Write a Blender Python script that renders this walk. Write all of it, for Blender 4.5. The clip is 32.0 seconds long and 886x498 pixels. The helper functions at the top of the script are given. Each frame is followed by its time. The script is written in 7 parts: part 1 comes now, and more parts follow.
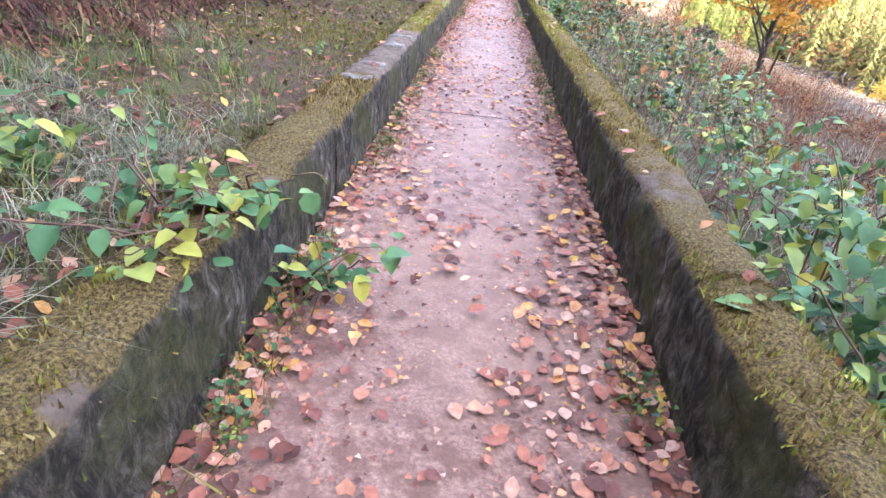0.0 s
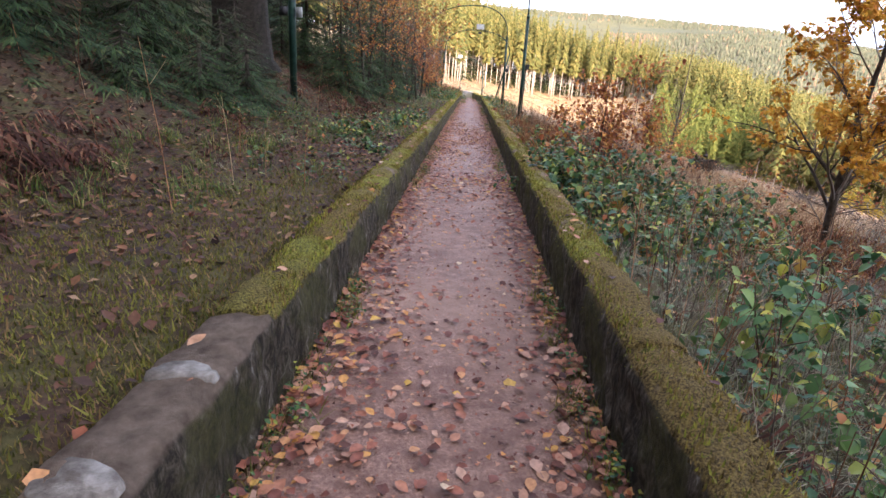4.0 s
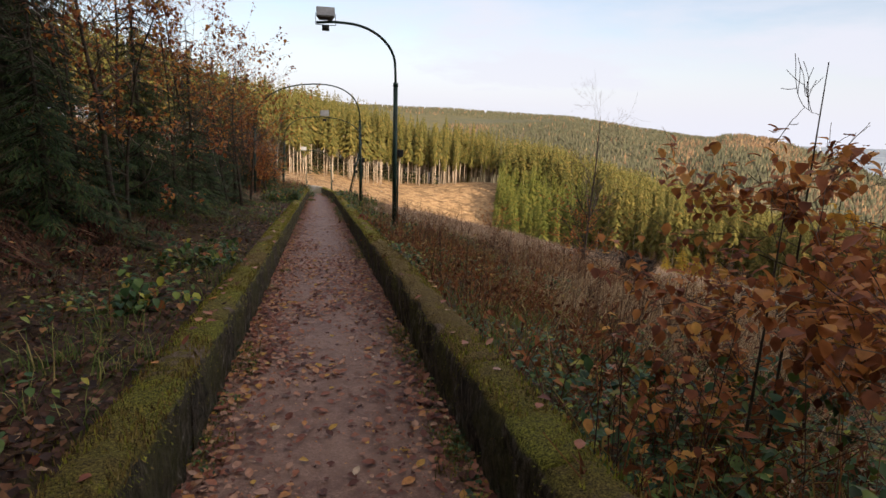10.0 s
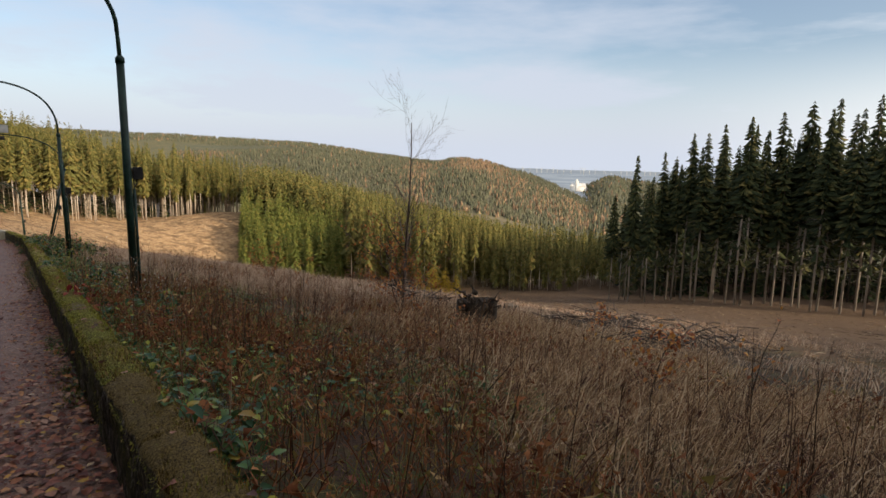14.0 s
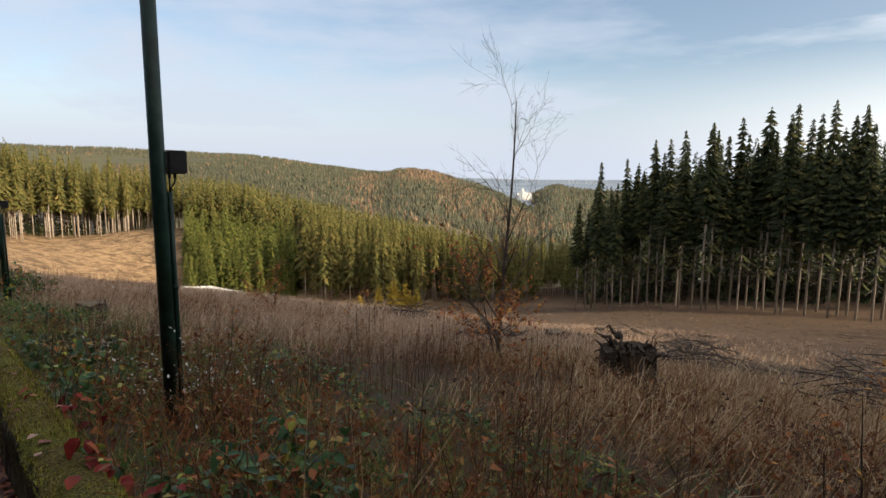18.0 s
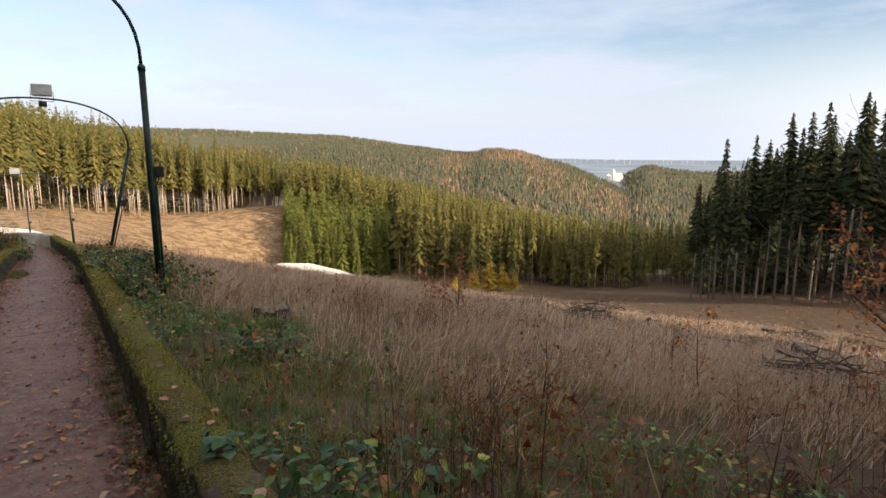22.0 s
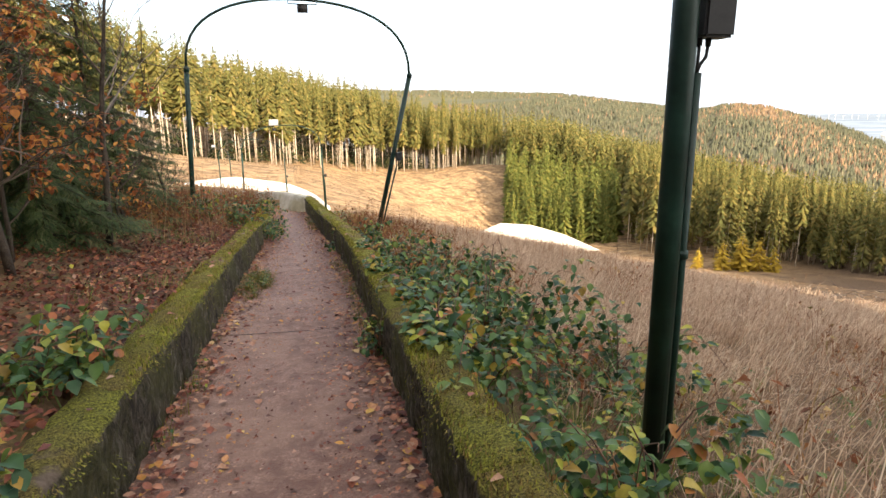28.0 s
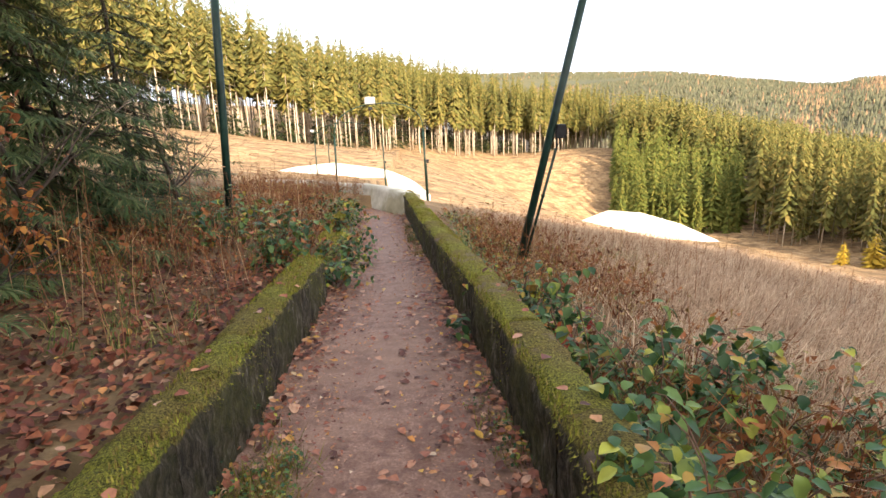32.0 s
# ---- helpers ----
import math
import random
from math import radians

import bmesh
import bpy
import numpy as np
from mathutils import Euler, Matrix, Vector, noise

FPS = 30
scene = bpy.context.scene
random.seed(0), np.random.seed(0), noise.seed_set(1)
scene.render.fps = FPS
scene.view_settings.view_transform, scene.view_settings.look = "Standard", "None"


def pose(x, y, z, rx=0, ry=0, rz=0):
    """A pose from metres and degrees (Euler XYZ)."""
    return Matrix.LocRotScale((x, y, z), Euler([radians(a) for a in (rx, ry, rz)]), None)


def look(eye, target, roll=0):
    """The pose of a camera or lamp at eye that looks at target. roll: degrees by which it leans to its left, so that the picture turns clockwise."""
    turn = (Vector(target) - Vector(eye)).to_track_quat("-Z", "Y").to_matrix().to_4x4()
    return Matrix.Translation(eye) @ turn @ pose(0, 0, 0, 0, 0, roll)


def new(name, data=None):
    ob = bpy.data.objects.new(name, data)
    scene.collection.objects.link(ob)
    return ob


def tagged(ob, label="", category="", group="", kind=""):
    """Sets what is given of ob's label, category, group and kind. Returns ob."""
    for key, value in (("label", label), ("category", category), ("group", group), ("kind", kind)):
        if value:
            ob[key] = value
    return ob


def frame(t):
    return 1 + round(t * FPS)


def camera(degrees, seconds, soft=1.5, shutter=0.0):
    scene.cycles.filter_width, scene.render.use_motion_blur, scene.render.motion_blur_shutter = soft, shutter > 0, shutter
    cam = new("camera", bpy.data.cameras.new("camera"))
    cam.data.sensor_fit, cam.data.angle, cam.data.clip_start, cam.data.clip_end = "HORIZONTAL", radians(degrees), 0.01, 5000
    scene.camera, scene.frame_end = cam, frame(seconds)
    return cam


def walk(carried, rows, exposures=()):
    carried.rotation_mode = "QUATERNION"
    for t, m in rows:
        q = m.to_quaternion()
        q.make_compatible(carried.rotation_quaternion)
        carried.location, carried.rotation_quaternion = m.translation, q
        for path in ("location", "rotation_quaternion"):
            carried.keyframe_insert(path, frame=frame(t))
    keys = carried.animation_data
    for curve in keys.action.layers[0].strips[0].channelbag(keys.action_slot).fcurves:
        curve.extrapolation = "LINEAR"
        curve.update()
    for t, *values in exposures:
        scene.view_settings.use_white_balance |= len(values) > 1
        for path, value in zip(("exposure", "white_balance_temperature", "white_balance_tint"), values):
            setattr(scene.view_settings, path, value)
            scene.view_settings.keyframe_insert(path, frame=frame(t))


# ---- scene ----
cam = camera(74.3, 32.0)
PATH = [
    (0, (-0.021, 0.118, 1.347), (-0.081, 1.804, 0.272), 6.04),
    (0.5, (0.11, 0.482, 1.235), (-0.022, 2.208, 0.233), 4.66),
    (1, (0.08, 0.981, 1.275), (-0.043, 2.733, 0.318), 4.9),
    (1.5, (0.041, 1.502, 1.283), (-0.088, 3.276, 0.367), 4.47),
    (2, (0.026, 2.058, 1.28), (-0.095, 3.848, 0.395), 4.42),
    (2.5, (-0.017, 2.659, 1.229), (-0.1, 4.484, 0.415), 4.09),
    (3, (0.002, 3.224, 1.221), (-0.068, 5.063, 0.437), 4.13),
    (3.5, (0.041, 3.874, 1.14), (-0.017, 5.726, 0.387), 4.05),
    (4, (0.02, 4.536, 1.106), (-0.035, 6.4, 0.382), 3.77),
    (4.5, (0.054, 5.198, 1.056), (0.007, 7.073, 0.362), 3.7),
    (6.5, (0.157, 7.891, 0.732), (0.132, 9.8, 0.136), 1.98),
    (7, (0.127, 8.572, 0.712), (0.105, 10.486, 0.132), 1.6),
    (7.5, (0.082, 9.266, 0.627), (0.075, 11.189, 0.078), 1.29),
    (8, (0.021, 9.913, 0.614), (0.045, 11.843, 0.092), 1.23),
    (8.5, (0.026, 10.555, 0.56), (0.12, 12.49, 0.065), 2.02),
    (9, (-0.031, 11.145, 0.527), (0.142, 13.082, 0.063), 1.92),
    (9.5, (-0.066, 11.713, 0.509), (0.167, 13.648, 0.061), 1.83),
    (10, (-0.07, 12.338, 0.487), (0.344, 14.249, 0.069), 2.13),
    (10.5, (-0.013, 12.922, 0.465), (0.598, 14.787, 0.084), 1.85),
    (11, (0.126, 13.469, 0.422), (0.933, 15.263, 0.061), 1.78),
    (11.5, (0.172, 14.116, 0.333), (1.123, 15.842, -0.006), 1.59),
    (12, (0.265, 14.802, 0.286), (1.277, 16.495, -0.045), 1.67),
    (12.5, (0.36, 15.523, 0.232), (1.427, 17.185, -0.086), 1.76),
    (13, (0.37, 16.207, 0.213), (1.481, 17.84, -0.101), 1.77),
    (13.5, (0.402, 16.875, 0.118), (1.549, 18.483, -0.196), 1.59),
    (14, (0.347, 17.542, 0.038), (1.532, 19.124, -0.27), 1.42),
    (14.5, (0.373, 18.188, -0.019), (1.587, 19.748, -0.321), 1.32),
    (16.5, (0.45, 20.897, -0.213), (1.761, 22.381, -0.489), 0.76),
    (17, (0.492, 21.673, -0.238), (1.814, 23.149, -0.508), 0.74),
    (17.5, (0.54, 22.442, -0.322), (1.866, 23.915, -0.588), 0.81),
    (18, (0.444, 23.16, -0.374), (1.77, 24.632, -0.643), 0.72),
    (18.5, (0.436, 23.896, -0.464), (1.755, 25.374, -0.739), 0.83),
    (19, (0.364, 24.667, -0.521), (1.677, 26.149, -0.8), 0.66),
    (19.5, (0.323, 25.356, -0.527), (1.616, 26.853, -0.819), 0.68),
    (20, (0.353, 26.149, -0.644), (1.623, 27.665, -0.941), 0.87),
    (20.5, (0.313, 26.884, -0.702), (1.549, 28.427, -1.005), 0.62),
    (21, (0.366, 27.596, -0.756), (1.563, 29.168, -1.069), 0.78),
    (21.5, (0.401, 28.293, -0.823), (1.553, 29.894, -1.149), 0.71),
    (22, (0.362, 29.01, -0.893), (1.458, 30.649, -1.23), 0.59),
    (22.5, (0.373, 29.884, -1.011), (1.412, 31.556, -1.366), 0.49),
    (23, (0.283, 30.69, -1.118), (1.272, 32.389, -1.491), 0.3),
    (23.5, (0.329, 31.439, -1.196), (1.259, 33.166, -1.584), 0.31),
    (24, (0.277, 32.217, -1.245), (1.152, 33.972, -1.636), 0.18),
    (24.5, (0.229, 32.963, -1.263), (1.045, 34.745, -1.66), 0.11),
    (25, (0.262, 33.813, -1.388), (1.023, 35.617, -1.794), 0.11),
    (25.5, (0.234, 34.581, -1.488), (0.938, 36.407, -1.904), -0.14),
    (27.5, (0.292, 37.684, -1.702), (0.783, 39.566, -2.167), -0.32),
    (28, (0.215, 38.537, -1.754), (0.655, 40.43, -2.226), -0.34),
    (28.5, (0.208, 39.319, -1.789), (0.6, 41.222, -2.267), -0.13),
    (29, (0.123, 40.092, -1.846), (0.47, 42.001, -2.329), -0.63),
    (29.5, (0.165, 40.891, -1.911), (0.471, 42.808, -2.392), -0.42),
    (30, (0.137, 41.72, -2.039), (0.4, 43.642, -2.525), -0.93),
    (30.5, (0.081, 42.554, -2.2), (0.299, 44.481, -2.688), -1.48),
    (31, (0.122, 43.292, -2.232), (0.303, 45.219, -2.738), -1.33),
    (31.5, (0.197, 43.971, -2.186), (0.342, 45.898, -2.699), -1.42),
    (32, (0.19, 44.537, -2.348), (0.304, 46.466, -2.865), -1.78),
]
walk(cam, [(t, look(eye, target, roll)) for t, eye, target, roll in PATH],
     exposures=((0, 3.3, 5350, 19), (1, 3.12, 5350, 19), (2, 2.72, 5300, 19), (3, 2.32, 5400, 19), (4, 1.94, 5850, 19), (7, 1.44, 6750, 18), (8, 1.06, 6950, 18), (9, 0.64, 7000, 18), (10, 0.38, 6950, 17), (13, 0.08, 6550, 12), (19, 0.18, 6450, 11), (23, 0.46, 6600, 13), (25.5, 0.88, 6750, 13), (28, 1.3, 6750, 11), (32, 1.48, 6700, 11)))

# ---- world and sun ----
SUN_AZ, SUN_EL = 166.0, 22.0
SUN_DIR = Vector((math.sin(radians(SUN_AZ)) * math.cos(radians(SUN_EL)), math.cos(radians(SUN_AZ)) * math.cos(radians(SUN_EL)), math.sin(radians(SUN_EL))))
world = bpy.data.worlds.new("world")
scene.world = world
world.use_nodes = True
wt = world.node_tree
wt.nodes.clear()
sky = wt.nodes.new("ShaderNodeTexSky")
sky.sky_type, sky.sun_disc = "NISHITA", False
sky.sun_elevation, sky.sun_rotation = radians(SUN_EL), radians(SUN_AZ % 360)
sky.air_density, sky.dust_density, sky.ozone_density = 1.0, 0.7, 1.2
wco = wt.nodes.new("ShaderNodeTexCoord")
wmap = wt.nodes.new("ShaderNodeMapping")
wmap.inputs["Scale"].default_value = (1.3, 0.9, 5.0)
wmap.inputs["Rotation"].default_value = (0.08, 0.05, 0.6)
wnoise = wt.nodes.new("ShaderNodeTexNoise")
wnoise.inputs["Scale"].default_value, wnoise.inputs["Detail"].default_value, wnoise.inputs["Roughness"].default_value = 1.6, 9, 0.58
wramp = wt.nodes.new("ShaderNodeValToRGB")
wramp.color_ramp.elements[0].position, wramp.color_ramp.elements[1].position = 0.40, 0.64
wramp.color_ramp.elements[0].color, wramp.color_ramp.elements[1].color = (0.1, 0.1, 0.1, 1), (0.92, 0.92, 0.92, 1)
wmix = wt.nodes.new("ShaderNodeMix")
wmix.data_type = "RGBA"
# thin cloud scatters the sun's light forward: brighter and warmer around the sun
# this glow is out of view, added to brighten the foreground
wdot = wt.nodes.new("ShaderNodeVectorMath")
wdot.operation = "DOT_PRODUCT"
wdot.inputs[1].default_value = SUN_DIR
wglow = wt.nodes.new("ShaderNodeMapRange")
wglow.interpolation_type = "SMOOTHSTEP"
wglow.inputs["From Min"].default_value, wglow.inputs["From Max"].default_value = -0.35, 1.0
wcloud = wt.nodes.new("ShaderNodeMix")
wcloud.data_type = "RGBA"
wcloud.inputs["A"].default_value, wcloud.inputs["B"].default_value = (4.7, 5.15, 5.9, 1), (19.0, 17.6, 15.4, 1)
# and hides the blue near the horizon
wsep = wt.nodes.new("ShaderNodeSeparateXYZ")
whaze = wt.nodes.new("ShaderNodeMapRange")
whaze.interpolation_type = "SMOOTHSTEP"
whaze.inputs["From Min"].default_value, whaze.inputs["From Max"].default_value = 0.22, 0.0
wmax = wt.nodes.new("ShaderNodeMath")
wmax.operation = "MAXIMUM"
wbg = wt.nodes.new("ShaderNodeBackground")
wbg.inputs["Strength"].default_value = 0.132
wout = wt.nodes.new("ShaderNodeOutputWorld")
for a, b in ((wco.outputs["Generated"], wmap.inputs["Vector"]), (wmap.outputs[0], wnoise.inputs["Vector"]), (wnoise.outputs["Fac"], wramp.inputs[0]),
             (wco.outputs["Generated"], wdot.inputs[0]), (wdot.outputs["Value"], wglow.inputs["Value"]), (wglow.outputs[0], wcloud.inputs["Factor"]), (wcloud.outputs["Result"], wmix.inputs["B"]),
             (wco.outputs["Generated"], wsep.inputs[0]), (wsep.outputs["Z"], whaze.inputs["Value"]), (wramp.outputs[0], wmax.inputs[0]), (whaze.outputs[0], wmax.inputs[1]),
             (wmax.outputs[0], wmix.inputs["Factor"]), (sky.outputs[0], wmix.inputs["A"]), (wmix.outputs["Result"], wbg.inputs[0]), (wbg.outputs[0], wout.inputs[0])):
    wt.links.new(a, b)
sun = new("sun", bpy.data.lights.new("sun", "SUN"))
sun.data.energy, sun.data.angle, sun.data.color = 5.0, radians(0.6), (1.0, 0.85, 0.64)
sun.matrix_world = look(SUN_DIR * 60, (0, 0, 0))

# ---- mesh helpers ----
rng = np.random.default_rng(7)


def to_mesh(name, verts, faces, materials, index=None, smooth=False):
    """A mesh from a vertex array and a list of face arrays, one array for each face size."""
    me = bpy.data.meshes.new(name)
    verts = np.asarray(verts, np.float32).reshape(-1, 3)
    faces = [np.asarray(f, np.int32) for f in faces if len(f)]
    loops = np.concatenate([f.ravel() for f in faces])
    counts = np.concatenate([np.full(len(f), f.shape[1], np.int32) for f in faces])
    starts = np.concatenate([[0], np.cumsum(counts)[:-1]]).astype(np.int32)
    me.vertices.add(len(verts))
    me.vertices.foreach_set("co", verts.ravel())
    me.loops.add(len(loops))
    me.loops.foreach_set("vertex_index", loops)
    me.polygons.add(len(counts))
    me.polygons.foreach_set("loop_start", starts)
    me.polygons.foreach_set("loop_total", counts)
    if index is not None:
        me.polygons.foreach_set("material_index", np.asarray(index, np.int32))
    if smooth:
        me.polygons.foreach_set("use_smooth", np.ones(len(counts), bool))
    for m in materials if isinstance(materials, (list, tuple)) else [materials]:
        me.materials.append(m)
    me.update(calc_edges=True)
    me.validate()
    return me


def thing(name, label="", category="", group="", kind="", at=None):
    """An empty that carries the parts of one thing."""
    ob = new(name)
    ob.empty_display_size = 0.2
    if at is not None:
        ob.matrix_basis = at
    return tagged(ob, label, category, group, kind)


def put(name, me, parent=None, label="", category="", group="", kind="", at=None):
    """A mesh object, on its own or as a part."""
    ob = new(name, me)
    if parent is not None:
        ob.parent = parent
    if at is not None:
        ob.matrix_basis = at
    return tagged(ob, label, category, group, kind)


def bm_mesh(name, bm, material, smooth=False):
    me = bpy.data.meshes.new(name)
    bm.to_mesh(me)
    bm.free()
    for m in material if isinstance(material, (list, tuple)) else [material]:
        me.materials.append(m)
    if smooth:
        me.polygons.foreach_set("use_smooth", np.ones(len(me.polygons), bool))
    return me


def tube(points, radii, sides=6, cap=True):
    """Vertices and quads of a tapered tube along a line."""
    pts = np.asarray(points, float)
    way = np.gradient(pts, axis=0)
    way /= np.linalg.norm(way, axis=1)[:, None] + 1e-9
    ref = np.array([0.0, 0.0, 1.0]) if abs(way[:, 2]).mean() < 0.8 else np.array([1.0, 0.0, 0.0])
    a = np.cross(way, ref)
    a /= np.linalg.norm(a, axis=1)[:, None] + 1e-9
    b = np.cross(way, a)
    ang = np.arange(sides) * 2 * np.pi / sides
    ring = (np.cos(ang)[None, :, None] * a[:, None] + np.sin(ang)[None, :, None] * b[:, None]) * np.asarray(radii, float)[:, None, None] + pts[:, None]
    n = len(pts)
    i, j = np.meshgrid(np.arange(n - 1), np.arange(sides), indexing="ij")
    k = (j + 1) % sides
    quads = np.stack([i * sides + j, i * sides + k, (i + 1) * sides + k, (i + 1) * sides + j], -1).reshape(-1, 4)
    verts = ring.reshape(-1, 3)
    if cap:
        verts = np.concatenate([verts, pts[:1], pts[-1:]])
        k1 = (np.arange(sides) + 1) % sides
        s = np.arange(sides)
        c0 = np.stack([k1, s, np.full(sides, n * sides), np.full(sides, n * sides)], -1)[:, :3]
        c1 = np.stack([(n - 1) * sides + s, (n - 1) * sides + k1, np.full(sides, n * sides + 1)], -1)
        return verts, quads, np.concatenate([c0, c1])
    return verts, quads, np.zeros((0, 3), int)


class Pile:
    """Collects vertices and faces of many pieces into one mesh."""

    def __init__(self):
        self.v, self.f, self.m, self.n = [], {3: [], 4: []}, {3: [], 4: []}, 0

    def add(self, verts, faces, mat=0):
        verts = np.asarray(verts, float).reshape(-1, 3)
        faces = np.asarray(faces, int)
        if len(faces) == 0:
            return self
        k = faces.shape[1]
        self.v.append(verts)
        self.f[k].append(faces + self.n)
        self.m[k].append(np.full(len(faces), mat))
        self.n += len(verts)
        return self

    def tube(self, points, radii, sides=6, mat=0):
        v, q, t = tube(points, radii, sides, sides > 3)
        self.v.append(v)
        self.f[4].append(q + self.n)
        self.m[4].append(np.full(len(q), mat))
        self.f[3].append(t + self.n)
        self.m[3].append(np.full(len(t), mat))
        self.n += len(v)
        return self

    def box(self, x0, y0, z0, x1, y1, z1, mat=0):
        v = np.array([(x, y, z) for z in (z0, z1) for x, y in ((x0, y0), (x1, y0), (x1, y1), (x0, y1))], float)
        return self.add(v, [(3, 2, 1, 0), (4, 5, 6, 7), (0, 1, 5, 4), (1, 2, 6, 5), (2, 3, 7, 6), (3, 0, 4, 7)], mat)

    def arrays(self):
        f = [np.concatenate(self.f[k]) for k in (3, 4) if self.f[k]]
        m = np.concatenate([np.concatenate(self.m[k]) for k in (3, 4) if self.f[k]])
        return np.concatenate(self.v), f, m

    def mesh(self, name, materials, smooth=False):
        v, f, m = self.arrays()
        return to_mesh(name, v, f, materials, m, smooth)


def spread(parts, pos, yaw, size, tilt=None):
    """Copies of a small mesh (verts, faces list, material index) at many places, as arrays. size is a number or rows of three."""
    v, faces, m = parts
    n, k = len(pos), len(v)
    c, s = np.cos(yaw), np.sin(yaw)
    size = np.asarray(size, float)
    sv = v[None] * (size[:, None, None] if size.ndim == 1 else size[:, None, :])
    if tilt is not None:
        ct, st = np.cos(tilt), np.sin(tilt)
        y = sv[..., 1] * ct[:, None] - sv[..., 2] * st[:, None]
        z = sv[..., 1] * st[:, None] + sv[..., 2] * ct[:, None]
        sv = np.stack([sv[..., 0], y, z], -1)
    out = np.stack([sv[..., 0] * c[:, None] - sv[..., 1] * s[:, None], sv[..., 0] * s[:, None] + sv[..., 1] * c[:, None], sv[..., 2]], -1) + pos[:, None]
    off = (np.arange(n) * k)[:, None, None]
    fs = [(f[None] + off).reshape(-1, f.shape[1]) for f in faces]
    idx, at = [], 0
    for f in faces:
        idx.append(np.tile(m[at:at + len(f)], n))
        at += len(f)
    return out.reshape(-1, 3), fs, np.concatenate(idx)


def merge(groups):
    """One set of arrays from several."""
    vs, fs, ms, n = [], {3: [], 4: []}, {3: [], 4: []}, 0
    for v, faces, m in groups:
        at = 0
        for f in faces:
            fs[f.shape[1]].append(f + n)
            ms[f.shape[1]].append(m[at:at + len(f)])
            at += len(f)
        vs.append(v)
        n += len(v)
    return np.concatenate(vs), [np.concatenate(fs[k]) for k in (3, 4) if fs[k]], np.concatenate([np.concatenate(ms[k]) for k in (3, 4) if fs[k]])


def smoothstep(a, b, x):
    t = np.clip((np.asarray(x, float) - a) / (b - a), 0, 1)
    return t * t * (3 - 2 * t)


def fnoise(x, y, seed=0, octaves=4):
    """Cheap rolling noise of about -1 to 1 from turned sine waves."""
    r = np.random.default_rng(100 + seed)
    out, amp, freq, tot = 0.0, 1.0, 1.0, 0.0
    for _ in range(octaves):
        for _ in range(3):
            a, p = r.uniform(0, 6.28, 2)
            out = out + amp * np.sin(freq * (np.cos(a) * x + np.sin(a) * y) * r.uniform(0.8, 1.25) + p + 1.3 * np.sin(freq * 0.6 * (np.sin(a) * x - np.cos(a) * y) + p * 2))
            tot += amp
        amp, freq = amp * 0.55, freq * 2.1
    return out / tot * 1.7


# ---- materials ----
def ramp_node(nt, stops, factor, mode="LINEAR"):
    r = nt.nodes.new("ShaderNodeValToRGB")
    r.color_ramp.interpolation = mode
    while len(r.color_ramp.elements) < len(stops):
        r.color_ramp.elements.new(0.5)
    for e, (p, c) in zip(r.color_ramp.elements, stops):
        e.position, e.color = p, (*c, 1)
    nt.links.new(factor, r.inputs[0])
    return r.outputs[0]


def noise_node(nt, vec, scale, detail=5, rough=0.55, distort=0.0):
    n = nt.nodes.new("ShaderNodeTexNoise")
    n.inputs["Scale"].default_value, n.inputs["Detail"].default_value = scale, detail
    n.inputs["Roughness"].default_value, n.inputs["Distortion"].default_value = rough, distort
    nt.links.new(vec, n.inputs["Vector"])
    return n.outputs["Fac"]


def mix_node(nt, fac, a, b, blend="MIX"):
    m = nt.nodes.new("ShaderNodeMix")
    m.data_type, m.blend_type = "RGBA", blend
    for sock, val in ((m.inputs["Factor"], fac), (m.inputs["A"], a), (m.inputs["B"], b)):
        if isinstance(val, bpy.types.NodeSocket):
            nt.links.new(val, sock)
        else:
            sock.default_value = val if isinstance(val, float) else (*val, 1)
    return m.outputs["Result"]


def start(name):
    m = bpy.data.materials.new(name)
    m.use_nodes = True
    nt = m.node_tree
    bsdf = nt.nodes["Principled BSDF"]
    bsdf.inputs["Specular IOR Level"].default_value = 0.25
    co = nt.nodes.new("ShaderNodeTexCoord").outputs["Object"]
    return m, nt, bsdf, co


def finish(nt, bsdf, colour, rough, bump=None, strength=0.4, dist=0.02, through_light=0.0):
    nt.links.new(colour, bsdf.inputs["Base Color"])
    bsdf.inputs["Roughness"].default_value = rough
    if bump is not None:
        b = nt.nodes.new("ShaderNodeBump")
        b.inputs["Strength"].default_value, b.inputs["Distance"].default_value = strength, dist
        nt.links.new(bump, b.inputs["Height"])
        nt.links.new(b.outputs[0], bsdf.inputs["Normal"])
    if through_light:
        tr = nt.nodes.new("ShaderNodeBsdfTranslucent")
        nt.links.new(colour, tr.inputs[0])
        mx = nt.nodes.new("ShaderNodeMixShader")
        mx.inputs[0].default_value = through_light
        out = nt.nodes["Material Output"]
        nt.links.new(bsdf.outputs[0], mx.inputs[1])
        nt.links.new(tr.outputs[0], mx.inputs[2])
        nt.links.new(mx.outputs[0], out.inputs[0])


def island_mat(name, stops, rough=0.7, through_light=0.25, grain=30.0, by="island", mode="LINEAR"):
    """Leaves, blades and trees: each piece takes its own colour from the stops."""
    m, nt, bsdf, co = start(name)
    if by == "island":
        f = nt.nodes.new("ShaderNodeNewGeometry").outputs["Random Per Island"]
    else:
        f = nt.nodes.new("ShaderNodeObjectInfo").outputs["Random"]
    col = ramp_node(nt, stops, f, mode)
    n = noise_node(nt, co, grain, 3)
    col = mix_node(nt, 1.0, col, ramp_node(nt, [(0.25, (0.62, 0.62, 0.62)), (0.75, (1.25, 1.25, 1.25))], n), "MULTIPLY")
    finish(nt, bsdf, col, rough, through_light=through_light)
    return m


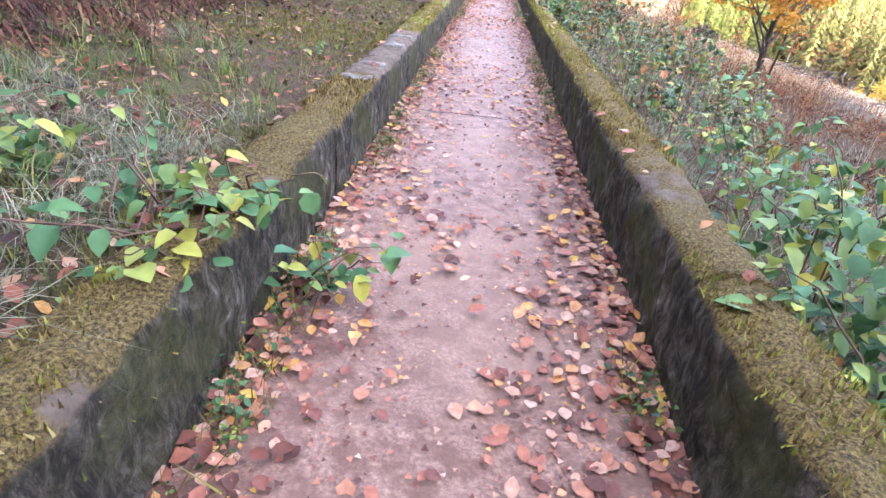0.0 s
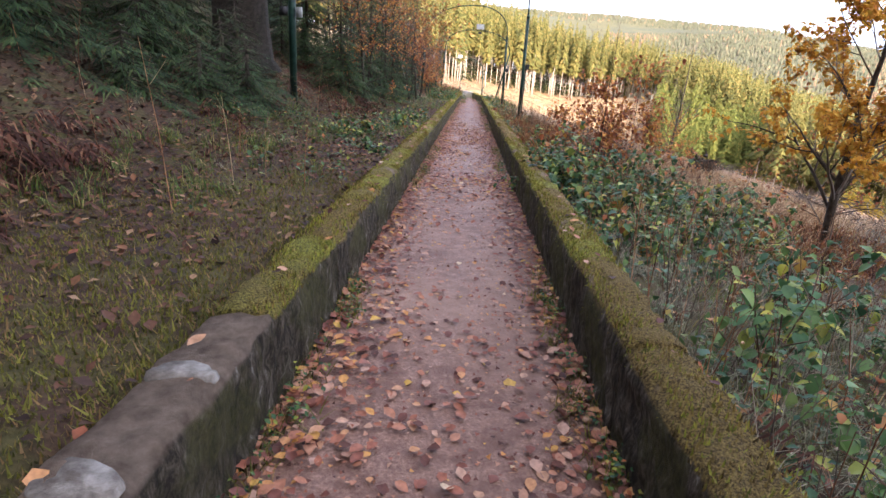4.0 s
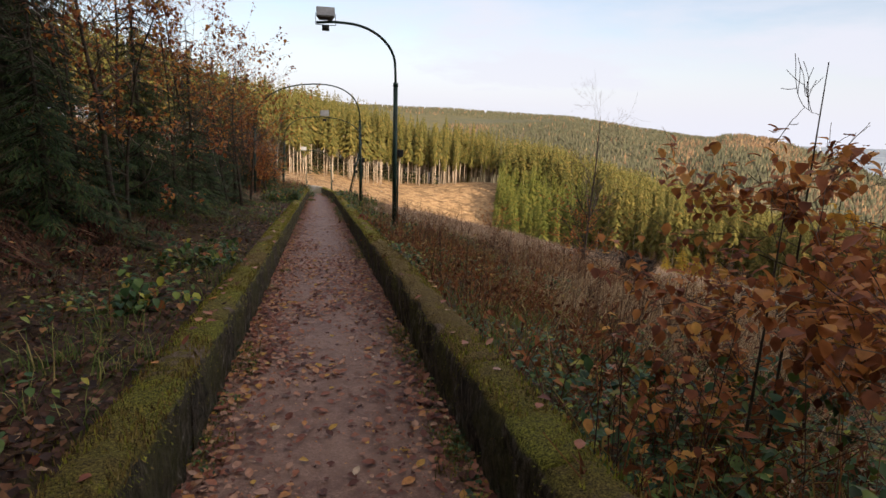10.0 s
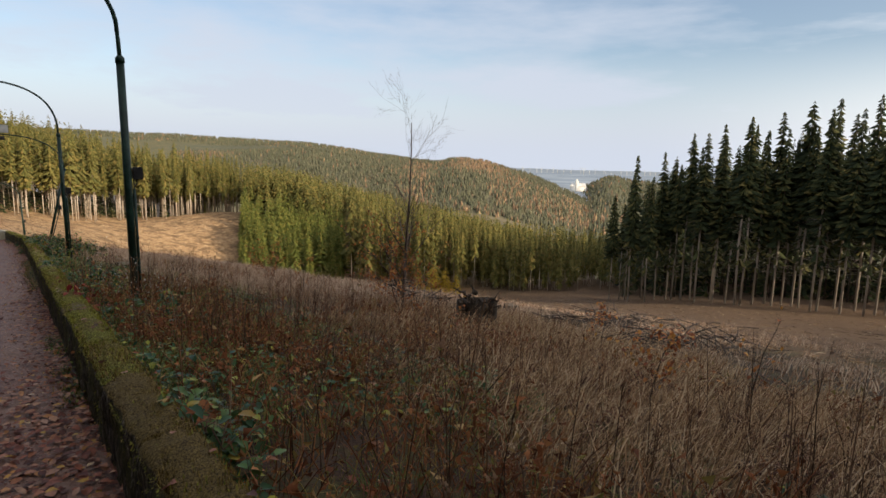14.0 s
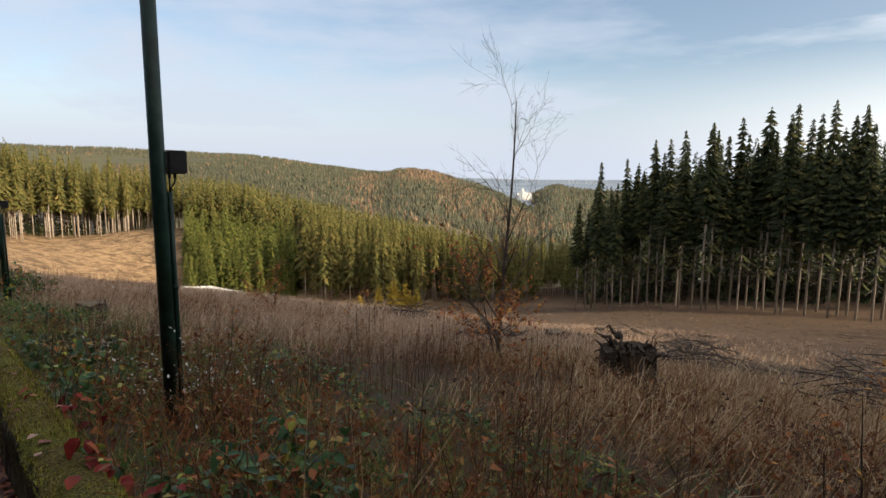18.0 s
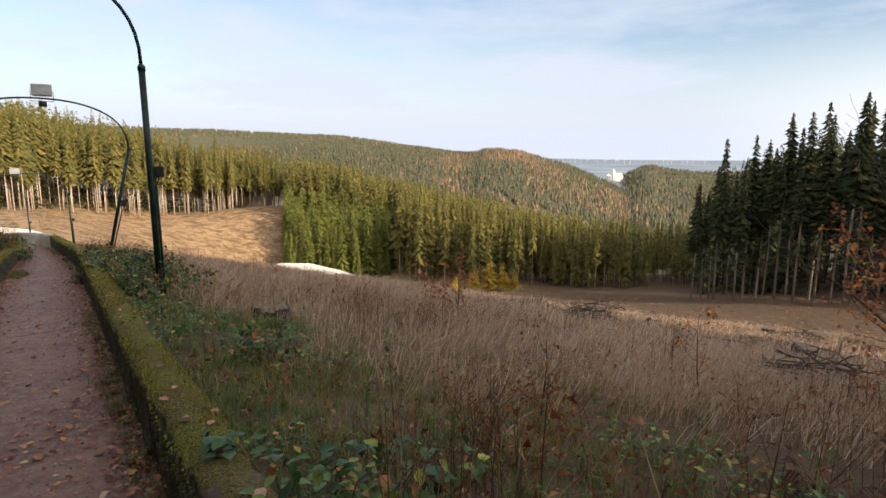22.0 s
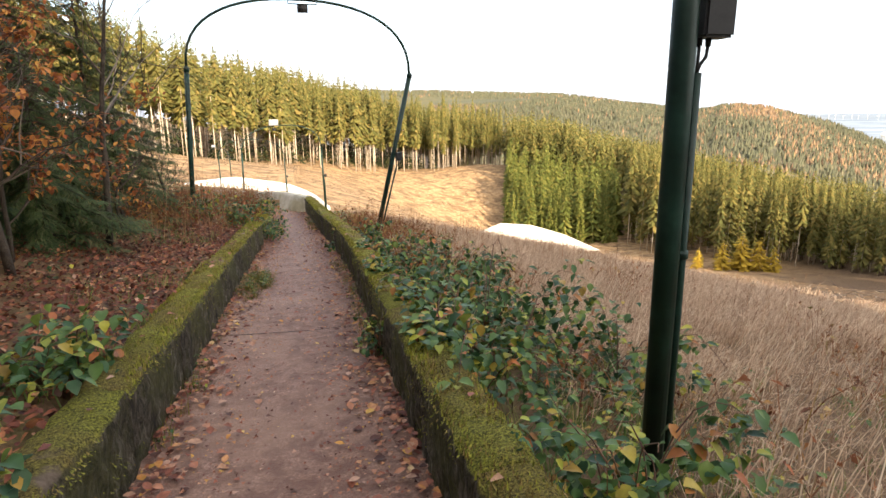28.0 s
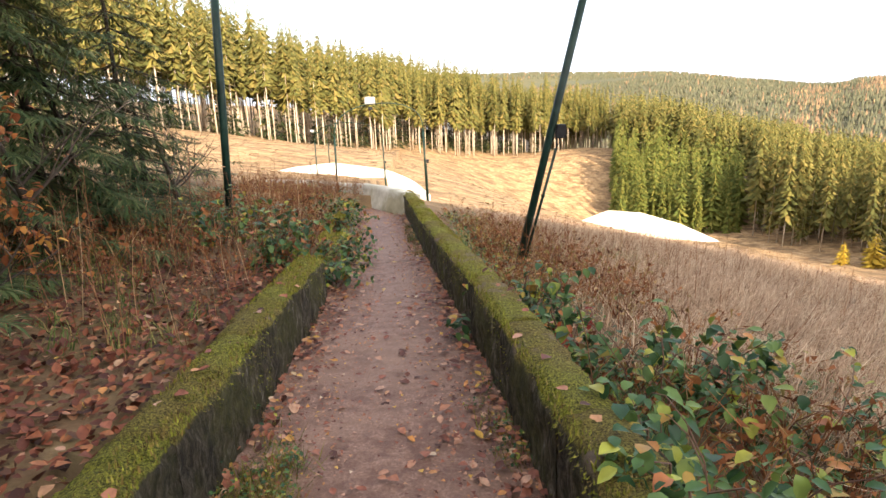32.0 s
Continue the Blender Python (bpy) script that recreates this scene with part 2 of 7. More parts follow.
def surface_mat(name, dark, light, scale, big_dark=None, big_scale=0.5, rough=0.85, strength=0.5, dist=0.02, fine=None, detail=7):
    """Two scales of noise between two colours, with relief."""
    m, nt, bsdf, co = start(name)
    n = noise_node(nt, co, scale, detail, 0.62)
    col = ramp_node(nt, [(0.3, dark), (0.7, light)], n)
    if big_dark:
        b = noise_node(nt, co, big_scale, 5, 0.6, 0.4)
        col = mix_node(nt, ramp_node(nt, [(0.42, (0, 0, 0)), (0.62, (1, 1, 1))], b), col, mix_node(nt, 1.0, col, big_dark, "MULTIPLY"))
    finish(nt, bsdf, col, rough, noise_node(nt, co, fine or scale * 3, 6, 0.65), strength, dist)
    return m

SLOPE = math.tan(radians(5.0))


def mossy_wall_mat(name="mossy_concrete", slab=False, golden=False):
    """Grey concrete, dark and streaked on the faces, grown over with moss where it faces up."""
    m, nt, bsdf, co = start(name)
    up = nt.nodes.new("ShaderNodeSeparateXYZ")
    nt.links.new(nt.nodes.new("ShaderNodeNewGeometry").outputs["Normal"], up.inputs[0])
    streak_map = nt.nodes.new("ShaderNodeMapping")
    streak_map.inputs["Scale"].default_value = (12.0, 12.0, 5.0)
    nt.links.new(co, streak_map.inputs[0])
    streak = noise_node(nt, streak_map.outputs[0], 1.3, 10, 0.78, 0.5)
    face = ramp_node(nt, [(0.38, (0.016, 0.012, 0.008)), (0.47, (0.05, 0.038, 0.024)), (0.54, (0.12, 0.095, 0.066)), (0.61, (0.20, 0.165, 0.125)), (0.69, (0.50, 0.46, 0.41))], streak)
    green = noise_node(nt, co, 2.2, 6, 0.65)
    face = mix_node(nt, ramp_node(nt, [(0.48 if golden or slab else 0.42, (0, 0, 0)), (0.62, (0.7, 0.7, 0.7))], green), face, ramp_node(nt, [(0.3, (0.035, 0.035, 0.01)), (0.7, (0.13, 0.125, 0.03))], noise_node(nt, co, 34, 5, 0.7)))
    grain = noise_node(nt, co, 85, 6, 0.8)
    moss = ramp_node(nt, [(0.40, (0.035, 0.04, 0.008)), (0.5, (0.20, 0.20, 0.026)), (0.61, (0.46, 0.46, 0.055))], grain)
    tone = noise_node(nt, co, 1.1, 4, 0.6)
    moss = mix_node(nt, ramp_node(nt, [(0.26, (0.2, 0.2, 0.2)), (0.5, (0.95, 0.95, 0.95))] if golden else [(0.46, (0, 0, 0)), (0.68, (0.8, 0.8, 0.8))], tone), moss, ramp_node(nt, [(0.40, (0.045, 0.028, 0.01)), (0.5, (0.18, 0.115, 0.035)), (0.62, (0.38, 0.26, 0.085))], grain))
    bare = ramp_node(nt, [(0.3, (0.13, 0.085, 0.058)), (0.7, (0.32, 0.235, 0.175))], noise_node(nt, co, 14, 6, 0.6))
    rnd = nt.nodes.new("ShaderNodeObjectInfo").outputs["Random"]
    add = nt.nodes.new("ShaderNodeMath")
    add.operation = "MULTIPLY_ADD"
    nt.links.new(rnd, add.inputs[0])
    add.inputs[1].default_value = 0.16
    nt.links.new(noise_node(nt, co, 0.9, 5, 0.65), add.inputs[2])
    top = mix_node(nt, ramp_node(nt, [(0.755, (0, 0, 0)), (0.80, (1, 1, 1))], add.outputs[0]), moss, bare)
    if slab:
        top = bare
    edge = nt.nodes.new("ShaderNodeMath")
    edge.operation = "MULTIPLY_ADD"
    nt.links.new(green, edge.inputs[0])
    edge.inputs[1].default_value = 0.55
    nt.links.new(up.outputs["Z"], edge.inputs[2])
    col = mix_node(nt, ramp_node(nt, [(0.62, (0, 0, 0)), (0.86, (1, 1, 1))], edge.outputs[0]), face, top)
    bump = nt.nodes.new("ShaderNodeMath")
    bump.operation = "ADD"
    nt.links.new(grain, bump.inputs[0])
    nt.links.new(streak, bump.inputs[1])
    finish(nt, bsdf, col, 0.92, bump.outputs[0], 1.0, 0.045)
    return m


def path_mat():
    """Trodden reddish grit, damp and darker in patches."""
    m, nt, bsdf, co = start("red_grit")
    fine = noise_node(nt, co, 60, 8, 0.8)
    mid = noise_node(nt, co, 9, 7, 0.65)
    big = noise_node(nt, co, 0.8, 5, 0.6, 0.5)
    col = ramp_node(nt, [(0.33, (0.08, 0.042, 0.032)), (0.5, (0.235, 0.128, 0.092)), (0.68, (0.43, 0.275, 0.205))], fine)
    col = mix_node(nt, ramp_node(nt, [(0.40, (0.85, 0.85, 0.85)), (0.58, (0, 0, 0))], mid), col, (0.135, 0.064, 0.042))
    col = mix_node(nt, ramp_node(nt, [(0.45, (0, 0, 0)), (0.68, (0.7, 0.7, 0.7))], big), col, (0.30, 0.18, 0.125))
    bsdf.inputs["Specular IOR Level"].default_value = 0.4
    bump = nt.nodes.new("ShaderNodeMath")
    bump.operation = "ADD"
    nt.links.new(fine, bump.inputs[0])
    nt.links.new(mid, bump.inputs[1])
    finish(nt, bsdf, col, 0.62, bump.outputs[0], 0.6, 0.02)
    return m


def ground_mat():
    """Leaf litter and dead grass near the path, paler straw on the felled slopes, blue-grey haze colour far off over
    the plain.
    """
    m, nt, bsdf, co = start("ground_litter")
    fine = noise_node(nt, co, 28, 7, 0.7)
    mid = noise_node(nt, co, 2.4, 6, 0.62)
    big = noise_node(nt, co, 0.21, 6, 0.6, 0.6)
    col = ramp_node(nt, [(0.3, (0.018, 0.010, 0.007)), (0.5, (0.055, 0.030, 0.018)), (0.72, (0.13, 0.075, 0.042))], fine)
    col = mix_node(nt, ramp_node(nt, [(0.45, (0, 0, 0)), (0.6, (0.8, 0.8, 0.8))], mid), col, ramp_node(nt, [(0.3, (0.03, 0.032, 0.009)), (0.7, (0.10, 0.092, 0.024))], fine))
    straw = ramp_node(nt, [(0.36, (0.21, 0.125, 0.06)), (0.46, (0.36, 0.225, 0.115)), (0.56, (0.45, 0.29, 0.15)), (0.68, (0.60, 0.44, 0.27))], noise_node(nt, co, 0.55, 9, 0.78))
    sep = nt.nodes.new("ShaderNodeSeparateXYZ")
    nt.links.new(co, sep.inputs[0])
    far = nt.nodes.new("ShaderNodeMapRange")
    far.interpolation_type = "SMOOTHSTEP"
    far.inputs["From Min"].default_value, far.inputs["From Max"].default_value = 25, 85
    across = nt.nodes.new("ShaderNodeMath")
    across.operation = "MULTIPLY_ADD"
    nt.links.new(sep.outputs["X"], across.inputs[0])
    across.inputs[1].default_value = -0.8
    nt.links.new(sep.outputs["Y"], across.inputs[2])
    nt.links.new(across.outputs[0], far.inputs["Value"])
    col = mix_node(nt, far.outputs[0], col, straw)
    patch = ramp_node(nt, [(0.44, (0, 0, 0)), (0.6, (0.6, 0.6, 0.6))], big)
    col = mix_node(nt, patch, col, ramp_node(nt, [(0.3, (0.026, 0.015, 0.01)), (0.7, (0.11, 0.066, 0.038))], fine))
    heath = nt.nodes.new("ShaderNodeMapRange")
    heath.interpolation_type = "SMOOTHSTEP"
    heath.inputs["From Min"].default_value, heath.inputs["From Max"].default_value = 1.0, 3.2
    nt.links.new(sep.outputs["X"], heath.inputs["Value"])
    drift = nt.nodes.new("ShaderNodeMapRange")
    drift.interpolation_type = "SMOOTHSTEP"
    drift.inputs["From Min"].default_value, drift.inputs["From Max"].default_value = 29, 37
    nt.links.new(sep.outputs["Y"], drift.inputs["Value"])
    both = nt.nodes.new("ShaderNodeMath")
    both.operation = "MULTIPLY"
    nt.links.new(heath.outputs[0], both.inputs[0])
    nt.links.new(drift.outputs[0], both.inputs[1])
    near = nt.nodes.new("ShaderNodeMath")
    near.operation = "MULTIPLY_ADD"
    nt.links.new(far.outputs[0], near.inputs[0])
    near.inputs[1].default_value, near.inputs[2].default_value = -1.0, 1.0
    strip = nt.nodes.new("ShaderNodeMath")
    strip.operation = "MULTIPLY"
    nt.links.new(both.outputs[0], strip.inputs[0])
    nt.links.new(near.outputs[0], strip.inputs[1])
    col = mix_node(nt, strip.outputs[0], col, ramp_node(nt, [(0.3, (0.06, 0.036, 0.021)), (0.55, (0.15, 0.092, 0.052)), (0.75, (0.26, 0.175, 0.105))], fine))
    # distance haze put into the colour: the plain fades to blue-grey
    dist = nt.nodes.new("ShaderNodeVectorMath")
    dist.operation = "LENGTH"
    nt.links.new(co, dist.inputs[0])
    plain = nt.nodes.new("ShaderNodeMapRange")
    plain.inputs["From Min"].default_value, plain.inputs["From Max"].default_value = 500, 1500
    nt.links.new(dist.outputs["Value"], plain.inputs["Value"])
    hazy_fields = ramp_node(nt, [(0.35, (0.16, 0.20, 0.25)), (0.65, (0.30, 0.35, 0.40))], noise_node(nt, co, 0.006, 4, 0.6))
    col = mix_node(nt, plain.outputs[0], col, hazy_fields)
    finish(nt, bsdf, col, 0.95, fine, 0.5, 0.05)
    return m


MOSSY = mossy_wall_mat()
MOSSY_GOLD = mossy_wall_mat("brown_mossy_concrete", golden=True)
GRIT = path_mat()
GROUND = ground_mat()
POLE_GREEN = surface_mat("dark_green_paint", (0.006, 0.022, 0.018), (0.018, 0.05, 0.04), 9, (0.5, 0.55, 0.5), 1.5, rough=0.45, strength=0.15, dist=0.004)
BOX_GREY = surface_mat("dark_grey_plastic", (0.012, 0.012, 0.014), (0.03, 0.03, 0.032), 14, rough=0.5, strength=0.1, dist=0.003)
LAMP_GREY = surface_mat("weathered_grey_metal", (0.16, 0.165, 0.165), (0.30, 0.31, 0.30), 12, (0.6, 0.6, 0.58), 3, rough=0.5, strength=0.15, dist=0.003)
LAMP_GLASS = surface_mat("dusty_lamp_glass", (0.20, 0.21, 0.22), (0.34, 0.35, 0.36), 6, rough=0.25, strength=0.02, dist=0.002)
BARK = surface_mat("brown_bark", (0.03, 0.022, 0.016), (0.10, 0.075, 0.055), 10, (0.6, 0.6, 0.6), 1.2, strength=0.8, dist=0.03)
PALE_BARK = surface_mat("pale_spruce_bark", (0.42, 0.34, 0.26), (0.70, 0.60, 0.49), 1.6, (0.65, 0.62, 0.58), 0.3, strength=0.5, dist=0.05)
WHITE_CONCRETE = surface_mat("white_concrete", (0.62, 0.60, 0.56), (0.82, 0.81, 0.78), 0.7, (0.82, 0.80, 0.74), 0.25, rough=0.8, strength=0.2, dist=0.02)
BARE_SLAB = mossy_wall_mat("bare_weathered_slab", True)
OLD_CONCRETE = surface_mat("stained_concrete", (0.40, 0.37, 0.30), (0.72, 0.68, 0.60), 2.2, (0.55, 0.52, 0.40), 0.8, rough=0.85, strength=0.4, dist=0.02)
MORTAR = surface_mat("grey_mortar", (0.13, 0.11, 0.095), (0.30, 0.27, 0.24), 22, (0.5, 0.46, 0.42), 9, rough=0.9, strength=0.6, dist=0.01)
DARK_BARK = surface_mat("dark_old_bark", (0.014, 0.010, 0.008), (0.055, 0.042, 0.032), 12, (0.6, 0.65, 0.55), 1.2, strength=1.0, dist=0.05)
WOOD_RAW = surface_mat("cut_wood", (0.10, 0.075, 0.05), (0.32, 0.25, 0.17), 16, (0.5, 0.45, 0.4), 3, strength=0.6, dist=0.02)
SPRUCE = island_mat("spruce_green", [(0.0, (0.095, 0.102, 0.03)), (0.35, (0.16, 0.152, 0.04)), (0.75, (0.22, 0.188, 0.05)), (1.0, (0.29, 0.212, 0.064))], 0.8, 0.25, 1.2)
# darker copy of the spruce green, with the shade of unlit woods in it
SPRUCE_SHADE = island_mat("shade_dark_spruce_green", [(0.0, (0.018, 0.028, 0.012)), (0.5, (0.042, 0.055, 0.020)), (0.85, (0.09, 0.092, 0.030)), (1.0, (0.19, 0.155, 0.05))], 0.8, 0.15, 3)
SPRUCE_YOUNG = island_mat("young_spruce_green", [(0.0, (0.09, 0.115, 0.024)), (0.6, (0.165, 0.178, 0.036)), (1.0, (0.24, 0.215, 0.048))], 0.8, 0.25, 2)
LARCH = island_mat("gold_larch", [(0.0, (0.30, 0.19, 0.02)), (1.0, (0.5, 0.34, 0.04))], 0.8, 0.2, 2)
FALLEN = island_mat("fallen_leaves_brown", [(0.0, (0.07, 0.03, 0.022)), (0.22, (0.17, 0.06, 0.042)), (0.45, (0.31, 0.11, 0.065)), (0.65, (0.42, 0.19, 0.11)), (0.80, (0.46, 0.28, 0.20)), (0.92, (0.52, 0.23, 0.07)), (0.985, (0.54, 0.33, 0.07)), (1.0, (0.58, 0.44, 0.32))], 0.55, 0.15, 40)

# ---- the lie of the land ----
def centre(y):
    """How far the track has drifted to the side."""
    return -0.009 * np.maximum(0.0, np.asarray(y, float) - 47.0) ** 1.6


def half_width(y):
    return 0.75 - 0.22 * smoothstep(46, 54, y)


def ground(x, y):
    x, y = np.asarray(x, float), np.asarray(y, float)
    base = -SLOPE * y
    off = x - centre(np.minimum(y, 75))
    u = np.maximum(0.0, off - 1.05)
    v = np.maximum(0.0, -off - 1.05)
    r = np.hypot(x, y - 28)
    right = 0.12 * np.exp(-u / 1.5) - 24 * (1 - np.exp(-(u / 78) ** 1.25)) - 0.12 * smoothstep(0, 3, u)
    right = right - 8 * np.exp(-((x - 75) ** 2 + (y - 150) ** 2) / 65.0 ** 2) - 9 * np.exp(-((x - 57) ** 2 + (y - 207) ** 2) / 38.0 ** 2) + 9 * smoothstep(215, 300, y) * smoothstep(20, 90, x)
    right = right - 0.2 * np.maximum(0, 0.75 * x + 0.65 * y - 190) * smoothstep(60, 160, x)
    bank = 1 - 0.75 * smoothstep(24, 60, y)
    left = 0.38 + 0.04 * np.minimum(v, 8) + bank * 0.42 * (np.logaddexp(0, 3.0 * (v - 1.7)) / 3.0) * (1 - 0.35 * smoothstep(6, 30, v))
    left = np.minimum(left, 26)
    z = base + np.where(off > 0, right, left)
    z = z + 15 * smoothstep(245, 350, y) * (1 - smoothstep(-10, 75, x)) + 4 * smoothstep(-8, -60, x) * smoothstep(70, 130, y)
    z = z + (0.07 * fnoise(x * 1.1, y * 1.1, 1, 2) + 0.25 * fnoise(x * 0.12, y * 0.12, 2) * smoothstep(8, 40, np.abs(off))) * smoothstep(1.0, 2.5, np.abs(off))
    z = z - 2.0 * np.exp(-((x + 3) ** 2 / 40.0 ** 2 + (y - 108) ** 2 / 28.0 ** 2)) * smoothstep(52, 66, y)
    z = z + 17 * np.exp(-((x - 142) ** 2 + (y - 300) ** 2) / 66.0 ** 2)
    inside = smoothstep(1.02, 0.86, np.abs(off)) * (y < 60)
    z = z * (1 - inside) + inside * (base - 0.2)
    return z + (-75 - z) * smoothstep(380, 950, r)


def axis_steps(near, far, step, grow):
    out = [0.0]
    while out[-1] < far:
        out.append(out[-1] + (step if out[-1] < near else step * (1 + grow * (out[-1] - near))))
    return np.array(out)


gx = axis_steps(4.0, 4850, 0.24, 0.24)
gy1 = axis_steps(62, 4850, 0.42, 0.14)
gy0 = axis_steps(5, 4850, 0.45, 0.3)
xs = np.concatenate([-gx[:0:-1], gx])
ys = np.concatenate([-gy0[:0:-1], gy1])
GX, GY = np.meshgrid(xs, ys, indexing="ij")
nx, ny = GX.shape
i, j = np.meshgrid(np.arange(nx - 1), np.arange(ny - 1), indexing="ij")
quads = np.stack([i * ny + j, (i + 1) * ny + j, (i + 1) * ny + j + 1, i * ny + j + 1], -1).reshape(-1, 4)
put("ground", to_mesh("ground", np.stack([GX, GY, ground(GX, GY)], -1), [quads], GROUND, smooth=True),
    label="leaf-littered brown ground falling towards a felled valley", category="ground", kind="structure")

# the trodden floor of the old track
py = np.arange(-6, 63, 0.22)
pw = np.linspace(-1, 1, 13)
PW, PY = np.meshgrid(pw, py, indexing="ij")
PX = centre(PY) + PW * (half_width(PY) + 0.12)
PZ = -SLOPE * PY + 0.018 * fnoise(PX * 3, PY * 2.2, 5) - 0.02 + 0.03 * PW ** 4
n1 = len(py)
i, j = np.meshgrid(np.arange(12), np.arange(n1 - 1), indexing="ij")
quads = np.stack([i * n1 + j, (i + 1) * n1 + j, (i + 1) * n1 + j + 1, i * n1 + j + 1], -1).reshape(-1, 4)
put("path", to_mesh("path", np.stack([PX, PY, PZ], -1), [quads], GRIT, smooth=True),
    label="trodden reddish grit path strewn with fallen leaves", category="path", kind="structure")


# ---- the two low walls, cast in lengths ----
def wall_block(length, seed, height=0.47, thick=0.285, material=None):
    """One cast length of wall with worn edges and a lumpy mossy top; inner face at x = 0, wall towards +x."""
    prof = [(0.0, -0.25), (0.0, 0.0), (-0.002, 0.05), (0.002, 0.10), (-0.004, 0.15), (0.001, 0.20), (-0.003, 0.25), (0.002, 0.30), (-0.001, 0.35), (0.002, 0.395), (0.008, 0.435), (0.03, 0.465), (0.085, 0.48), (0.15, 0.487),
            (0.21, 0.48), (0.262, 0.462), (0.282, 0.42), (0.285, 0.3), (0.285, -0.4)]
    if material is BARE_SLAB:
        prof = [(x, min(z, 0.468 + 0.02 * x) if x > 0.01 else z) for x, z in prof]
    prof = np.array(prof) * (thick / 0.285, height / 0.47)
    steps = max(4, int(length / 0.045))
    t = np.linspace(0, length, steps + 1)
    X = np.repeat(prof[None, :, 0], len(t), 0)
    Z = np.repeat(prof[None, :, 1], len(t), 0)
    Y = np.repeat(t[:, None], len(prof), 1)
    so = seed * 13.7
    wob = fnoise(Y * 9 + so, Z * 14 + X * 17, 11, 4)
    ends = smoothstep(0, 0.08, np.minimum(Y, length - Y))
    X = X + (0.015 * wob + 0.012 * fnoise(Y * 27 + so, Z * 60 + X * 40, 13, 3)) * (Z > -0.1) * ends
    Z = Z + (0.016 * fnoise(Y * 8 + so, X * 19, 12, 4) + 0.010 * fnoise(Y * 36 + so, X * 40, 14, 2)) * (Z > 0.4)
    X = X - 0.016 * np.maximum(0, fnoise(Y * 5 + so, Z * 3, 15, 3)) * smoothstep(0.34, 0.43, Z) * (X < 0.1) * ends
    endlift = np.minimum(t, length - t)[:, None]
    Z = Z - 0.005 * np.exp(-endlift / 0.02) * (Z > 0.4)
    verts = np.stack([X, Y, Z], -1).reshape(-1, 3)
    k = len(prof)
    i, j = np.meshgrid(np.arange(steps), np.arange(k - 1), indexing="ij")
    q = np.stack([i * k + j, i * k + j + 1, (i + 1) * k + j + 1, (i + 1) * k + j], -1).reshape(-1, 4)
    c0 = np.stack([np.zeros(k - 2, int), np.arange(1, k - 1), np.arange(2, k)], -1)[:, ::-1]
    c1 = steps * k + c0[:, ::-1]
    return to_mesh("wall_block", verts, [np.concatenate([c0, c1]), q], material or MOSSY, smooth=True)


BLOCKS = [wall_block(1.25, s) for s in range(9)]
GOLD_BLOCKS = [wall_block(1.25, 40 + s, material=MOSSY_GOLD) for s in range(7)]
BARE_BLOCKS = [wall_block(1.25, 20 + s, material=BARE_SLAB) for s in range(3)]


def build_wall(name, side, y0, y1, label):
    wall = thing(name, label, "wall", kind="structure")
    y, n = y0, 0
    r = random.Random(3 + side)
    while y < y1:
        x = float(centre(y)) + side * float(half_width(y))
        x2 = float(centre(y + 1.25)) + side * float(half_width(y + 1.25))
        turn = math.degrees(math.atan2(x2 - x, 1.25))
        m = pose(x, y, -SLOPE * y, -5.0, 0, -turn) @ Matrix.Scale(1.25 / 1.245, 4, (0, 1, 0))
        if side < 0:
            m = pose(x, y, -SLOPE * y, -5.0, 0, -turn) @ Matrix.Translation((0, 1.25, 0)) @ Matrix.Rotation(math.pi, 4, "Z")
        m = m @ Matrix.Translation((r.uniform(-0.004, 0.004), 0, r.uniform(-0.008, 0.008)))
        bare = side < 0 and 4.0 < y < 6.0
        put("wall_block", BARE_BLOCKS[n % 3] if bare else GOLD_BLOCKS[n % 7] if r.random() < (0.95 if y < 6 else 0.45 if y < 22 else 0.0) else BLOCKS[r.randrange(len(BLOCKS))], wall, "bare weathered concrete block" if bare else "", at=m)
        y += 1.25 * math.cos(radians(5.0))
        n += 1
    return wall


build_wall("wall_left", -1, -4.5, 50, "low mossy concrete wall along the uphill side of the track")
build_wall("wall_right", 1, -4.5, 58, "low mossy concrete wall along the downhill side of the track")

# pale mortar left across the bare length of the uphill wall
for k, (y, w_) in enumerate(((4.12, 0.07), (4.66, 0.05), (5.64, 0.08), (6.2, 0.06))):
    r = np.random.default_rng(60 + k)
    a = np.arange(16) * 2 * np.pi / 16
    rad = 1 + 0.25 * np.sin(a * 3 + k) + r.normal(0, 0.12, 16)
    px_, py_ = -0.885 + 0.115 * np.sign(np.cos(a)) * np.abs(np.cos(a)) ** 0.5 * rad ** 0.3, y + w_ * np.sin(a) * rad
    ring = np.stack([px_, py_, -SLOPE * py_ + 0.46], -1)
    V = np.concatenate([ring, ring * (1, 1, 1) + (0, 0, 0.026) + np.stack([(-0.885 - px_) * 0.08, (y - py_) * 0.15, r.normal(0, 0.002, 16)], -1), [(-0.885, y, -SLOPE * y + 0.489)]])
    q = np.array([(i, (i + 1) % 16, 16 + (i + 1) % 16, 16 + i) for i in range(16)])
    t3 = np.array([(16 + i, 16 + (i + 1) % 16, 32) for i in range(16)])
    put("mortar_patch", to_mesh("mortar_patch", V, [t3, q], MORTAR), label="pale mortar patch across the bare wall top", category="mortar", kind="structure")

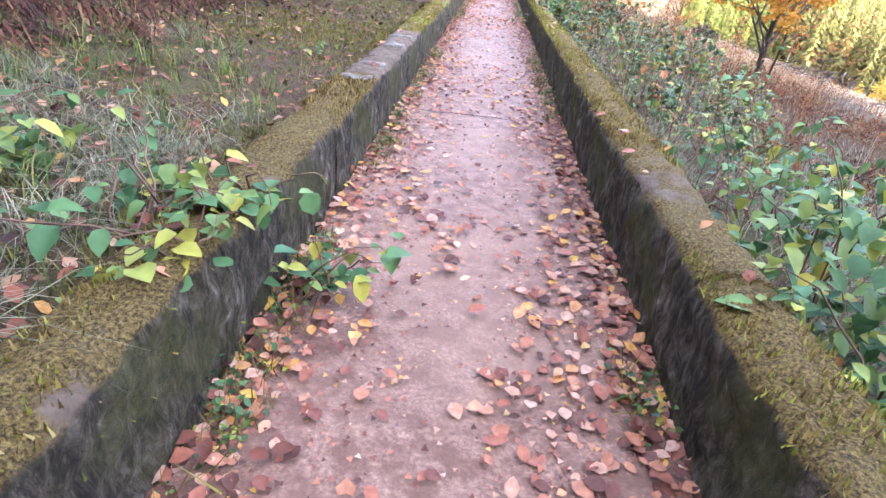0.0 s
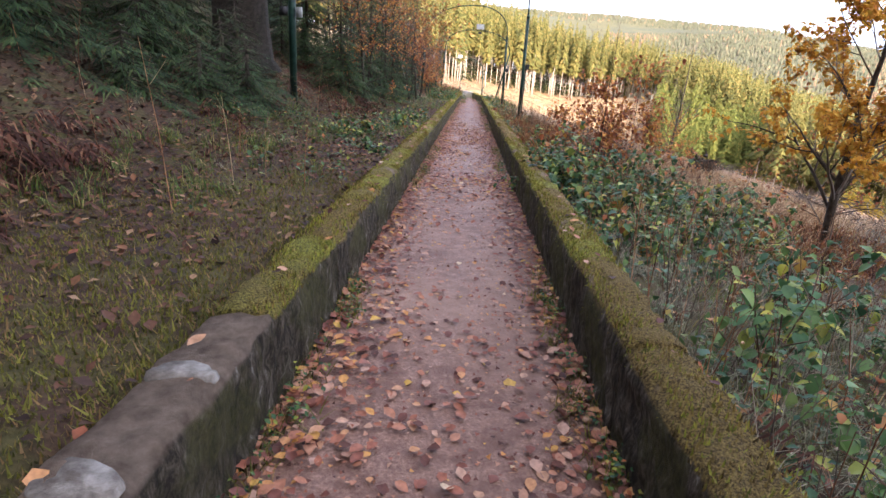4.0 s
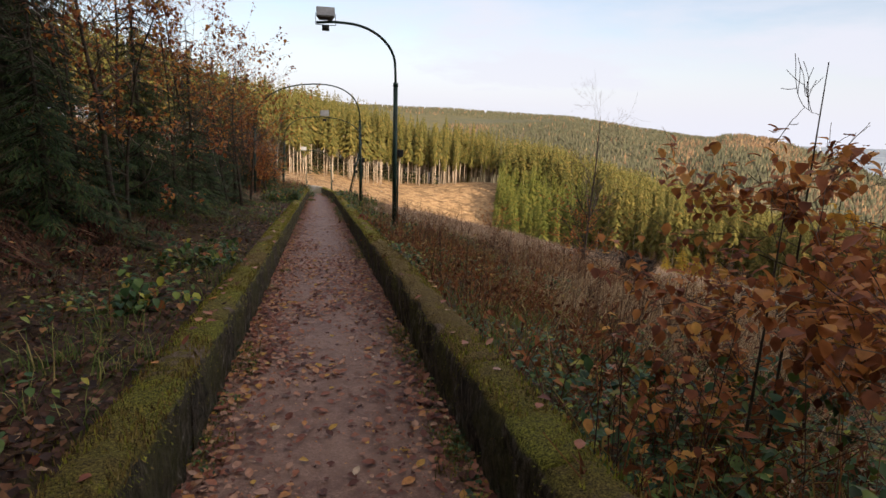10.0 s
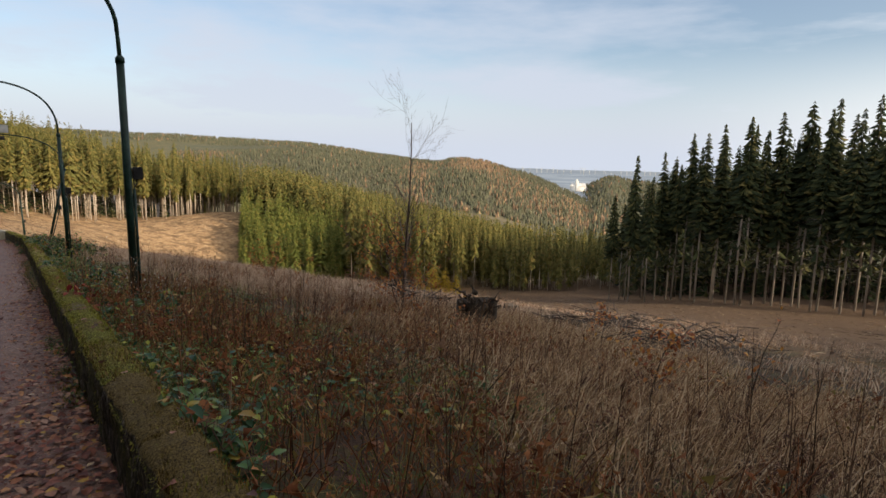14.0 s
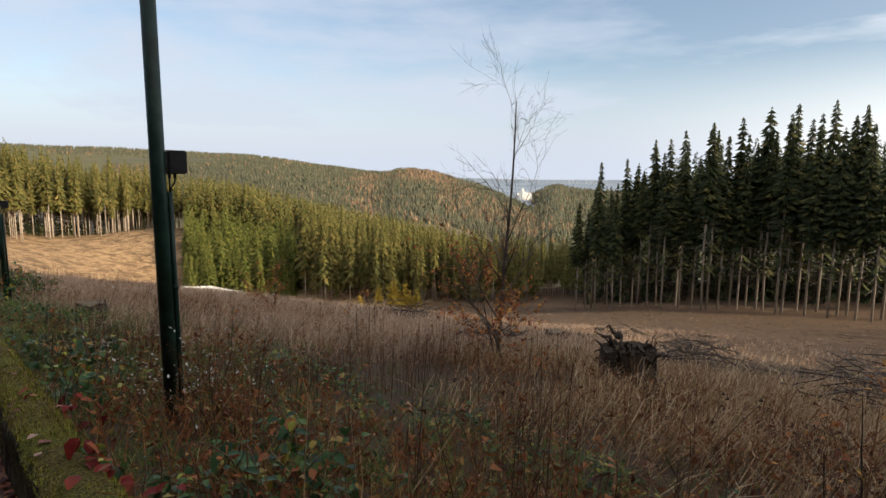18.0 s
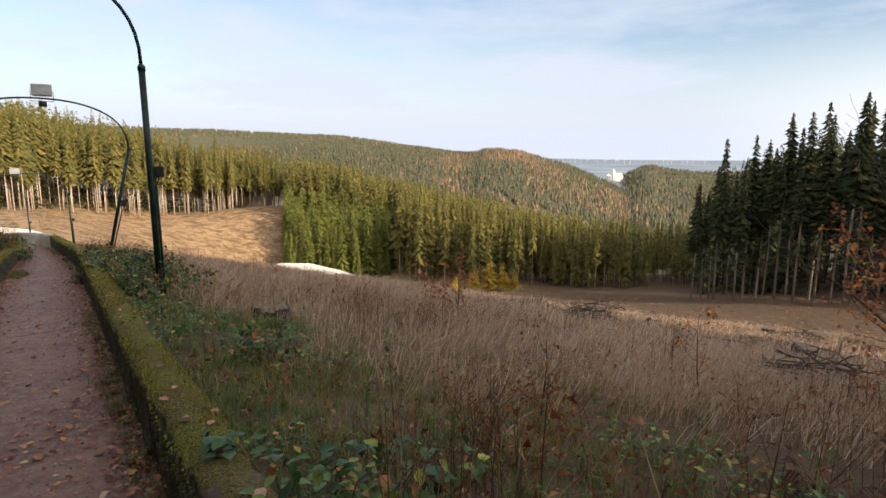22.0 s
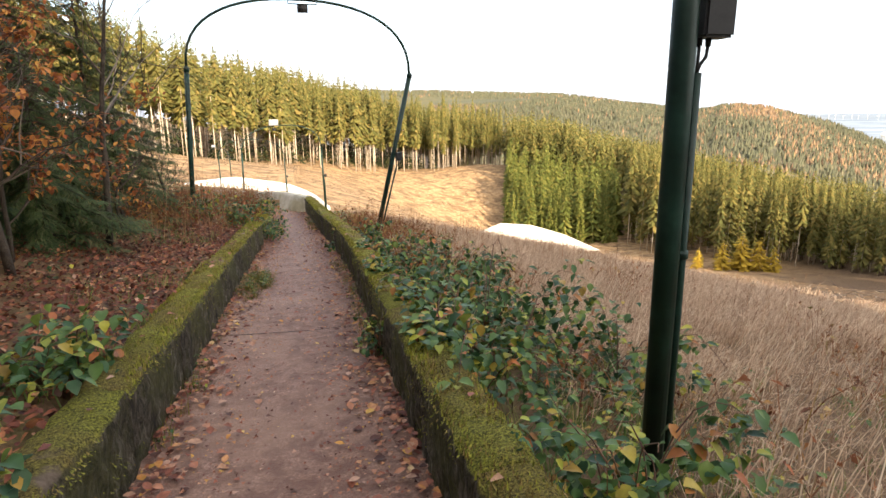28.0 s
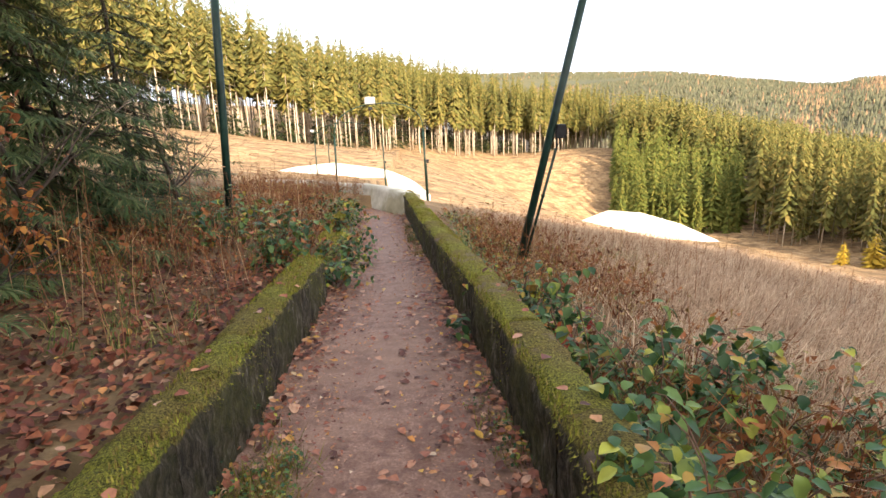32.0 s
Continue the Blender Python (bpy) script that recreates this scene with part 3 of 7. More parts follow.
# ---- conifers ----
def conifer(seed, bare=0.45, levels=13, boughs=7, spread_=0.17, lean=0.55, trunk=0.011, fan=1, dead=0, stem=1.0):
    """A spruce one metre tall: a tapered trunk and drooping ragged boughs; bare is how far up the trunk is clear, stem how far up it shows."""
    r = np.random.default_rng(seed)
    p = Pile()
    rise = np.array([-0.02, 0.33 * stem, 0.66 * stem, 0.99 * stem])
    p.tube([(0, 0, z) for z in rise], trunk * (1 - 0.88 * rise), 5, 1)
    for _ in range(dead):
        z, a, l = r.uniform(bare * 0.45, bare + 0.05), r.uniform(0, 6.28), r.uniform(0.03, 0.075)
        p.tube([(0, 0, z), (np.cos(a) * l, np.sin(a) * l, z - l * 0.25)], [trunk * 0.22, trunk * 0.06], 3, 1)
    gap = r.uniform(0, 6.28)
    for k in range(levels):
        t = (k + r.uniform(-0.5, 0.5)) / levels
        z = bare + (1 - bare) * max(0.0, t)
        width = spread_ * (1 - t) ** 0.62 * (0.62 + 0.38 * min(1, (t + 0.10) / 0.25)) + 0.005
        n = max(3, int(boughs * (1 - 0.4 * t)))
        for b in range(n):
            a = (b + r.uniform(-0.45, 0.45)) * 2 * np.pi / n + k * 2.4
            w = width * r.uniform(0.5, 1.15) * (1 - 0.25 * (np.cos(a - gap) > 0.8))
            drop = w * lean * r.uniform(0.4, 1.4)
            zz = z + r.uniform(-0.028, 0.022) * (1 - t)
            for q in range(fan):
                aa, ww = a + (q - (fan - 1) / 2) * r.uniform(0.2, 0.42), w * (1.0 if q == fan // 2 else r.uniform(0.6, 0.9))
                ca, sa = np.cos(aa), np.sin(aa)
                side = ww * r.uniform(0.13, 0.23) / fan ** 0.45
                hang = ww * r.uniform(0.04, 0.16)
                v = [(0, 0, zz + 0.012), (ca * ww * 0.6 - sa * side, sa * ww * 0.6 + ca * side, zz - drop * 0.62 - hang), (ca * ww, sa * ww, zz - drop * r.uniform(0.7, 1.1)),
                     (ca * ww * 0.6 + sa * side, sa * ww * 0.6 - ca * side, zz - drop * 0.62 - hang)]
                p.add(v, [(0, 1, 2), (0, 2, 3)], 0)
    return p.arrays()


def crown_profile(az, pairs):
    a = np.array(pairs)
    return np.interp(az, a[:, 0], a[:, 1])


# darkest spruce green: the bank thicket's shade is put into the colour
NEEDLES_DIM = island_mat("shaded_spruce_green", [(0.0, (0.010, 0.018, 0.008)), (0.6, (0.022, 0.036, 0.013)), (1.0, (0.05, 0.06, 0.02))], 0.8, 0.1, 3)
EYE = np.array([0.3, 28.0, -0.9])
TALL = [conifer(s, 0.30 + 0.045 * (s % 4), 42, 6, 0.078 + 0.012 * (s % 3), 0.7, 0.0058, 1, 4, 0.62) for s in range(8)]
LOWER = [conifer(10 + s, 0.10 + 0.085 * (s % 5), 44, 6, 0.085 + 0.012 * (s % 3), 0.7, 0.0055, 1, 3, 0.5) for s in range(8)]
FULL = [conifer(20 + s, 0.0, 34, 8, 0.13 + 0.02 * (s % 3), 0.55, 0.005, 1, 0, 0.3) for s in range(6)]
PLAIN = [conifer(40 + s, 0.45, 17, 6, 0.11 + 0.012 * (s % 3), 0.6, 0.004, 1, 0, 0.45) for s in range(6)]


def wood(name, places, heights, kinds, materials, label):
    groups = []
    which = rng.integers(0, len(kinds), len(places))
    for k in range(len(kinds)):
        sel = which == k
        if sel.any():
            h = heights[sel]
            groups.append(spread(kinds[k], places[sel], rng.uniform(0, 6.28, sel.sum()), np.stack([h * rng.uniform(0.85, 1.2, len(h)), h * rng.uniform(0.85, 1.2, len(h)), h], -1)))
    v, f, m = merge(groups)
    return put(name, to_mesh(name, v, f, materials, m), label=label, category="trees", kind="stuff")


def on_ground(x, y):
    return np.stack([x, y, ground(x, y)], -1)


# the spruce wood beyond the felled slope
edge_x, edge_y = [-130, -60, -30, 0, 40, 95], [60, 128, 190, 250, 284, 304]
fx, fy = rng.uniform(-130, 100, 6400), rng.uniform(60, 440, 6400)
behind = fy - np.interp(fx, edge_x, edge_y)
keep = (behind > rng.uniform(0, 5, 6400)) & (behind < 130) & (rng.uniform(0, 1, 6400) < np.where(behind < 30, 0.62, 0.8))
fx, fy = fx[keep], fy[keep]
az = np.degrees(np.arctan2(fx - EYE[0], fy - EYE[1]))
dist = np.hypot(fx - EYE[0], fy - EYE[1])
pos = on_ground(fx, fy)
h = rng.uniform(29, 38, len(fx))
top = EYE[2] + dist * np.tan(np.radians(crown_profile(az, [(-60, 12), (-20, 9.5), (-16, 8.4), (-12, 6.6), (-8, 5.1), (-2, 3.9), (3, 2.9), (9, 1.7), (14.5, 0.6), (19, -0.4), (25, -1.5)]) + rng.uniform(-1.6, 0.3, len(fx))))
h = np.minimum(h, top - pos[:, 2])
ok = h > 14
near_ = behind[keep] < 45
for sel, kinds_ in ((ok & near_, TALL), (ok & ~near_, PLAIN)):
    wood("far_spruce_wood", pos[sel], h[sel], kinds_, [SPRUCE, PALE_BARK], "sunlit spruce wood with bare pale trunks behind the felled slope")

# low growth added to darken the depth of the wood
SCRUB = [conifer(60 + k, 0.0, 9, 5, 0.24, 0.5, 0.004, 1, 0, 0.2) for k in range(3)]
fx, fy = rng.uniform(-130, 60, 2600), rng.uniform(60, 360, 2600)
behind = fy - np.interp(fx, edge_x, edge_y)
keep = (behind > 14) & (behind < 60)
wood("wood_undergrowth", on_ground(fx[keep], fy[keep]), rng.uniform(7, 14, keep.sum()), SCRUB, [SPRUCE_SHADE, BARK], "dark undergrowth added for the shade between the trunks of the spruce wood")

# dense young spruces at the corner of the wood
n = 700
az = rng.uniform(18.3, 30, n)
dist = rng.uniform(188, 330, n)
fx, fy = EYE[0] + dist * np.sin(np.radians(az)), EYE[1] + dist * np.cos(np.radians(az))
pos = on_ground(fx, fy)
keep = (az > 18.3 + (dist - 190) * 0.004) & (az < 29 - (dist - 190) * 0.02)
top = EYE[2] + dist * np.tan(np.radians(crown_profile(az, [(18, -1.0), (22, -1.4), (30, -3.4)]) + rng.uniform(-2.6, 0.3, n)))
h = np.minimum(rng.uniform(9, 24, n), top - pos[:, 2])
keep &= h > 6
wood("young_spruce_wood", pos[keep], h[keep], FULL, [SPRUCE_YOUNG, PALE_BARK], "dense bright green young spruces beside the felled slope")

# the wood down in the valley
CANOPY = [(19, -0.5), (22, -0.85), (26.5, -1.95), (32, -3.25), (37.5, -4.4), (42, -5.35), (47, -6.0), (53.5, -6.3), (57, -6), (66, -5)]
n = 2700
az = rng.uniform(19, 66, n)
dist = 150 + 250 * rng.uniform(0, 1, n) ** 1.2
fx, fy = EYE[0] + dist * np.sin(np.radians(az)), EYE[1] + dist * np.cos(np.radians(az))
pos = on_ground(fx, fy)
front = np.interp(az, [19, 22, 30, 37, 44, 50, 57, 66], [255, 235, 175, 158, 160, 146, 138, 190])
keep = (dist > front) & ((az > 29) | (dist > 245)) & (rng.uniform(0, 1, n) < np.where(dist < front + 40, 1.0, 0.6))
top = EYE[2] + dist * np.tan(np.radians(crown_profile(az, CANOPY) + rng.uniform(-1.9, 0.35, n)))
h = np.minimum(rng.uniform(25, 33, n), top - pos[:, 2])
keep &= h > 9
near_ = dist < front + 40
for sel, kinds_ in ((keep & near_, LOWER), (keep & ~near_, PLAIN)):
    wood("valley_spruce_wood", pos[sel], h[sel], kinds_, [SPRUCE, PALE_BARK], "spruce wood filling the valley below the felled slope")
n = 1300
az = rng.uniform(18.6, 47, n)
dist = np.interp(az, [18.6, 29, 31, 47], [245, 225, 200, 190]) + rng.uniform(0, 120, n)
fx, fy = EYE[0] + dist * np.sin(np.radians(az)), EYE[1] + dist * np.cos(np.radians(az))
pos = on_ground(fx, fy)
top = EYE[2] + dist * np.tan(np.radians(crown_profile(az, CANOPY) + rng.uniform(-1.3, 0.35, n)))
h = np.minimum(rng.uniform(26, 36, n), top - pos[:, 2])
wood("valley_spruce_wood", pos[h > 9], h[h > 9], PLAIN, [SPRUCE, PALE_BARK], "spruce crowns rising up the far valley side")


# ---- the tall dark spruces on the downhill side: each one a thing ----
def tall_spruce_meshes(seed):
    r = np.random.default_rng(seed)
    trunk = Pile()
    bend = r.uniform(-0.01, 0.01, 2)
    trunk.tube([(0, 0, -0.02), (bend[0], bend[1], 0.35), (bend[0], 0, 0.7), (0, 0, 0.985)], [0.0064, 0.0056, 0.0034, 0.0006], 7)
    for _ in range(46):
        z, a, l = r.uniform(0.15, 0.5), r.uniform(0, 6.28), r.uniform(0.025, 0.085)
        trunk.tube([(bend[0], bend[1] * 0.6, z), (np.cos(a) * l, np.sin(a) * l, z - l * r.uniform(0.0, 0.5))], [0.0010, 0.0003], 3)
    v, f, m = conifer(seed + 50, r.uniform(0.38, 0.54), 58, 7, r.uniform(0.075, 0.105), r.uniform(0.25, 0.5), 0.0001, 3)
    thin = conifer(seed + 80, 0.22, 24, 3, 0.06, 0.7, 0.0001, 1)
    low = thin[0][:, 2] < 0.5
    keep_ = low[thin[1][0]].all(1)
    v, f, m = merge([(v, f, m), (thin[0], [thin[1][0][keep_]], thin[2][:len(keep_)][keep_])])
    return trunk.mesh("trunk", PALE_DARK, True), to_mesh("crown", v, f, [SPRUCE_SHADE, PALE_DARK], m)


PALE_DARK = surface_mat("grey_spruce_bark", (0.22, 0.185, 0.15), (0.44, 0.38, 0.31), 1.8, (0.5, 0.5, 0.5), 0.4, strength=0.5, dist=0.04)
SPRUCE_KINDS = [tall_spruce_meshes(s) for s in range(7)]
n = 36
for k in range(n):
    a = 56.8 + 27.5 * (k + rng.uniform(-0.35, 0.35)) / n
    d = np.interp(a, [50, 56, 65, 72, 85], [133, 124, 120, 118, 112]) + rng.uniform(0, 9)
    x, y = EYE[0] + d * math.sin(radians(a)), EYE[1] + d * math.cos(radians(a))
    z = float(ground(x, y))
    tall = (float(crown_profile(a, [(56, -3.6), (57.5, -2.2), (58.8, 1.0), (61, 1.2), (63.3, 2.9), (65.2, 3.9), (69.5, 4.7), (72.8, 5.6), (76.3, 6.1), (79.5, 5.8), (85, 6.5)])) + (rng.uniform(-0.2, 0.3) if k % 3 == 0 else rng.uniform(-3.0, -0.3)))
    height = EYE[2] + d * math.tan(radians(tall)) - z
    tree = thing("spruce_tree", "tall dark spruce with a bare grey trunk", "tree", "spruces at the edge of the dark wood", at=pose(x, y, z, 0, 0, rng.uniform(0, 360)) @ Matrix.Scale(height, 4))
    t_me, c_me = SPRUCE_KINDS[k % 7]
    put("trunk", t_me, tree)
    put("crown", c_me, tree)
n = 330
az = rng.uniform(57.5, 96, n)
dist = rng.uniform(134, 230, n)
fx, fy = EYE[0] + dist * np.sin(np.radians(az)), EYE[1] + dist * np.cos(np.radians(az))
pos = on_ground(fx, fy)
top = EYE[2] + dist * np.tan(np.radians(crown_profile(az, [(57, -3.4), (59, -0.2), (61, 0.4), (64, 2.2), (68.5, 3.4), (75, 4.6), (96, 6)]) + rng.uniform(-2.8, -0.2, n)))
h = np.minimum(36, top - pos[:, 2])
keep = h > 12
wood("dark_spruce_wood", pos[keep], h[keep], TALL, [SPRUCE_SHADE, BARK], "deep shaded spruce wood behind the tall edge trees")

# dark backing trees added so the gaps between the edge trunks look shaded
n = 260
az, dist = rng.uniform(57.5, 92, n), rng.uniform(137, 190, n)
fx, fy = EYE[0] + dist * np.sin(np.radians(az)), EYE[1] + dist * np.cos(np.radians(az))
wood("dark_understorey", on_ground(fx, fy), rng.uniform(9, 17, n), SCRUB, [SPRUCE_SHADE, PALE_DARK], "young spruces added for darkness deep in the dark wood")
# unseen wood added behind the view to keep the sun off the foreground
n = 1300
az = np.concatenate([rng.uniform(97, 205, n - 400), rng.uniform(150, 188, 400)])
dist = rng.uniform(54, 112, n)
fx, fy = EYE[0] + dist * np.sin(np.radians(az)), EYE[1] + dist * np.cos(np.radians(az))
pos = on_ground(fx, fy)
wood("rear_spruce_wood", pos, rng.uniform(38, 45, n) * np.where(fx > 44 - 0.25 * (fy + 40), 0.4, 1.0), [conifer(90 + k, 0.25, 8, 5, 0.15, 0.8, 0.006) for k in range(3)], [SPRUCE_SHADE, PALE_DARK], "unseen spruce wood added behind the track to shade the foreground")

# ---- felling waste on the bare slopes ----
WASTE = island_mat("felling_waste", [(0.0, (0.08, 0.05, 0.03)), (0.5, (0.20, 0.13, 0.075)), (0.85, (0.32, 0.22, 0.135)), (1.0, (0.52, 0.42, 0.30))], 0.9, 0.0, 4)
stick = Pile().tube([(-0.5, 0, 0), (0, 0.05, 0.04), (0.5, 0, 0)], [0.035, 0.04, 0.02], 3).arrays()
n = 5600
fx, fy = rng.uniform(-40, 95, n), rng.uniform(95, 300, n)
keep = (fy < np.interp(fx, edge_x, edge_y)) & (fx < 60 + (fy - 200) * 0.3)
sx, sy = rng.uniform(14, 108, n), rng.uniform(8, 130, n)
keep2 = np.hypot(sx - EYE[0], sy - EYE[1]) < 135
fx, fy = np.concatenate([fx[keep], sx[keep2]]), np.concatenate([fy[keep], sy[keep2]])
pos = on_ground(fx, fy)
pos[:, 2] += 0.06
far_ = np.hypot(fx - EYE[0], fy - EYE[1])
v, f, m = spread(stick, pos, rng.uniform(0, 6.28, len(fx)), np.where(fy < 95, rng.uniform(0.25, 0.9, len(fx)), rng.uniform(0.25, 1.2, len(fx))), rng.normal(0, 0.12, len(fx)))
put("felling_waste", to_mesh("felling_waste", v, f, WASTE, m), label="scattered sticks and bark left on the felled slopes", category="debris", kind="stuff")

# ---- the wood on the bank uphill ----
n = 360
fx, fy = rng.uniform(-100, -9, n), rng.uniform(-95, 62, n)
pos = on_ground(fx, fy)
keep = (fx < -10 - 0.35 * np.maximum(0, fy - 20) - rng.uniform(0, 4, n))
h = rng.uniform(17, 25, n)
wood("bank_spruce_wood", pos[keep], h[keep], TALL[:2] + FULL[:3], [SPRUCE_SHADE, BARK], "dark spruce wood on the bank above the track")


n = 70
fx, fy = rng.uniform(-19, -11.5, n), rng.uniform(-12, 44, n)
pos = on_ground(fx, fy)
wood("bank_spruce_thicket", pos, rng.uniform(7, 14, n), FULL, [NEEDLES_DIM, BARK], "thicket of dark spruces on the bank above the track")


# ---- far hills ----
def hill(name, az0, az1, d0, d1, foot, crest, rough, material, label, seed, step=0.22, rows=26):
    a = np.arange(az0, az1 + step, step)
    t = np.linspace(0, 1.25, rows)
    A, T = np.meshgrid(a, t, indexing="ij")
    D = d0 + (d1 - d0) * T
    el = crown_profile(A, crest)
    ztop = EYE[2] + d1 * np.tan(np.radians(el))
    z0 = foot
    shape = np.where(T <= 1, np.sin(np.clip(T, 0, 1) * np.pi / 2) ** 1.1, 1 - 2.2 * (T - 1))
    X, Y = EYE[0] + D * np.sin(np.radians(A)), EYE[1] + D * np.cos(np.radians(A))
    Z = z0 + (ztop - z0) * shape + rough * fnoise(X * 0.012, Y * 0.012, seed, 4) * np.clip(T, 0, 1) * (1 - 0.8 * smoothstep(0.7, 1, T))
    ny_ = len(t)
    i, j = np.meshgrid(np.arange(len(a) - 1), np.arange(ny_ - 1), indexing="ij")
    q = np.stack([i * ny_ + j, i * ny_ + j + 1, (i + 1) * ny_ + j + 1, (i + 1) * ny_ + j], -1).reshape(-1, 4)
    put(name, to_mesh(name, np.stack([X, Y, Z], -1), [q], material, smooth=True), label=label, category="hill", kind="structure")
    return X, Y, Z


# distance haze is put into the hill colours: paler, greyer, blue-grey farthest out
HILL_GREEN = surface_mat("hazed_wooded_hill", (0.07, 0.075, 0.048), (0.12, 0.115, 0.065), 0.05, (1.3, 1.15, 0.9), 0.006, strength=0.3, dist=2)
HILL_RUST = surface_mat("hazed_autumn_hill", (0.10, 0.09, 0.055), (0.19, 0.15, 0.09), 0.05, (0.7, 0.8, 0.8), 0.008, strength=0.3, dist=2)
HILL_FAR = surface_mat("hazed_far_hill", (0.20, 0.24, 0.28), (0.28, 0.31, 0.34), 0.02, (0.8, 0.85, 0.9), 0.004, strength=0.1, dist=2)
HILLS = []
HILLS.append(hill("backdrop_hill_back", -6, 47, 1500, 2400, -75, [(-6, 1.6), (4, 1.45), (13, 1.3), (20, 1.1), (24, 0.95), (26.7, 0.65), (30, 0.25), (34, -0.25), (40, -0.9), (47, -3)], 10, HILL_GREEN, "long wooded ridge behind the valley", 31))
HILLS.append(hill("backdrop_hill_mid", 12, 52, 420, 1150, -84, [(12, -0.2), (20, 0.25), (24, 0.4), (29, -0.1), (33, -0.55), (36.5, -0.45), (37.8, -0.12), (39, -0.05), (41, -0.25), (43, -0.8), (45.7, -1.5), (48, -2.4), (52, -4.2)], 9, HILL_RUST, "wooded hill with rusty autumn larches above the valley", 33))
HILLS.append(hill("backdrop_hill_right", 46, 78, 430, 1900, -88, [(47, -3.6), (49, -2.9), (51, -2.1), (52.2, -1.5), (53.1, -1.3), (54.2, -1.6), (57, -1.9), (78, -1.5)], 8, HILL_GREEN, "wooded hill beside the far castle", 35))
HILLS.append(hill("backdrop_hill_plain", 40, 75, 3800, 4500, -75, [(40, -0.75), (46, -0.78), (50, -0.86), (56, -0.8), (60, -0.72), (75, -0.7)], 2, HILL_FAR, "low hills at the far edge of the plain with haze in their blue-grey colour", 37))
CONES = []
for k in range(5):
    cone, ang = Pile(), np.arange(6) * np.pi / 3 + k
    r = np.random.default_rng(900 + k)
    for z0, z1, w in ((0.05, 0.75, 0.24), (0.4, 1.0, 0.15)):
        ww = w * r.uniform(0.6, 1.3, 6)
        cone.add(np.concatenate([np.stack([np.cos(ang) * ww, np.sin(ang) * ww, z0 + r.uniform(-0.06, 0.06, 6)], -1), [(0, 0, z1)]]), [(j, (j + 1) % 6, 6) for j in range(6)])
    CONES.append(cone.arrays())
# haze is put into the spruce colour, lighter and greyer than near needles
HILLWOOD = island_mat("hazed_hill_spruces", [(0.0, (0.095, 0.10, 0.062)), (0.5, (0.112, 0.115, 0.068)), (0.85, (0.135, 0.128, 0.075)), (1.0, (0.165, 0.14, 0.085))], 0.9, 0.1, 0.2)
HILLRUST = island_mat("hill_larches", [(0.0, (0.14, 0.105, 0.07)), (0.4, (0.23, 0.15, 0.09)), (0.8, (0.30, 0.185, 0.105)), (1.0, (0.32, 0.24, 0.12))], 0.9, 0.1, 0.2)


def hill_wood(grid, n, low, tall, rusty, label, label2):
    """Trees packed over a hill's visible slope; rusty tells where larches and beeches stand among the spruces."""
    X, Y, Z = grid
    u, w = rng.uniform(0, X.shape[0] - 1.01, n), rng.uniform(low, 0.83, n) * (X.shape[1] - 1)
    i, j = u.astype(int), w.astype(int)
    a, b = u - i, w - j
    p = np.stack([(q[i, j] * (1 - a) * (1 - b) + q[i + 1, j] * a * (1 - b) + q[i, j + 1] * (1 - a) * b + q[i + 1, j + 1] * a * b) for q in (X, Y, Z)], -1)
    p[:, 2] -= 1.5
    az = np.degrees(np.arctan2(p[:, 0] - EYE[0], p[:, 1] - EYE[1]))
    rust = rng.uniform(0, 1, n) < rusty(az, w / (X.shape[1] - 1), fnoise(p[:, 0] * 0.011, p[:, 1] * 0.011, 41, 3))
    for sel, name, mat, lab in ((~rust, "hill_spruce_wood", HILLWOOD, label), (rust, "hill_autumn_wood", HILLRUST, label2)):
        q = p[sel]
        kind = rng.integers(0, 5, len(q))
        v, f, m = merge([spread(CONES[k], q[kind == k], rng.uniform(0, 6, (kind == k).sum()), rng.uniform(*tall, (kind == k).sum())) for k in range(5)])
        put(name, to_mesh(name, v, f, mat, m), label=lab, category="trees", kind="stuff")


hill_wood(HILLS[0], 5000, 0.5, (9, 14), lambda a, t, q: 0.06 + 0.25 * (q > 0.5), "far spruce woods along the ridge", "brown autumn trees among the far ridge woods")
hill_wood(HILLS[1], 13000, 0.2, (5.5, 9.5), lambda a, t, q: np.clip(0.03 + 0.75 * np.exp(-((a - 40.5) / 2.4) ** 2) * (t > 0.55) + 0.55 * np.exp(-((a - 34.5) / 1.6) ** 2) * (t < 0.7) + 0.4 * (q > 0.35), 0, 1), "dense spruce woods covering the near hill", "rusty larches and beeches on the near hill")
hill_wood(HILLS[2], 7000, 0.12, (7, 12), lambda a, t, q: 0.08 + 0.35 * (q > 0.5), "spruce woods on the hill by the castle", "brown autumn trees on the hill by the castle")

# ---- lamp posts along the track ----
def arc(a, b, rise, n=14):
    """A half-arch between two tops: up, over and down."""
    a, b = np.array(a, float), np.array(b, float)
    t = np.linspace(0, np.pi, n)
    mid, half = (a + b) / 2, (b - a) / 2
    c = np.sign(np.cos(t)) * np.abs(np.cos(t)) ** 0.88
    s = np.abs(np.sin(t)) ** 0.78
    return np.stack([mid[0] - half[0] * c, mid[1] - half[1] * c, (mid[2] - half[2] * c) + rise * s], -1)


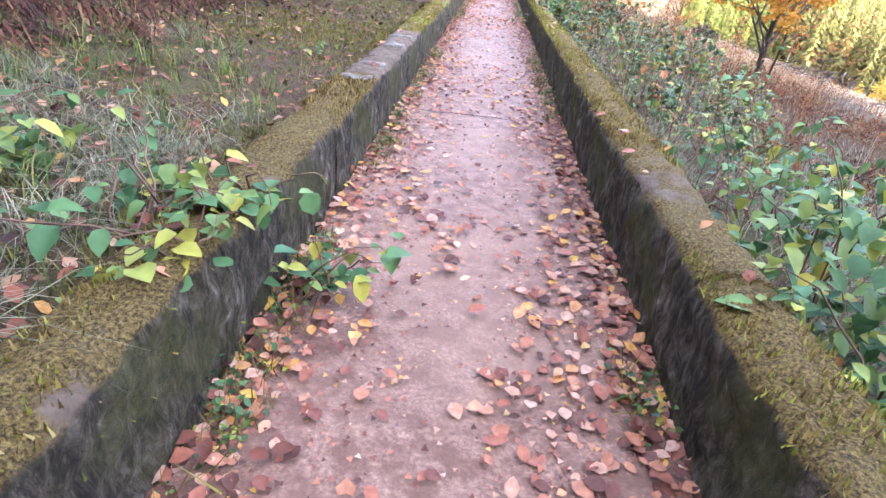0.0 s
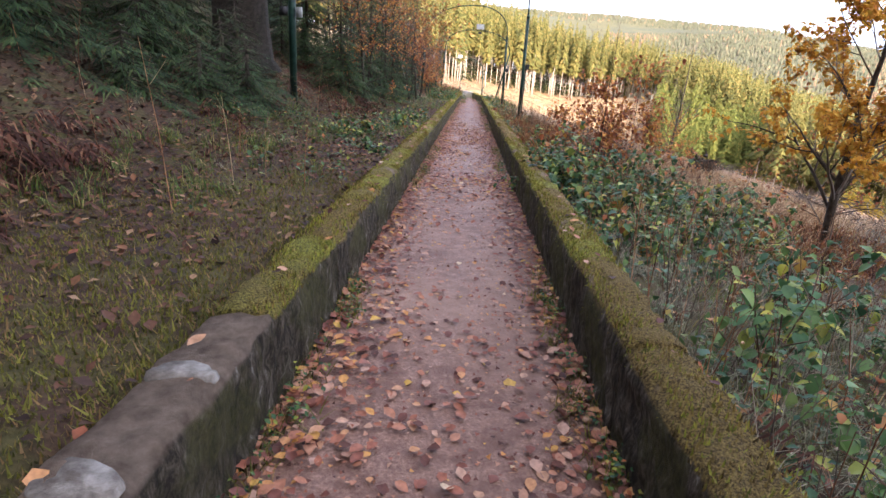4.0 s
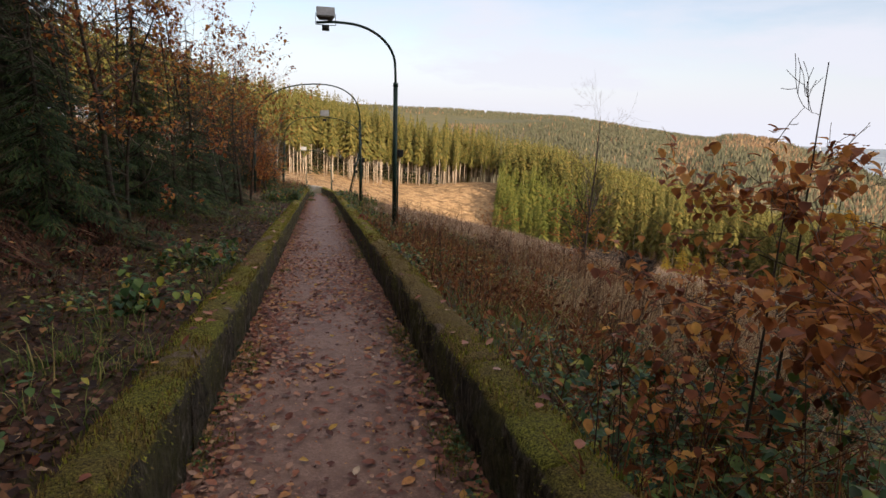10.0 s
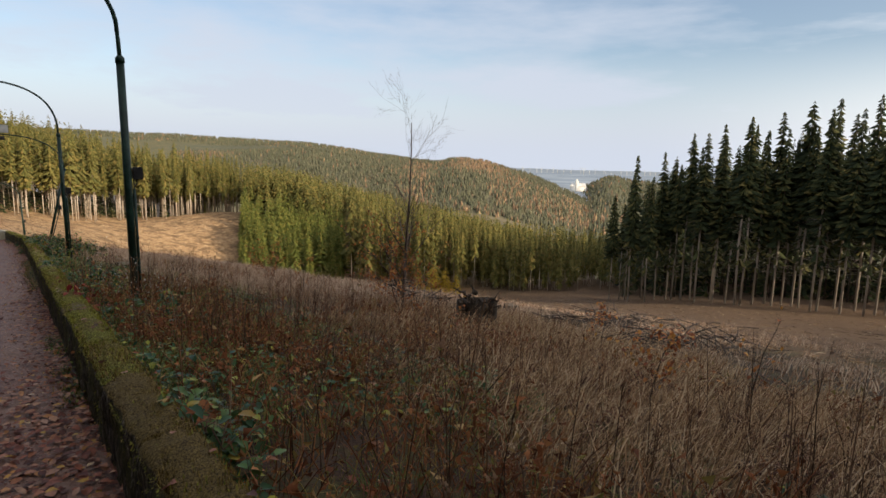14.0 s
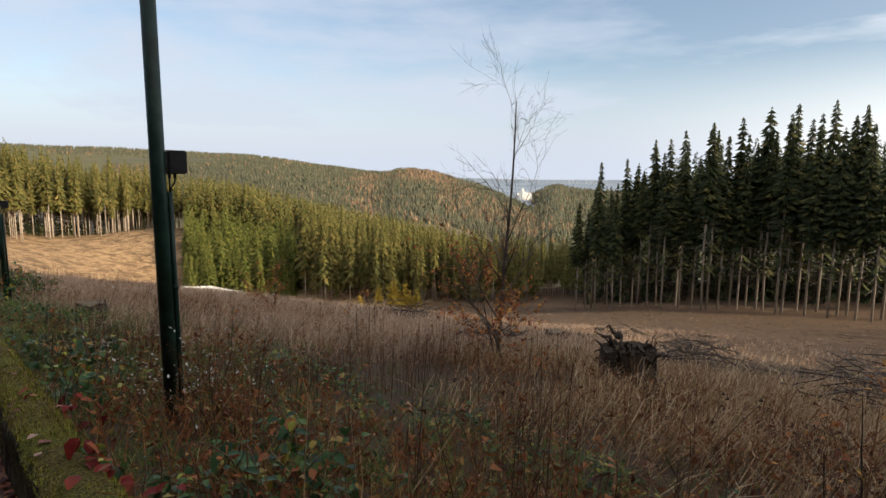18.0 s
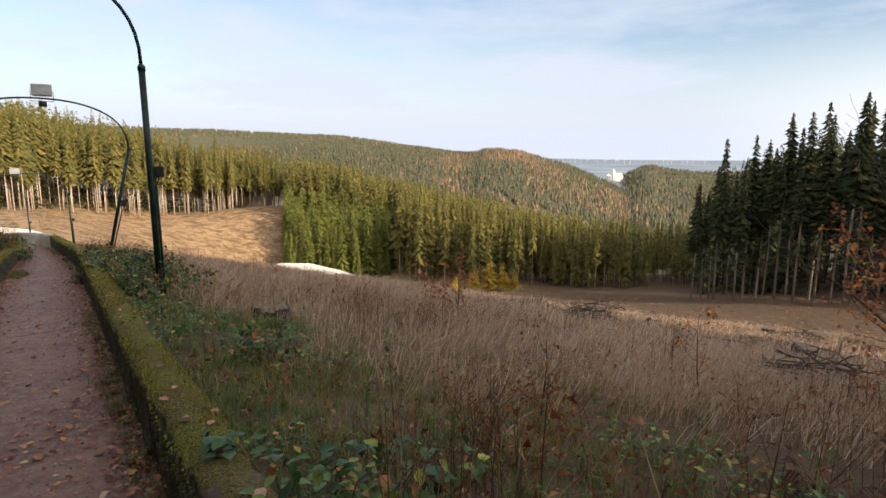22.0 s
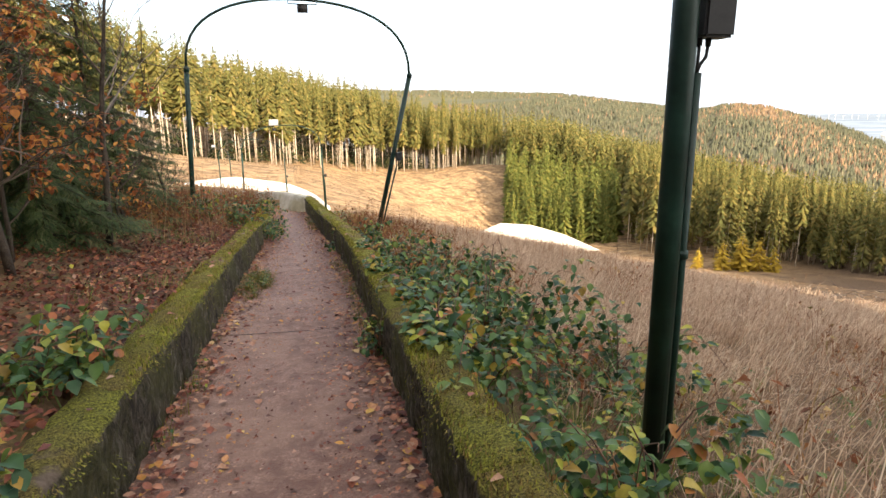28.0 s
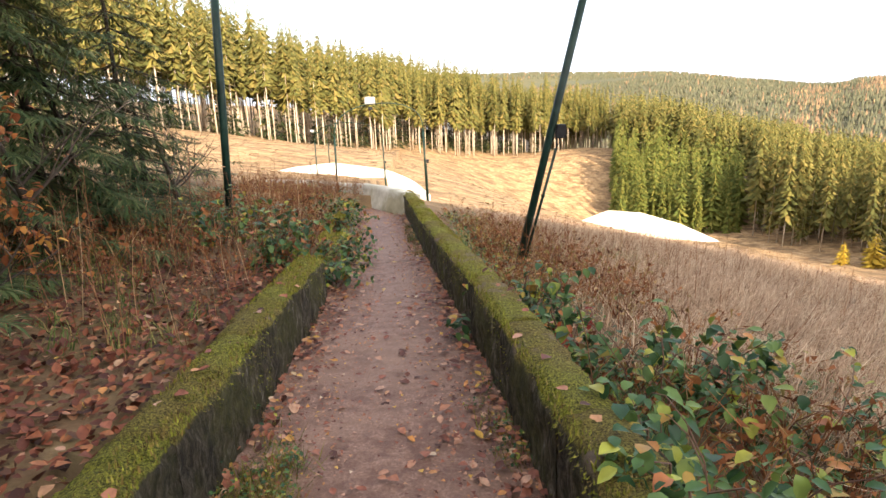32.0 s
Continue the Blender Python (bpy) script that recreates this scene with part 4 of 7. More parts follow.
def floodlight(x, y, z, turn=0.0, tilt=-35.0, size=1.0):
    lamp = thing("floodlight", "boxy grey floodlight with a dusty glass front", "floodlight", "floodlights over the track", at=pose(x, y, z, 0, 0, turn) @ Matrix.Scale(size, 4))
    bm = bmesh.new()
    bmesh.ops.create_cube(bm, size=1, matrix=Matrix.Diagonal((0.46, 0.2, 0.32, 1)))
    for vt in bm.verts:
        if vt.co.y > 0:
            vt.co.x *= 0.72
            vt.co.z *= 0.72
    bmesh.ops.bevel(bm, geom=bm.edges[:], offset=0.015, segments=2, affect="EDGES")
    turn_m = pose(0, 0, 0.06, tilt, 0, 0)
    body = put("housing", bm_mesh("housing", bm, LAMP_GREY), lamp, at=turn_m)
    bm = bmesh.new()
    bmesh.ops.create_cube(bm, size=1, matrix=Matrix.Translation((0, -0.104, 0)) @ Matrix.Diagonal((0.42, 0.012, 0.28, 1)))
    bmesh.ops.bevel(bm, geom=bm.edges[:], offset=0.004, segments=1, affect="EDGES")
    put("glass", bm_mesh("glass", bm, LAMP_GLASS), body, "dusty pale lamp glass")
    p = Pile()
    p.box(-0.25, -0.02, -0.19, -0.238, 0.02, 0.08)
    p.box(0.238, -0.02, -0.19, 0.25, 0.02, 0.08)
    p.box(-0.25, -0.02, -0.2, 0.25, 0.02, -0.188)
    put("bracket", p.mesh("bracket", POLE_GREEN), lamp)
    p = Pile()
    p.box(-0.09, -0.05, -0.33, 0.09, 0.05, -0.2)
    put("ballast_box", p.mesh("ballast_box", BOX_GREY), lamp)
    return lamp


def leg(parent, foot, joint, radius=0.062, box_at=None, box_side=1.0, conduit=True):
    """A steel tube with its collar, junction box and cable conduit."""
    foot, joint = np.array(foot, float), np.array(joint, float)
    p = Pile()
    p.tube([foot, foot + (joint - foot) * 0.5, joint], [radius, radius, radius * 0.97], 14)
    pole = put("post", p.mesh("post", POLE_GREEN, True), parent)
    p = Pile()
    way = (joint - foot) / np.linalg.norm(joint - foot)
    p.tube([joint - way * 0.03, joint + way * 0.05, joint + way * 0.09], [radius * 1.12, radius * 1.12, radius * 0.62], 14)
    put("collar", p.mesh("collar", POLE_GREEN, True), parent)
    if box_at is not None:
        t = (box_at - foot[2]) / (joint[2] - foot[2])
        c = foot + (joint - foot) * t
        bm = bmesh.new()
        bmesh.ops.create_cube(bm, size=1, matrix=Matrix.Translation((c[0] + box_side * (radius + 0.085), c[1], c[2])) @ Matrix.Diagonal((0.155, 0.12, 0.2, 1)))
        bmesh.ops.bevel(bm, geom=bm.edges[:], offset=0.012, segments=2, affect="EDGES")
        box = put("junction_box", bm_mesh("junction_box", bm, BOX_GREY), parent, "dark grey plastic junction box")
        if conduit:
            x = c[0] + box_side * (radius + 0.026)
            for k, dx in enumerate((-0.0, 0.045)):
                p = Pile()
                p.tube([(x + box_side * dx, c[1], c[2] - 0.1), (x + box_side * dx, c[1], c[2] - 0.135)], [0.014, 0.012], 8)
                put("cable_gland", p.mesh("cable_gland", BOX_GREY), box)
            p = Pile()
            p.tube([(x + box_side * 0.045, c[1], c[2] - 0.13), (x + box_side * 0.04, c[1], c[2] - 0.18), (x + box_side * 0.012, c[1], c[2] - 0.215), (x, c[1], c[2] - 0.25)], [0.008] * 4, 6)
            p.tube([(x, c[1], c[2] - 0.13), (x, c[1], c[2] - 0.27)], [0.008] * 2, 6)
            put("cable", p.mesh("cable", BOX_GREY, True), parent)
            p = Pile()
            f2 = foot + np.array([box_side * (radius + 0.024), 0, 0])
            top_ = np.array([x, c[1], c[2] - 0.25])
            p.tube([f2, (f2 + top_) / 2, top_], [0.022] * 3, 8)
            put("conduit", p.mesh("conduit", POLE_GREEN, True), parent)
            p = Pile()
            mid = f2 + (top_ - f2) * 0.62
            p.tube([mid - (0, 0, 0.02), mid + (0, 0, 0.02)], [0.03, 0.03], 8)
            put("clamp", p.mesh("clamp", POLE_GREEN), parent)
    return pole


def g(x, y):
    return float(ground(x, y))


# the single lamp with a swan neck
lamp = thing("street_lamp", "dark green steel lamp post with a swan neck over the track", "lamp post", "lamps along the track")
leg(lamp, (2.0, 28.48, g(2.0, 28.48) - 0.15), (1.96, 28.45, 1.44), box_at=-0.34)
p = Pile()
q = np.linspace(0, np.pi / 2, 12)
neck = np.concatenate([[(1.96, 28.45, 1.44), (1.95, 28.45, 1.75)], np.stack([0.62 + 1.32 * np.cos(q), 28.45 - 0.2 * np.sin(q), 1.9 + 1.0 * np.sin(q)], -1), [(0.35, 28.2, 2.9), (-0.1, 28.2, 2.86)]])
p.tube(neck, [0.033] * len(neck), 10)
put("neck", p.mesh("neck", POLE_GREEN, True), lamp)
floodlight(0.13, 28.15, 3.0, 0)

# arches over the track
for left, right, rise, flood, boxes in (
        (((-3.0, 40.98), (-2.93, 40.98, -0.05)), ((1.92, 40.98), (1.87, 40.98, 0.45)), 1.85, None, -1.36),
        (((-2.45, 53.2), (-2.27, 53.2, -0.92)), ((1.86, 53.2), (2.8, 53.2, -1.03)), 1.62, (0.35, 53.2, 0.8), -2.95),
        (((-3.75, 78.0), (-3.7, 78.0, -4.6)), ((1.35, 78.0), (1.25, 78.0, -4.35)), 1.65, (-1.62, 78.0, -2.75), -6.1),
        (((-8.1, 100.0), (-8.1, 100.0, -6.6)), ((-1.8, 100.0), (-1.85, 100.0, -6.7)), 1.9, None, -8.5)):
    arch = thing("lamp_arch", "dark green steel tube arch spanning the track", "lamp arch", "arches over the track")
    leg(arch, (left[0][0], left[0][1], g(*left[0]) - 0.1), left[1], 0.055, None)
    leg(arch, (right[0][0], right[0][1], g(*right[0]) - 0.1), right[1], 0.058, boxes, 1.0, True)
    p = Pile()
    bow = arc(left[1], right[1], rise, 26)
    p.tube(bow, [0.03] * len(bow), 10)
    put("bow", p.mesh("bow", POLE_GREEN, True), arch)
    if flood:
        floodlight(*flood, 0, -12.0, 1.3)
lamp = thing("street_lamp", "far dark green lamp post with a short swan neck", "lamp post", "lamps along the track")
leg(lamp, (-9.2, 118, g(-9.2, 118)), (-9.2, 118, -8.0))
p = Pile()
neck = arc((-9.2, 118, -8.0), (-12.4, 118, -8.0), 1.4, 20)[:11]
p.tube(neck, [0.033] * len(neck), 8)
put("neck", p.mesh("neck", POLE_GREEN, True), lamp)
floodlight(-11.0, 118, -6.5, 0)

# the post on the uphill bank with its switch boxes
lamp = thing("steel_post", "dark green steel post with two small boxes on the bank", "post")
leg(lamp, (-3.76, 17.2, g(-3.76, 17.2) - 0.2), (-3.72, 17.2, 2.6), 0.075)
p = Pile()
p.box(-3.97, 17.1, 1.02, -3.82, 17.25, 1.2)
put("switch_box", p.mesh("switch_box", BOX_GREY), lamp)
p = Pile()
p.box(-3.63, 17.1, 1.0, -3.53, 17.22, 1.2)
put("meter_box", p.mesh("meter_box", LAMP_GREY), lamp, "pale grey meter box")

# ---- banked concrete curves of the old track ----
def bank_wall(name, points, height, lean, material, label, thick=0.25):
    """A curved wall, leaning outwards, along a smooth line on the ground."""
    pts = np.array(points, float)
    t = np.linspace(0, len(pts) - 1, 60)
    x, y = np.interp(t, np.arange(len(pts)), pts[:, 0]), np.interp(t, np.arange(len(pts)), pts[:, 1])
    for _ in range(12):
        x[1:-1], y[1:-1] = (x[:-2] + 2 * x[1:-1] + x[2:]) / 4, (y[:-2] + 2 * y[1:-1] + y[2:]) / 4
    z = np.interp(t, np.arange(len(pts)), pts[:, 2])
    hh = np.interp(np.linspace(0, 1, 60), np.linspace(0, 1, len(height)), height)
    nrm = np.stack([-np.gradient(y), np.gradient(x)], -1)
    nrm /= np.linalg.norm(nrm, axis=1)[:, None]
    prof = [(0.0, 0.0), (0.12, 0.25), (0.35, 0.55), (0.5, 0.8), (0.55, 1.0)]
    verts = []
    for s, k in prof:
        verts.append(np.stack([x + nrm[:, 0] * s * lean, y + nrm[:, 1] * s * lean, z + k * hh], -1))
    verts.append(np.stack([x + nrm[:, 0] * (0.55 * lean + thick), y + nrm[:, 1] * (0.55 * lean + thick), z + hh], -1))
    verts.append(np.stack([x + nrm[:, 0] * (0.5 * lean + thick), y + nrm[:, 1] * (0.5 * lean + thick), z - 2], -1))
    verts.append(np.stack([x, y, z - 2], -1))
    V = np.stack(verts, 1)
    k = V.shape[1]
    i, j = np.meshgrid(np.arange(59), np.arange(k), indexing="ij")
    j2 = (j + 1) % k
    q = np.stack([i * k + j, i * k + j2, (i + 1) * k + j2, (i + 1) * k + j], -1).reshape(-1, 4)
    return put(name, to_mesh(name, V, [q[:, ::-1], np.array([[0, 1, 2, 3], [0, 3, 4, 5], [0, 5, 6, 7]]), np.array([[0, 1, 2, 3], [0, 3, 4, 5], [0, 5, 6, 7]])[:, ::-1] + 59 * k], material, smooth=False), label=label, category="wall", kind="structure")


bank_wall("wall_curve_near", [(-9.0, 70.5, -6.2), (-5.6, 68.6, -6.0), (-3.4, 66.2, -5.8), (-2.1, 63.4, -5.58), (-1.3, 60.9, -5.36), (-0.55, 59.4, -5.24), (0.12, 57.7, -5.1)], [0.4, 0.42, 0.45, 0.5, 0.6, 0.6, 0.5], 0.25, OLD_CONCRETE, "pale stained concrete bank of the first bend")
bank_wall("wall_curve_white", [(-15, 99.5, -10.2), (-10.4, 104.4, -10.9), (-7.5, 108.4, -11.1), (-2.6, 108.8, -11.8), (0.2, 105.3, -12.2), (1.7, 99.5, -12.1)], [0.6, 1.7, 1.75, 1.55, 1.1, 0.35], 0.9, WHITE_CONCRETE, "bright white concrete bank of the wide bend")
bank_wall("wall_curve_low", [(50, 207, -41.2), (57, 205, -41.3), (65, 201, -41.3), (73, 195, -42), (81, 186, -43)], [1.5, 4.8, 4.6, 3.2, 0.6], 2.0, WHITE_CONCRETE, "bright white concrete bank low in the valley")

# ---- plants: small shapes ----
def leaf_shape(width=0.32, curl=0.12, fold=0.08):
    v = np.array([(0, 0, 0), (-width, 0.42, fold), (0, 0.46, -0.02), (width, 0.42, fold), (-width * 0.7, 0.72, fold * 0.6 - curl * 0.5), (width * 0.7, 0.72, fold * 0.6 - curl * 0.5), (0, 1.0, -curl)], float)
    return v, [np.array([(0, 2, 1), (0, 3, 2), (1, 2, 4), (2, 3, 5), (4, 2, 6), (2, 5, 6)])], np.zeros(6, int)


def oval_leaf(width=0.36, curl=0.2, fold=0.1):
    """A broad pointed leaf folded along its rib and bent down at the tip."""
    v = np.array([(0, 0, 0), (-width * 0.75, 0.2, fold), (0, 0.22, 0), (width * 0.75, 0.2, fold), (-width, 0.52, fold - curl * 0.2), (0, 0.55, -curl * 0.25), (width, 0.52, fold - curl * 0.2),
                  (-width * 0.55, 0.8, fold * 0.6 - curl * 0.6), (width * 0.55, 0.8, fold * 0.6 - curl * 0.6), (0, 1.0, -curl)], float)
    return v, [np.array([(0, 2, 1), (0, 3, 2), (1, 2, 4), (2, 5, 4), (2, 3, 5), (3, 6, 5), (4, 5, 7), (5, 6, 8), (7, 5, 9), (5, 8, 9)])], np.zeros(10, int)


OVAL, OVAL_BENT = oval_leaf(), oval_leaf(0.42, 0.4, 0.16)
FALLEN_LEAF, FALLEN_CURLED = oval_leaf(0.36, 0.1, 0.07), oval_leaf(0.34, -0.22, 0.14)
LEAF, WIDE_LEAF, CURLED = leaf_shape(), leaf_shape(0.4, 0.18, 0.12), leaf_shape(0.3, -0.25, 0.2)


def leaves_at(pos, size, flat=0.5, shape=LEAF, r=None, mat=0):
    """Leaves at the given places, turned at random; flat 0 lies level, larger hangs."""
    r = r or rng
    n = len(pos)
    size = np.broadcast_to(size, (n,)) * r.uniform(0.7, 1.25, n)
    v, f, m = spread(shape, np.asarray(pos, float), r.uniform(0, 6.28, n), size, r.uniform(-flat, flat * 0.4, n))
    return v, f, np.full(len(m), mat)


def blades(n, r, height, lean, width, spread_r, steps=2, droop=0.3):
    """A tuft of n bent grass blades at the origin."""
    a = r.uniform(0, 6.28, n)
    h = height * r.uniform(0.55, 1.1, n)
    l = lean * r.uniform(0.2, 1.2, n) * h
    ox, oy = r.normal(0, spread_r, n), r.normal(0, spread_r, n)
    vs, k = [], steps + 1
    for s in range(k):
        t = s / steps
        out = l * t ** 1.7
        z = h * (t - droop * t ** 3)
        w = width * (1 - 0.85 * t) * 0.5
        px_, py_ = ox + np.cos(a) * out, oy + np.sin(a) * out
        vs.append(np.stack([px_ - np.sin(a) * w, py_ + np.cos(a) * w, z], -1))
        vs.append(np.stack([px_ + np.sin(a) * w, py_ - np.cos(a) * w, z], -1))
    V = np.stack(vs, 1)
    per = 2 * k
    q = np.concatenate([np.array([(2 * s, 2 * s + 1, 2 * s + 3, 2 * s + 2)]) for s in range(steps)])
    F = (q[None] + (np.arange(n) * per)[:, None, None]).reshape(-1, 4)
    return V.reshape(-1, 3), [F], np.zeros(len(F), int)


def stalk(r, height, twigs=5, head=True):
    """A dry upright stem with a few side twigs and a ragged seed head."""
    p = Pile()
    b = r.normal(0, 0.09, 2) * height
    p.tube([(0, 0, -0.05), (b[0] * 0.3, b[1] * 0.3, height * 0.5), (b[0], b[1], height)], [0.0042, 0.0032, 0.0015], 3)
    for _ in range(twigs):
        t = r.uniform(0.35, 0.95)
        a, l = r.uniform(0, 6.28), height * r.uniform(0.08, 0.22)
        s = np.array([b[0] * t * t, b[1] * t * t, height * t])
        e = s + (np.cos(a) * l * 0.6, np.sin(a) * l * 0.6, l * 0.8)
        p.tube([s, e], [0.0022, 0.001], 3)
        if head:
            for _ in range(2):
                c = e + r.normal(0, 0.014, 3)
                w = r.uniform(0.004, 0.010)
                p.add([c + (w, 0, 0), c + (-w * 0.5, w, 0), c + (-w * 0.5, -w, 0.01), c + (0, 0, w * 1.6)], [(0, 1, 3), (1, 2, 3), (2, 0, 3)])
    return p.arrays()


# ---- colours of the plants ----
MOOR_GRASS = island_mat("dry_moor_grass", [(0.0, (0.25, 0.15, 0.09)), (0.4, (0.44, 0.29, 0.19)), (0.75, (0.58, 0.415, 0.285)), (1.0, (0.72, 0.57, 0.41))], 0.75, 0.35, 8)
HEATH_GRASS = island_mat("brown_heath_grass", [(0.0, (0.17, 0.09, 0.045)), (0.4, (0.34, 0.205, 0.105)), (0.75, (0.50, 0.34, 0.19)), (1.0, (0.68, 0.52, 0.33))], 0.75, 0.3, 8)
GREEN_GRASS = island_mat("green_grass", [(0.0, (0.05, 0.095, 0.022)), (0.5, (0.12, 0.18, 0.042)), (0.8, (0.22, 0.23, 0.065)), (1.0, (0.38, 0.28, 0.11))], 0.7, 0.3, 8)
TURF = island_mat("mossy_turf", [(0.0, (0.055, 0.055, 0.012)), (0.45, (0.15, 0.145, 0.024)), (0.7, (0.22, 0.20, 0.035)), (0.85, (0.20, 0.12, 0.045)), (1.0, (0.30, 0.19, 0.09))], 0.8, 0.25, 8)
GREY_GRASS = island_mat("grey_green_grass", [(0.0, (0.10, 0.105, 0.06)), (0.6, (0.22, 0.215, 0.14)), (1.0, (0.40, 0.34, 0.24))], 0.7, 0.3, 8)
BRACKEN = island_mat("dead_bracken", [(0.0, (0.03, 0.012, 0.009)), (0.5, (0.085, 0.032, 0.02)), (0.85, (0.15, 0.06, 0.034)), (1.0, (0.27, 0.15, 0.085))], 0.8, 0.2, 8)
STALKS = island_mat("dry_stalks", [(0.0, (0.09, 0.034, 0.017)), (0.5, (0.23, 0.098, 0.045)), (0.85, (0.36, 0.19, 0.095)), (1.0, (0.56, 0.40, 0.23))], 0.85, 0.0, 8)
BRAMBLE = island_mat("bramble_leaves", [(0.0, (0.022, 0.060, 0.026)), (0.4, (0.055, 0.115, 0.038)), (0.72, (0.12, 0.19, 0.048)), (0.86, (0.36, 0.36, 0.05)), (0.94, (0.36, 0.11, 0.045)), (1.0, (0.46, 0.22, 0.07))], 0.38, 0.25, 12)
FRESH = island_mat("bright_green_leaves", [(0.0, (0.05, 0.12, 0.05)), (0.5, (0.11, 0.20, 0.07)), (0.8, (0.22, 0.28, 0.07)), (1.0, (0.46, 0.40, 0.06))], 0.5, 0.3, 12)
RUST = island_mat("rust_beech_leaves", [(0.0, (0.16, 0.05, 0.026)), (0.4, (0.36, 0.12, 0.045)), (0.75, (0.54, 0.22, 0.06)), (1.0, (0.66, 0.36, 0.08))], 0.55, 0.4, 20)
GOLD = island_mat("gold_beech_leaves", [(0.0, (0.45, 0.19, 0.025)), (0.5, (0.66, 0.34, 0.04)), (1.0, (0.75, 0.50, 0.08))], 0.55, 0.5, 20)
CANE = island_mat("bramble_canes", [(0.0, (0.07, 0.03, 0.025)), (1.0, (0.20, 0.12, 0.08))], 0.7, 0.0, 10)
TWIG = island_mat("grey_twigs", [(0.0, (0.05, 0.038, 0.03)), (0.7, (0.13, 0.10, 0.08)), (1.0, (0.26, 0.22, 0.19))], 0.85, 0.0, 10)
NEEDLES = island_mat("dark_needles", [(0.0, (0.014, 0.030, 0.013)), (0.5, (0.034, 0.064, 0.022)), (0.85, (0.065, 0.105, 0.03)), (1.0, (0.12, 0.14, 0.045))], 0.75, 0.1, 6)
BIRCH_BARK = surface_mat("grey_brown_birch_bark", (0.07, 0.05, 0.04), (0.22, 0.18, 0.15), 14, (0.55, 0.5, 0.5), 2, strength=0.4, dist=0.01)


def scatter(n, x0, x1, y0, y1, weight=None, r=None):
    r = r or rng
    x, y = r.uniform(x0, x1, n), r.uniform(y0, y1, n)
    if weight is not None:
        k = r.uniform(0, 1, n) < weight(x, y)
        x, y = x[k], y[k]
    return x, y


def field(name, kinds, x, y, material, label, category, size=(0.75, 1.25), sink=0.03, tilt=0.12):
    """One object of many tufts, stems or leaves standing on the ground."""
    pos = on_ground(x, y)
    pos[:, 2] -= sink
    which = rng.integers(0, len(kinds), len(x))
    groups = [spread(kinds[k], pos[which == k], rng.uniform(0, 6.28, (which == k).sum()), rng.uniform(*size, (which == k).sum()), rng.normal(0, tilt, (which == k).sum())) for k in range(len(kinds)) if (which == k).any()]
    v, f, m = merge(groups)
    return put(name, to_mesh(name, v, f, material, m), label=label, category=category, kind="stuff")


r8 = np.random.default_rng(81)

# pale moor grass on the felled slope
def swept(n, r, height, width, spread_r, lean=0.75):
    """A wide tuft of fine grass that the wind has laid over to one side."""
    v, f, m = blades(n, r, height, 0.6, width, spread_r, 2, 0.45)
    k = np.clip(v[:, 2] / height, 0, 1.2)
    v[:, 0] += 0.55 * lean * height * k ** 1.5
    v[:, 1] -= 0.35 * lean * height * k ** 1.5
    return v, f, m


def lay(name, kinds, x, y, material, label, size=(0.7, 1.25)):
    """Tufts that all lean about the same way."""
    pos = on_ground(x, y)
    pos[:, 2] -= 0.03
    which = rng.integers(0, len(kinds), len(x))
    v, f, m = merge([spread(kinds[k], pos[which == k], rng.normal(0, 0.8, (which == k).sum()), rng.uniform(*size, (which == k).sum())) for k in range(len(kinds))])
    return put(name, to_mesh(name, v, f, material, m), label=label, category="grass", kind="stuff")


kinds = [swept(28, r8, 0.62, 0.009, 0.2, r8.uniform(0.5, 1.1)) for _ in range(8)]
x, y = scatter(10000, 1.6, 15, 31, 64, lambda x, y: np.clip(0.7 + 1.2 * fnoise(x * 0.4, y * 0.4, 61, 3), 0.28, 1) * smoothstep(1.6, 2.8, x) * (1 - 0.6 * smoothstep(9, 15, x)) * smoothstep(31, 38, y + 0.8 * (x - 5)))
lay("moor_grass", kinds, x, y, MOOR_GRASS, "pale straw grass swept over in drifts on the felled slope")
x, y = scatter(3400, 2.4, 15, 13, 34, lambda x, y: np.clip(0.3 + 2.2 * fnoise(x * 0.42, y * 0.42, 59, 3), 0.0, 1) * smoothstep(2.4, 5.0, x))
x2, y2 = scatter(160, 3.0, 8.5, 17.5, 23.5)
lay("straw_tufts", [swept(24, r8, r8.uniform(0.4, 0.62), 0.011, 0.22, r8.uniform(0.9, 1.7)) for _ in range(8)], np.concatenate([x, x2]), np.concatenate([y, y2]), HEATH_GRASS, "brown straw tufts leaning among the withered stalks", (0.8, 1.4))
x, y = scatter(7600, 12, 62, 6, 120, lambda x, y: np.clip(0.4 + 0.9 * fnoise(x * 0.16, y * 0.16, 62, 3), 0.03, 1))
lay("far_moor_grass", [swept(14, r8, 0.6, 0.03, 0.26) for _ in range(6)], x, y, MOOR_GRASS, "drifts of dry grass further down the slope", (0.7, 1.4))
# green tufts beside the walls
kinds = [blades(20, r8, 0.30, 0.8, 0.009, 0.07, 2, 0.3) for _ in range(6)]
x, y = scatter(7000, 1.05, 6.0, 20, 58, lambda x, y: np.clip(1.1 * np.exp(-((y - 34.5) / 6.0) ** 2) + 0.15 + 0.7 * fnoise(x * 0.8, y * 0.8, 63, 2), 0, 1) * np.exp(-(x - 1.05) / 2.8))
x2, y2 = scatter(1000, -3.4, -1.03, -3, 16, lambda x, y: np.clip(0.3 + 0.8 * fnoise(x * 0.9, y * 0.9, 64, 2), 0, 1))
x3, y3 = scatter(1500, -3.0, -1.0, 16, 52, lambda x, y: np.clip(0.2 + 0.5 * fnoise(x * 0.9, y * 0.9, 65, 2), 0, 1))
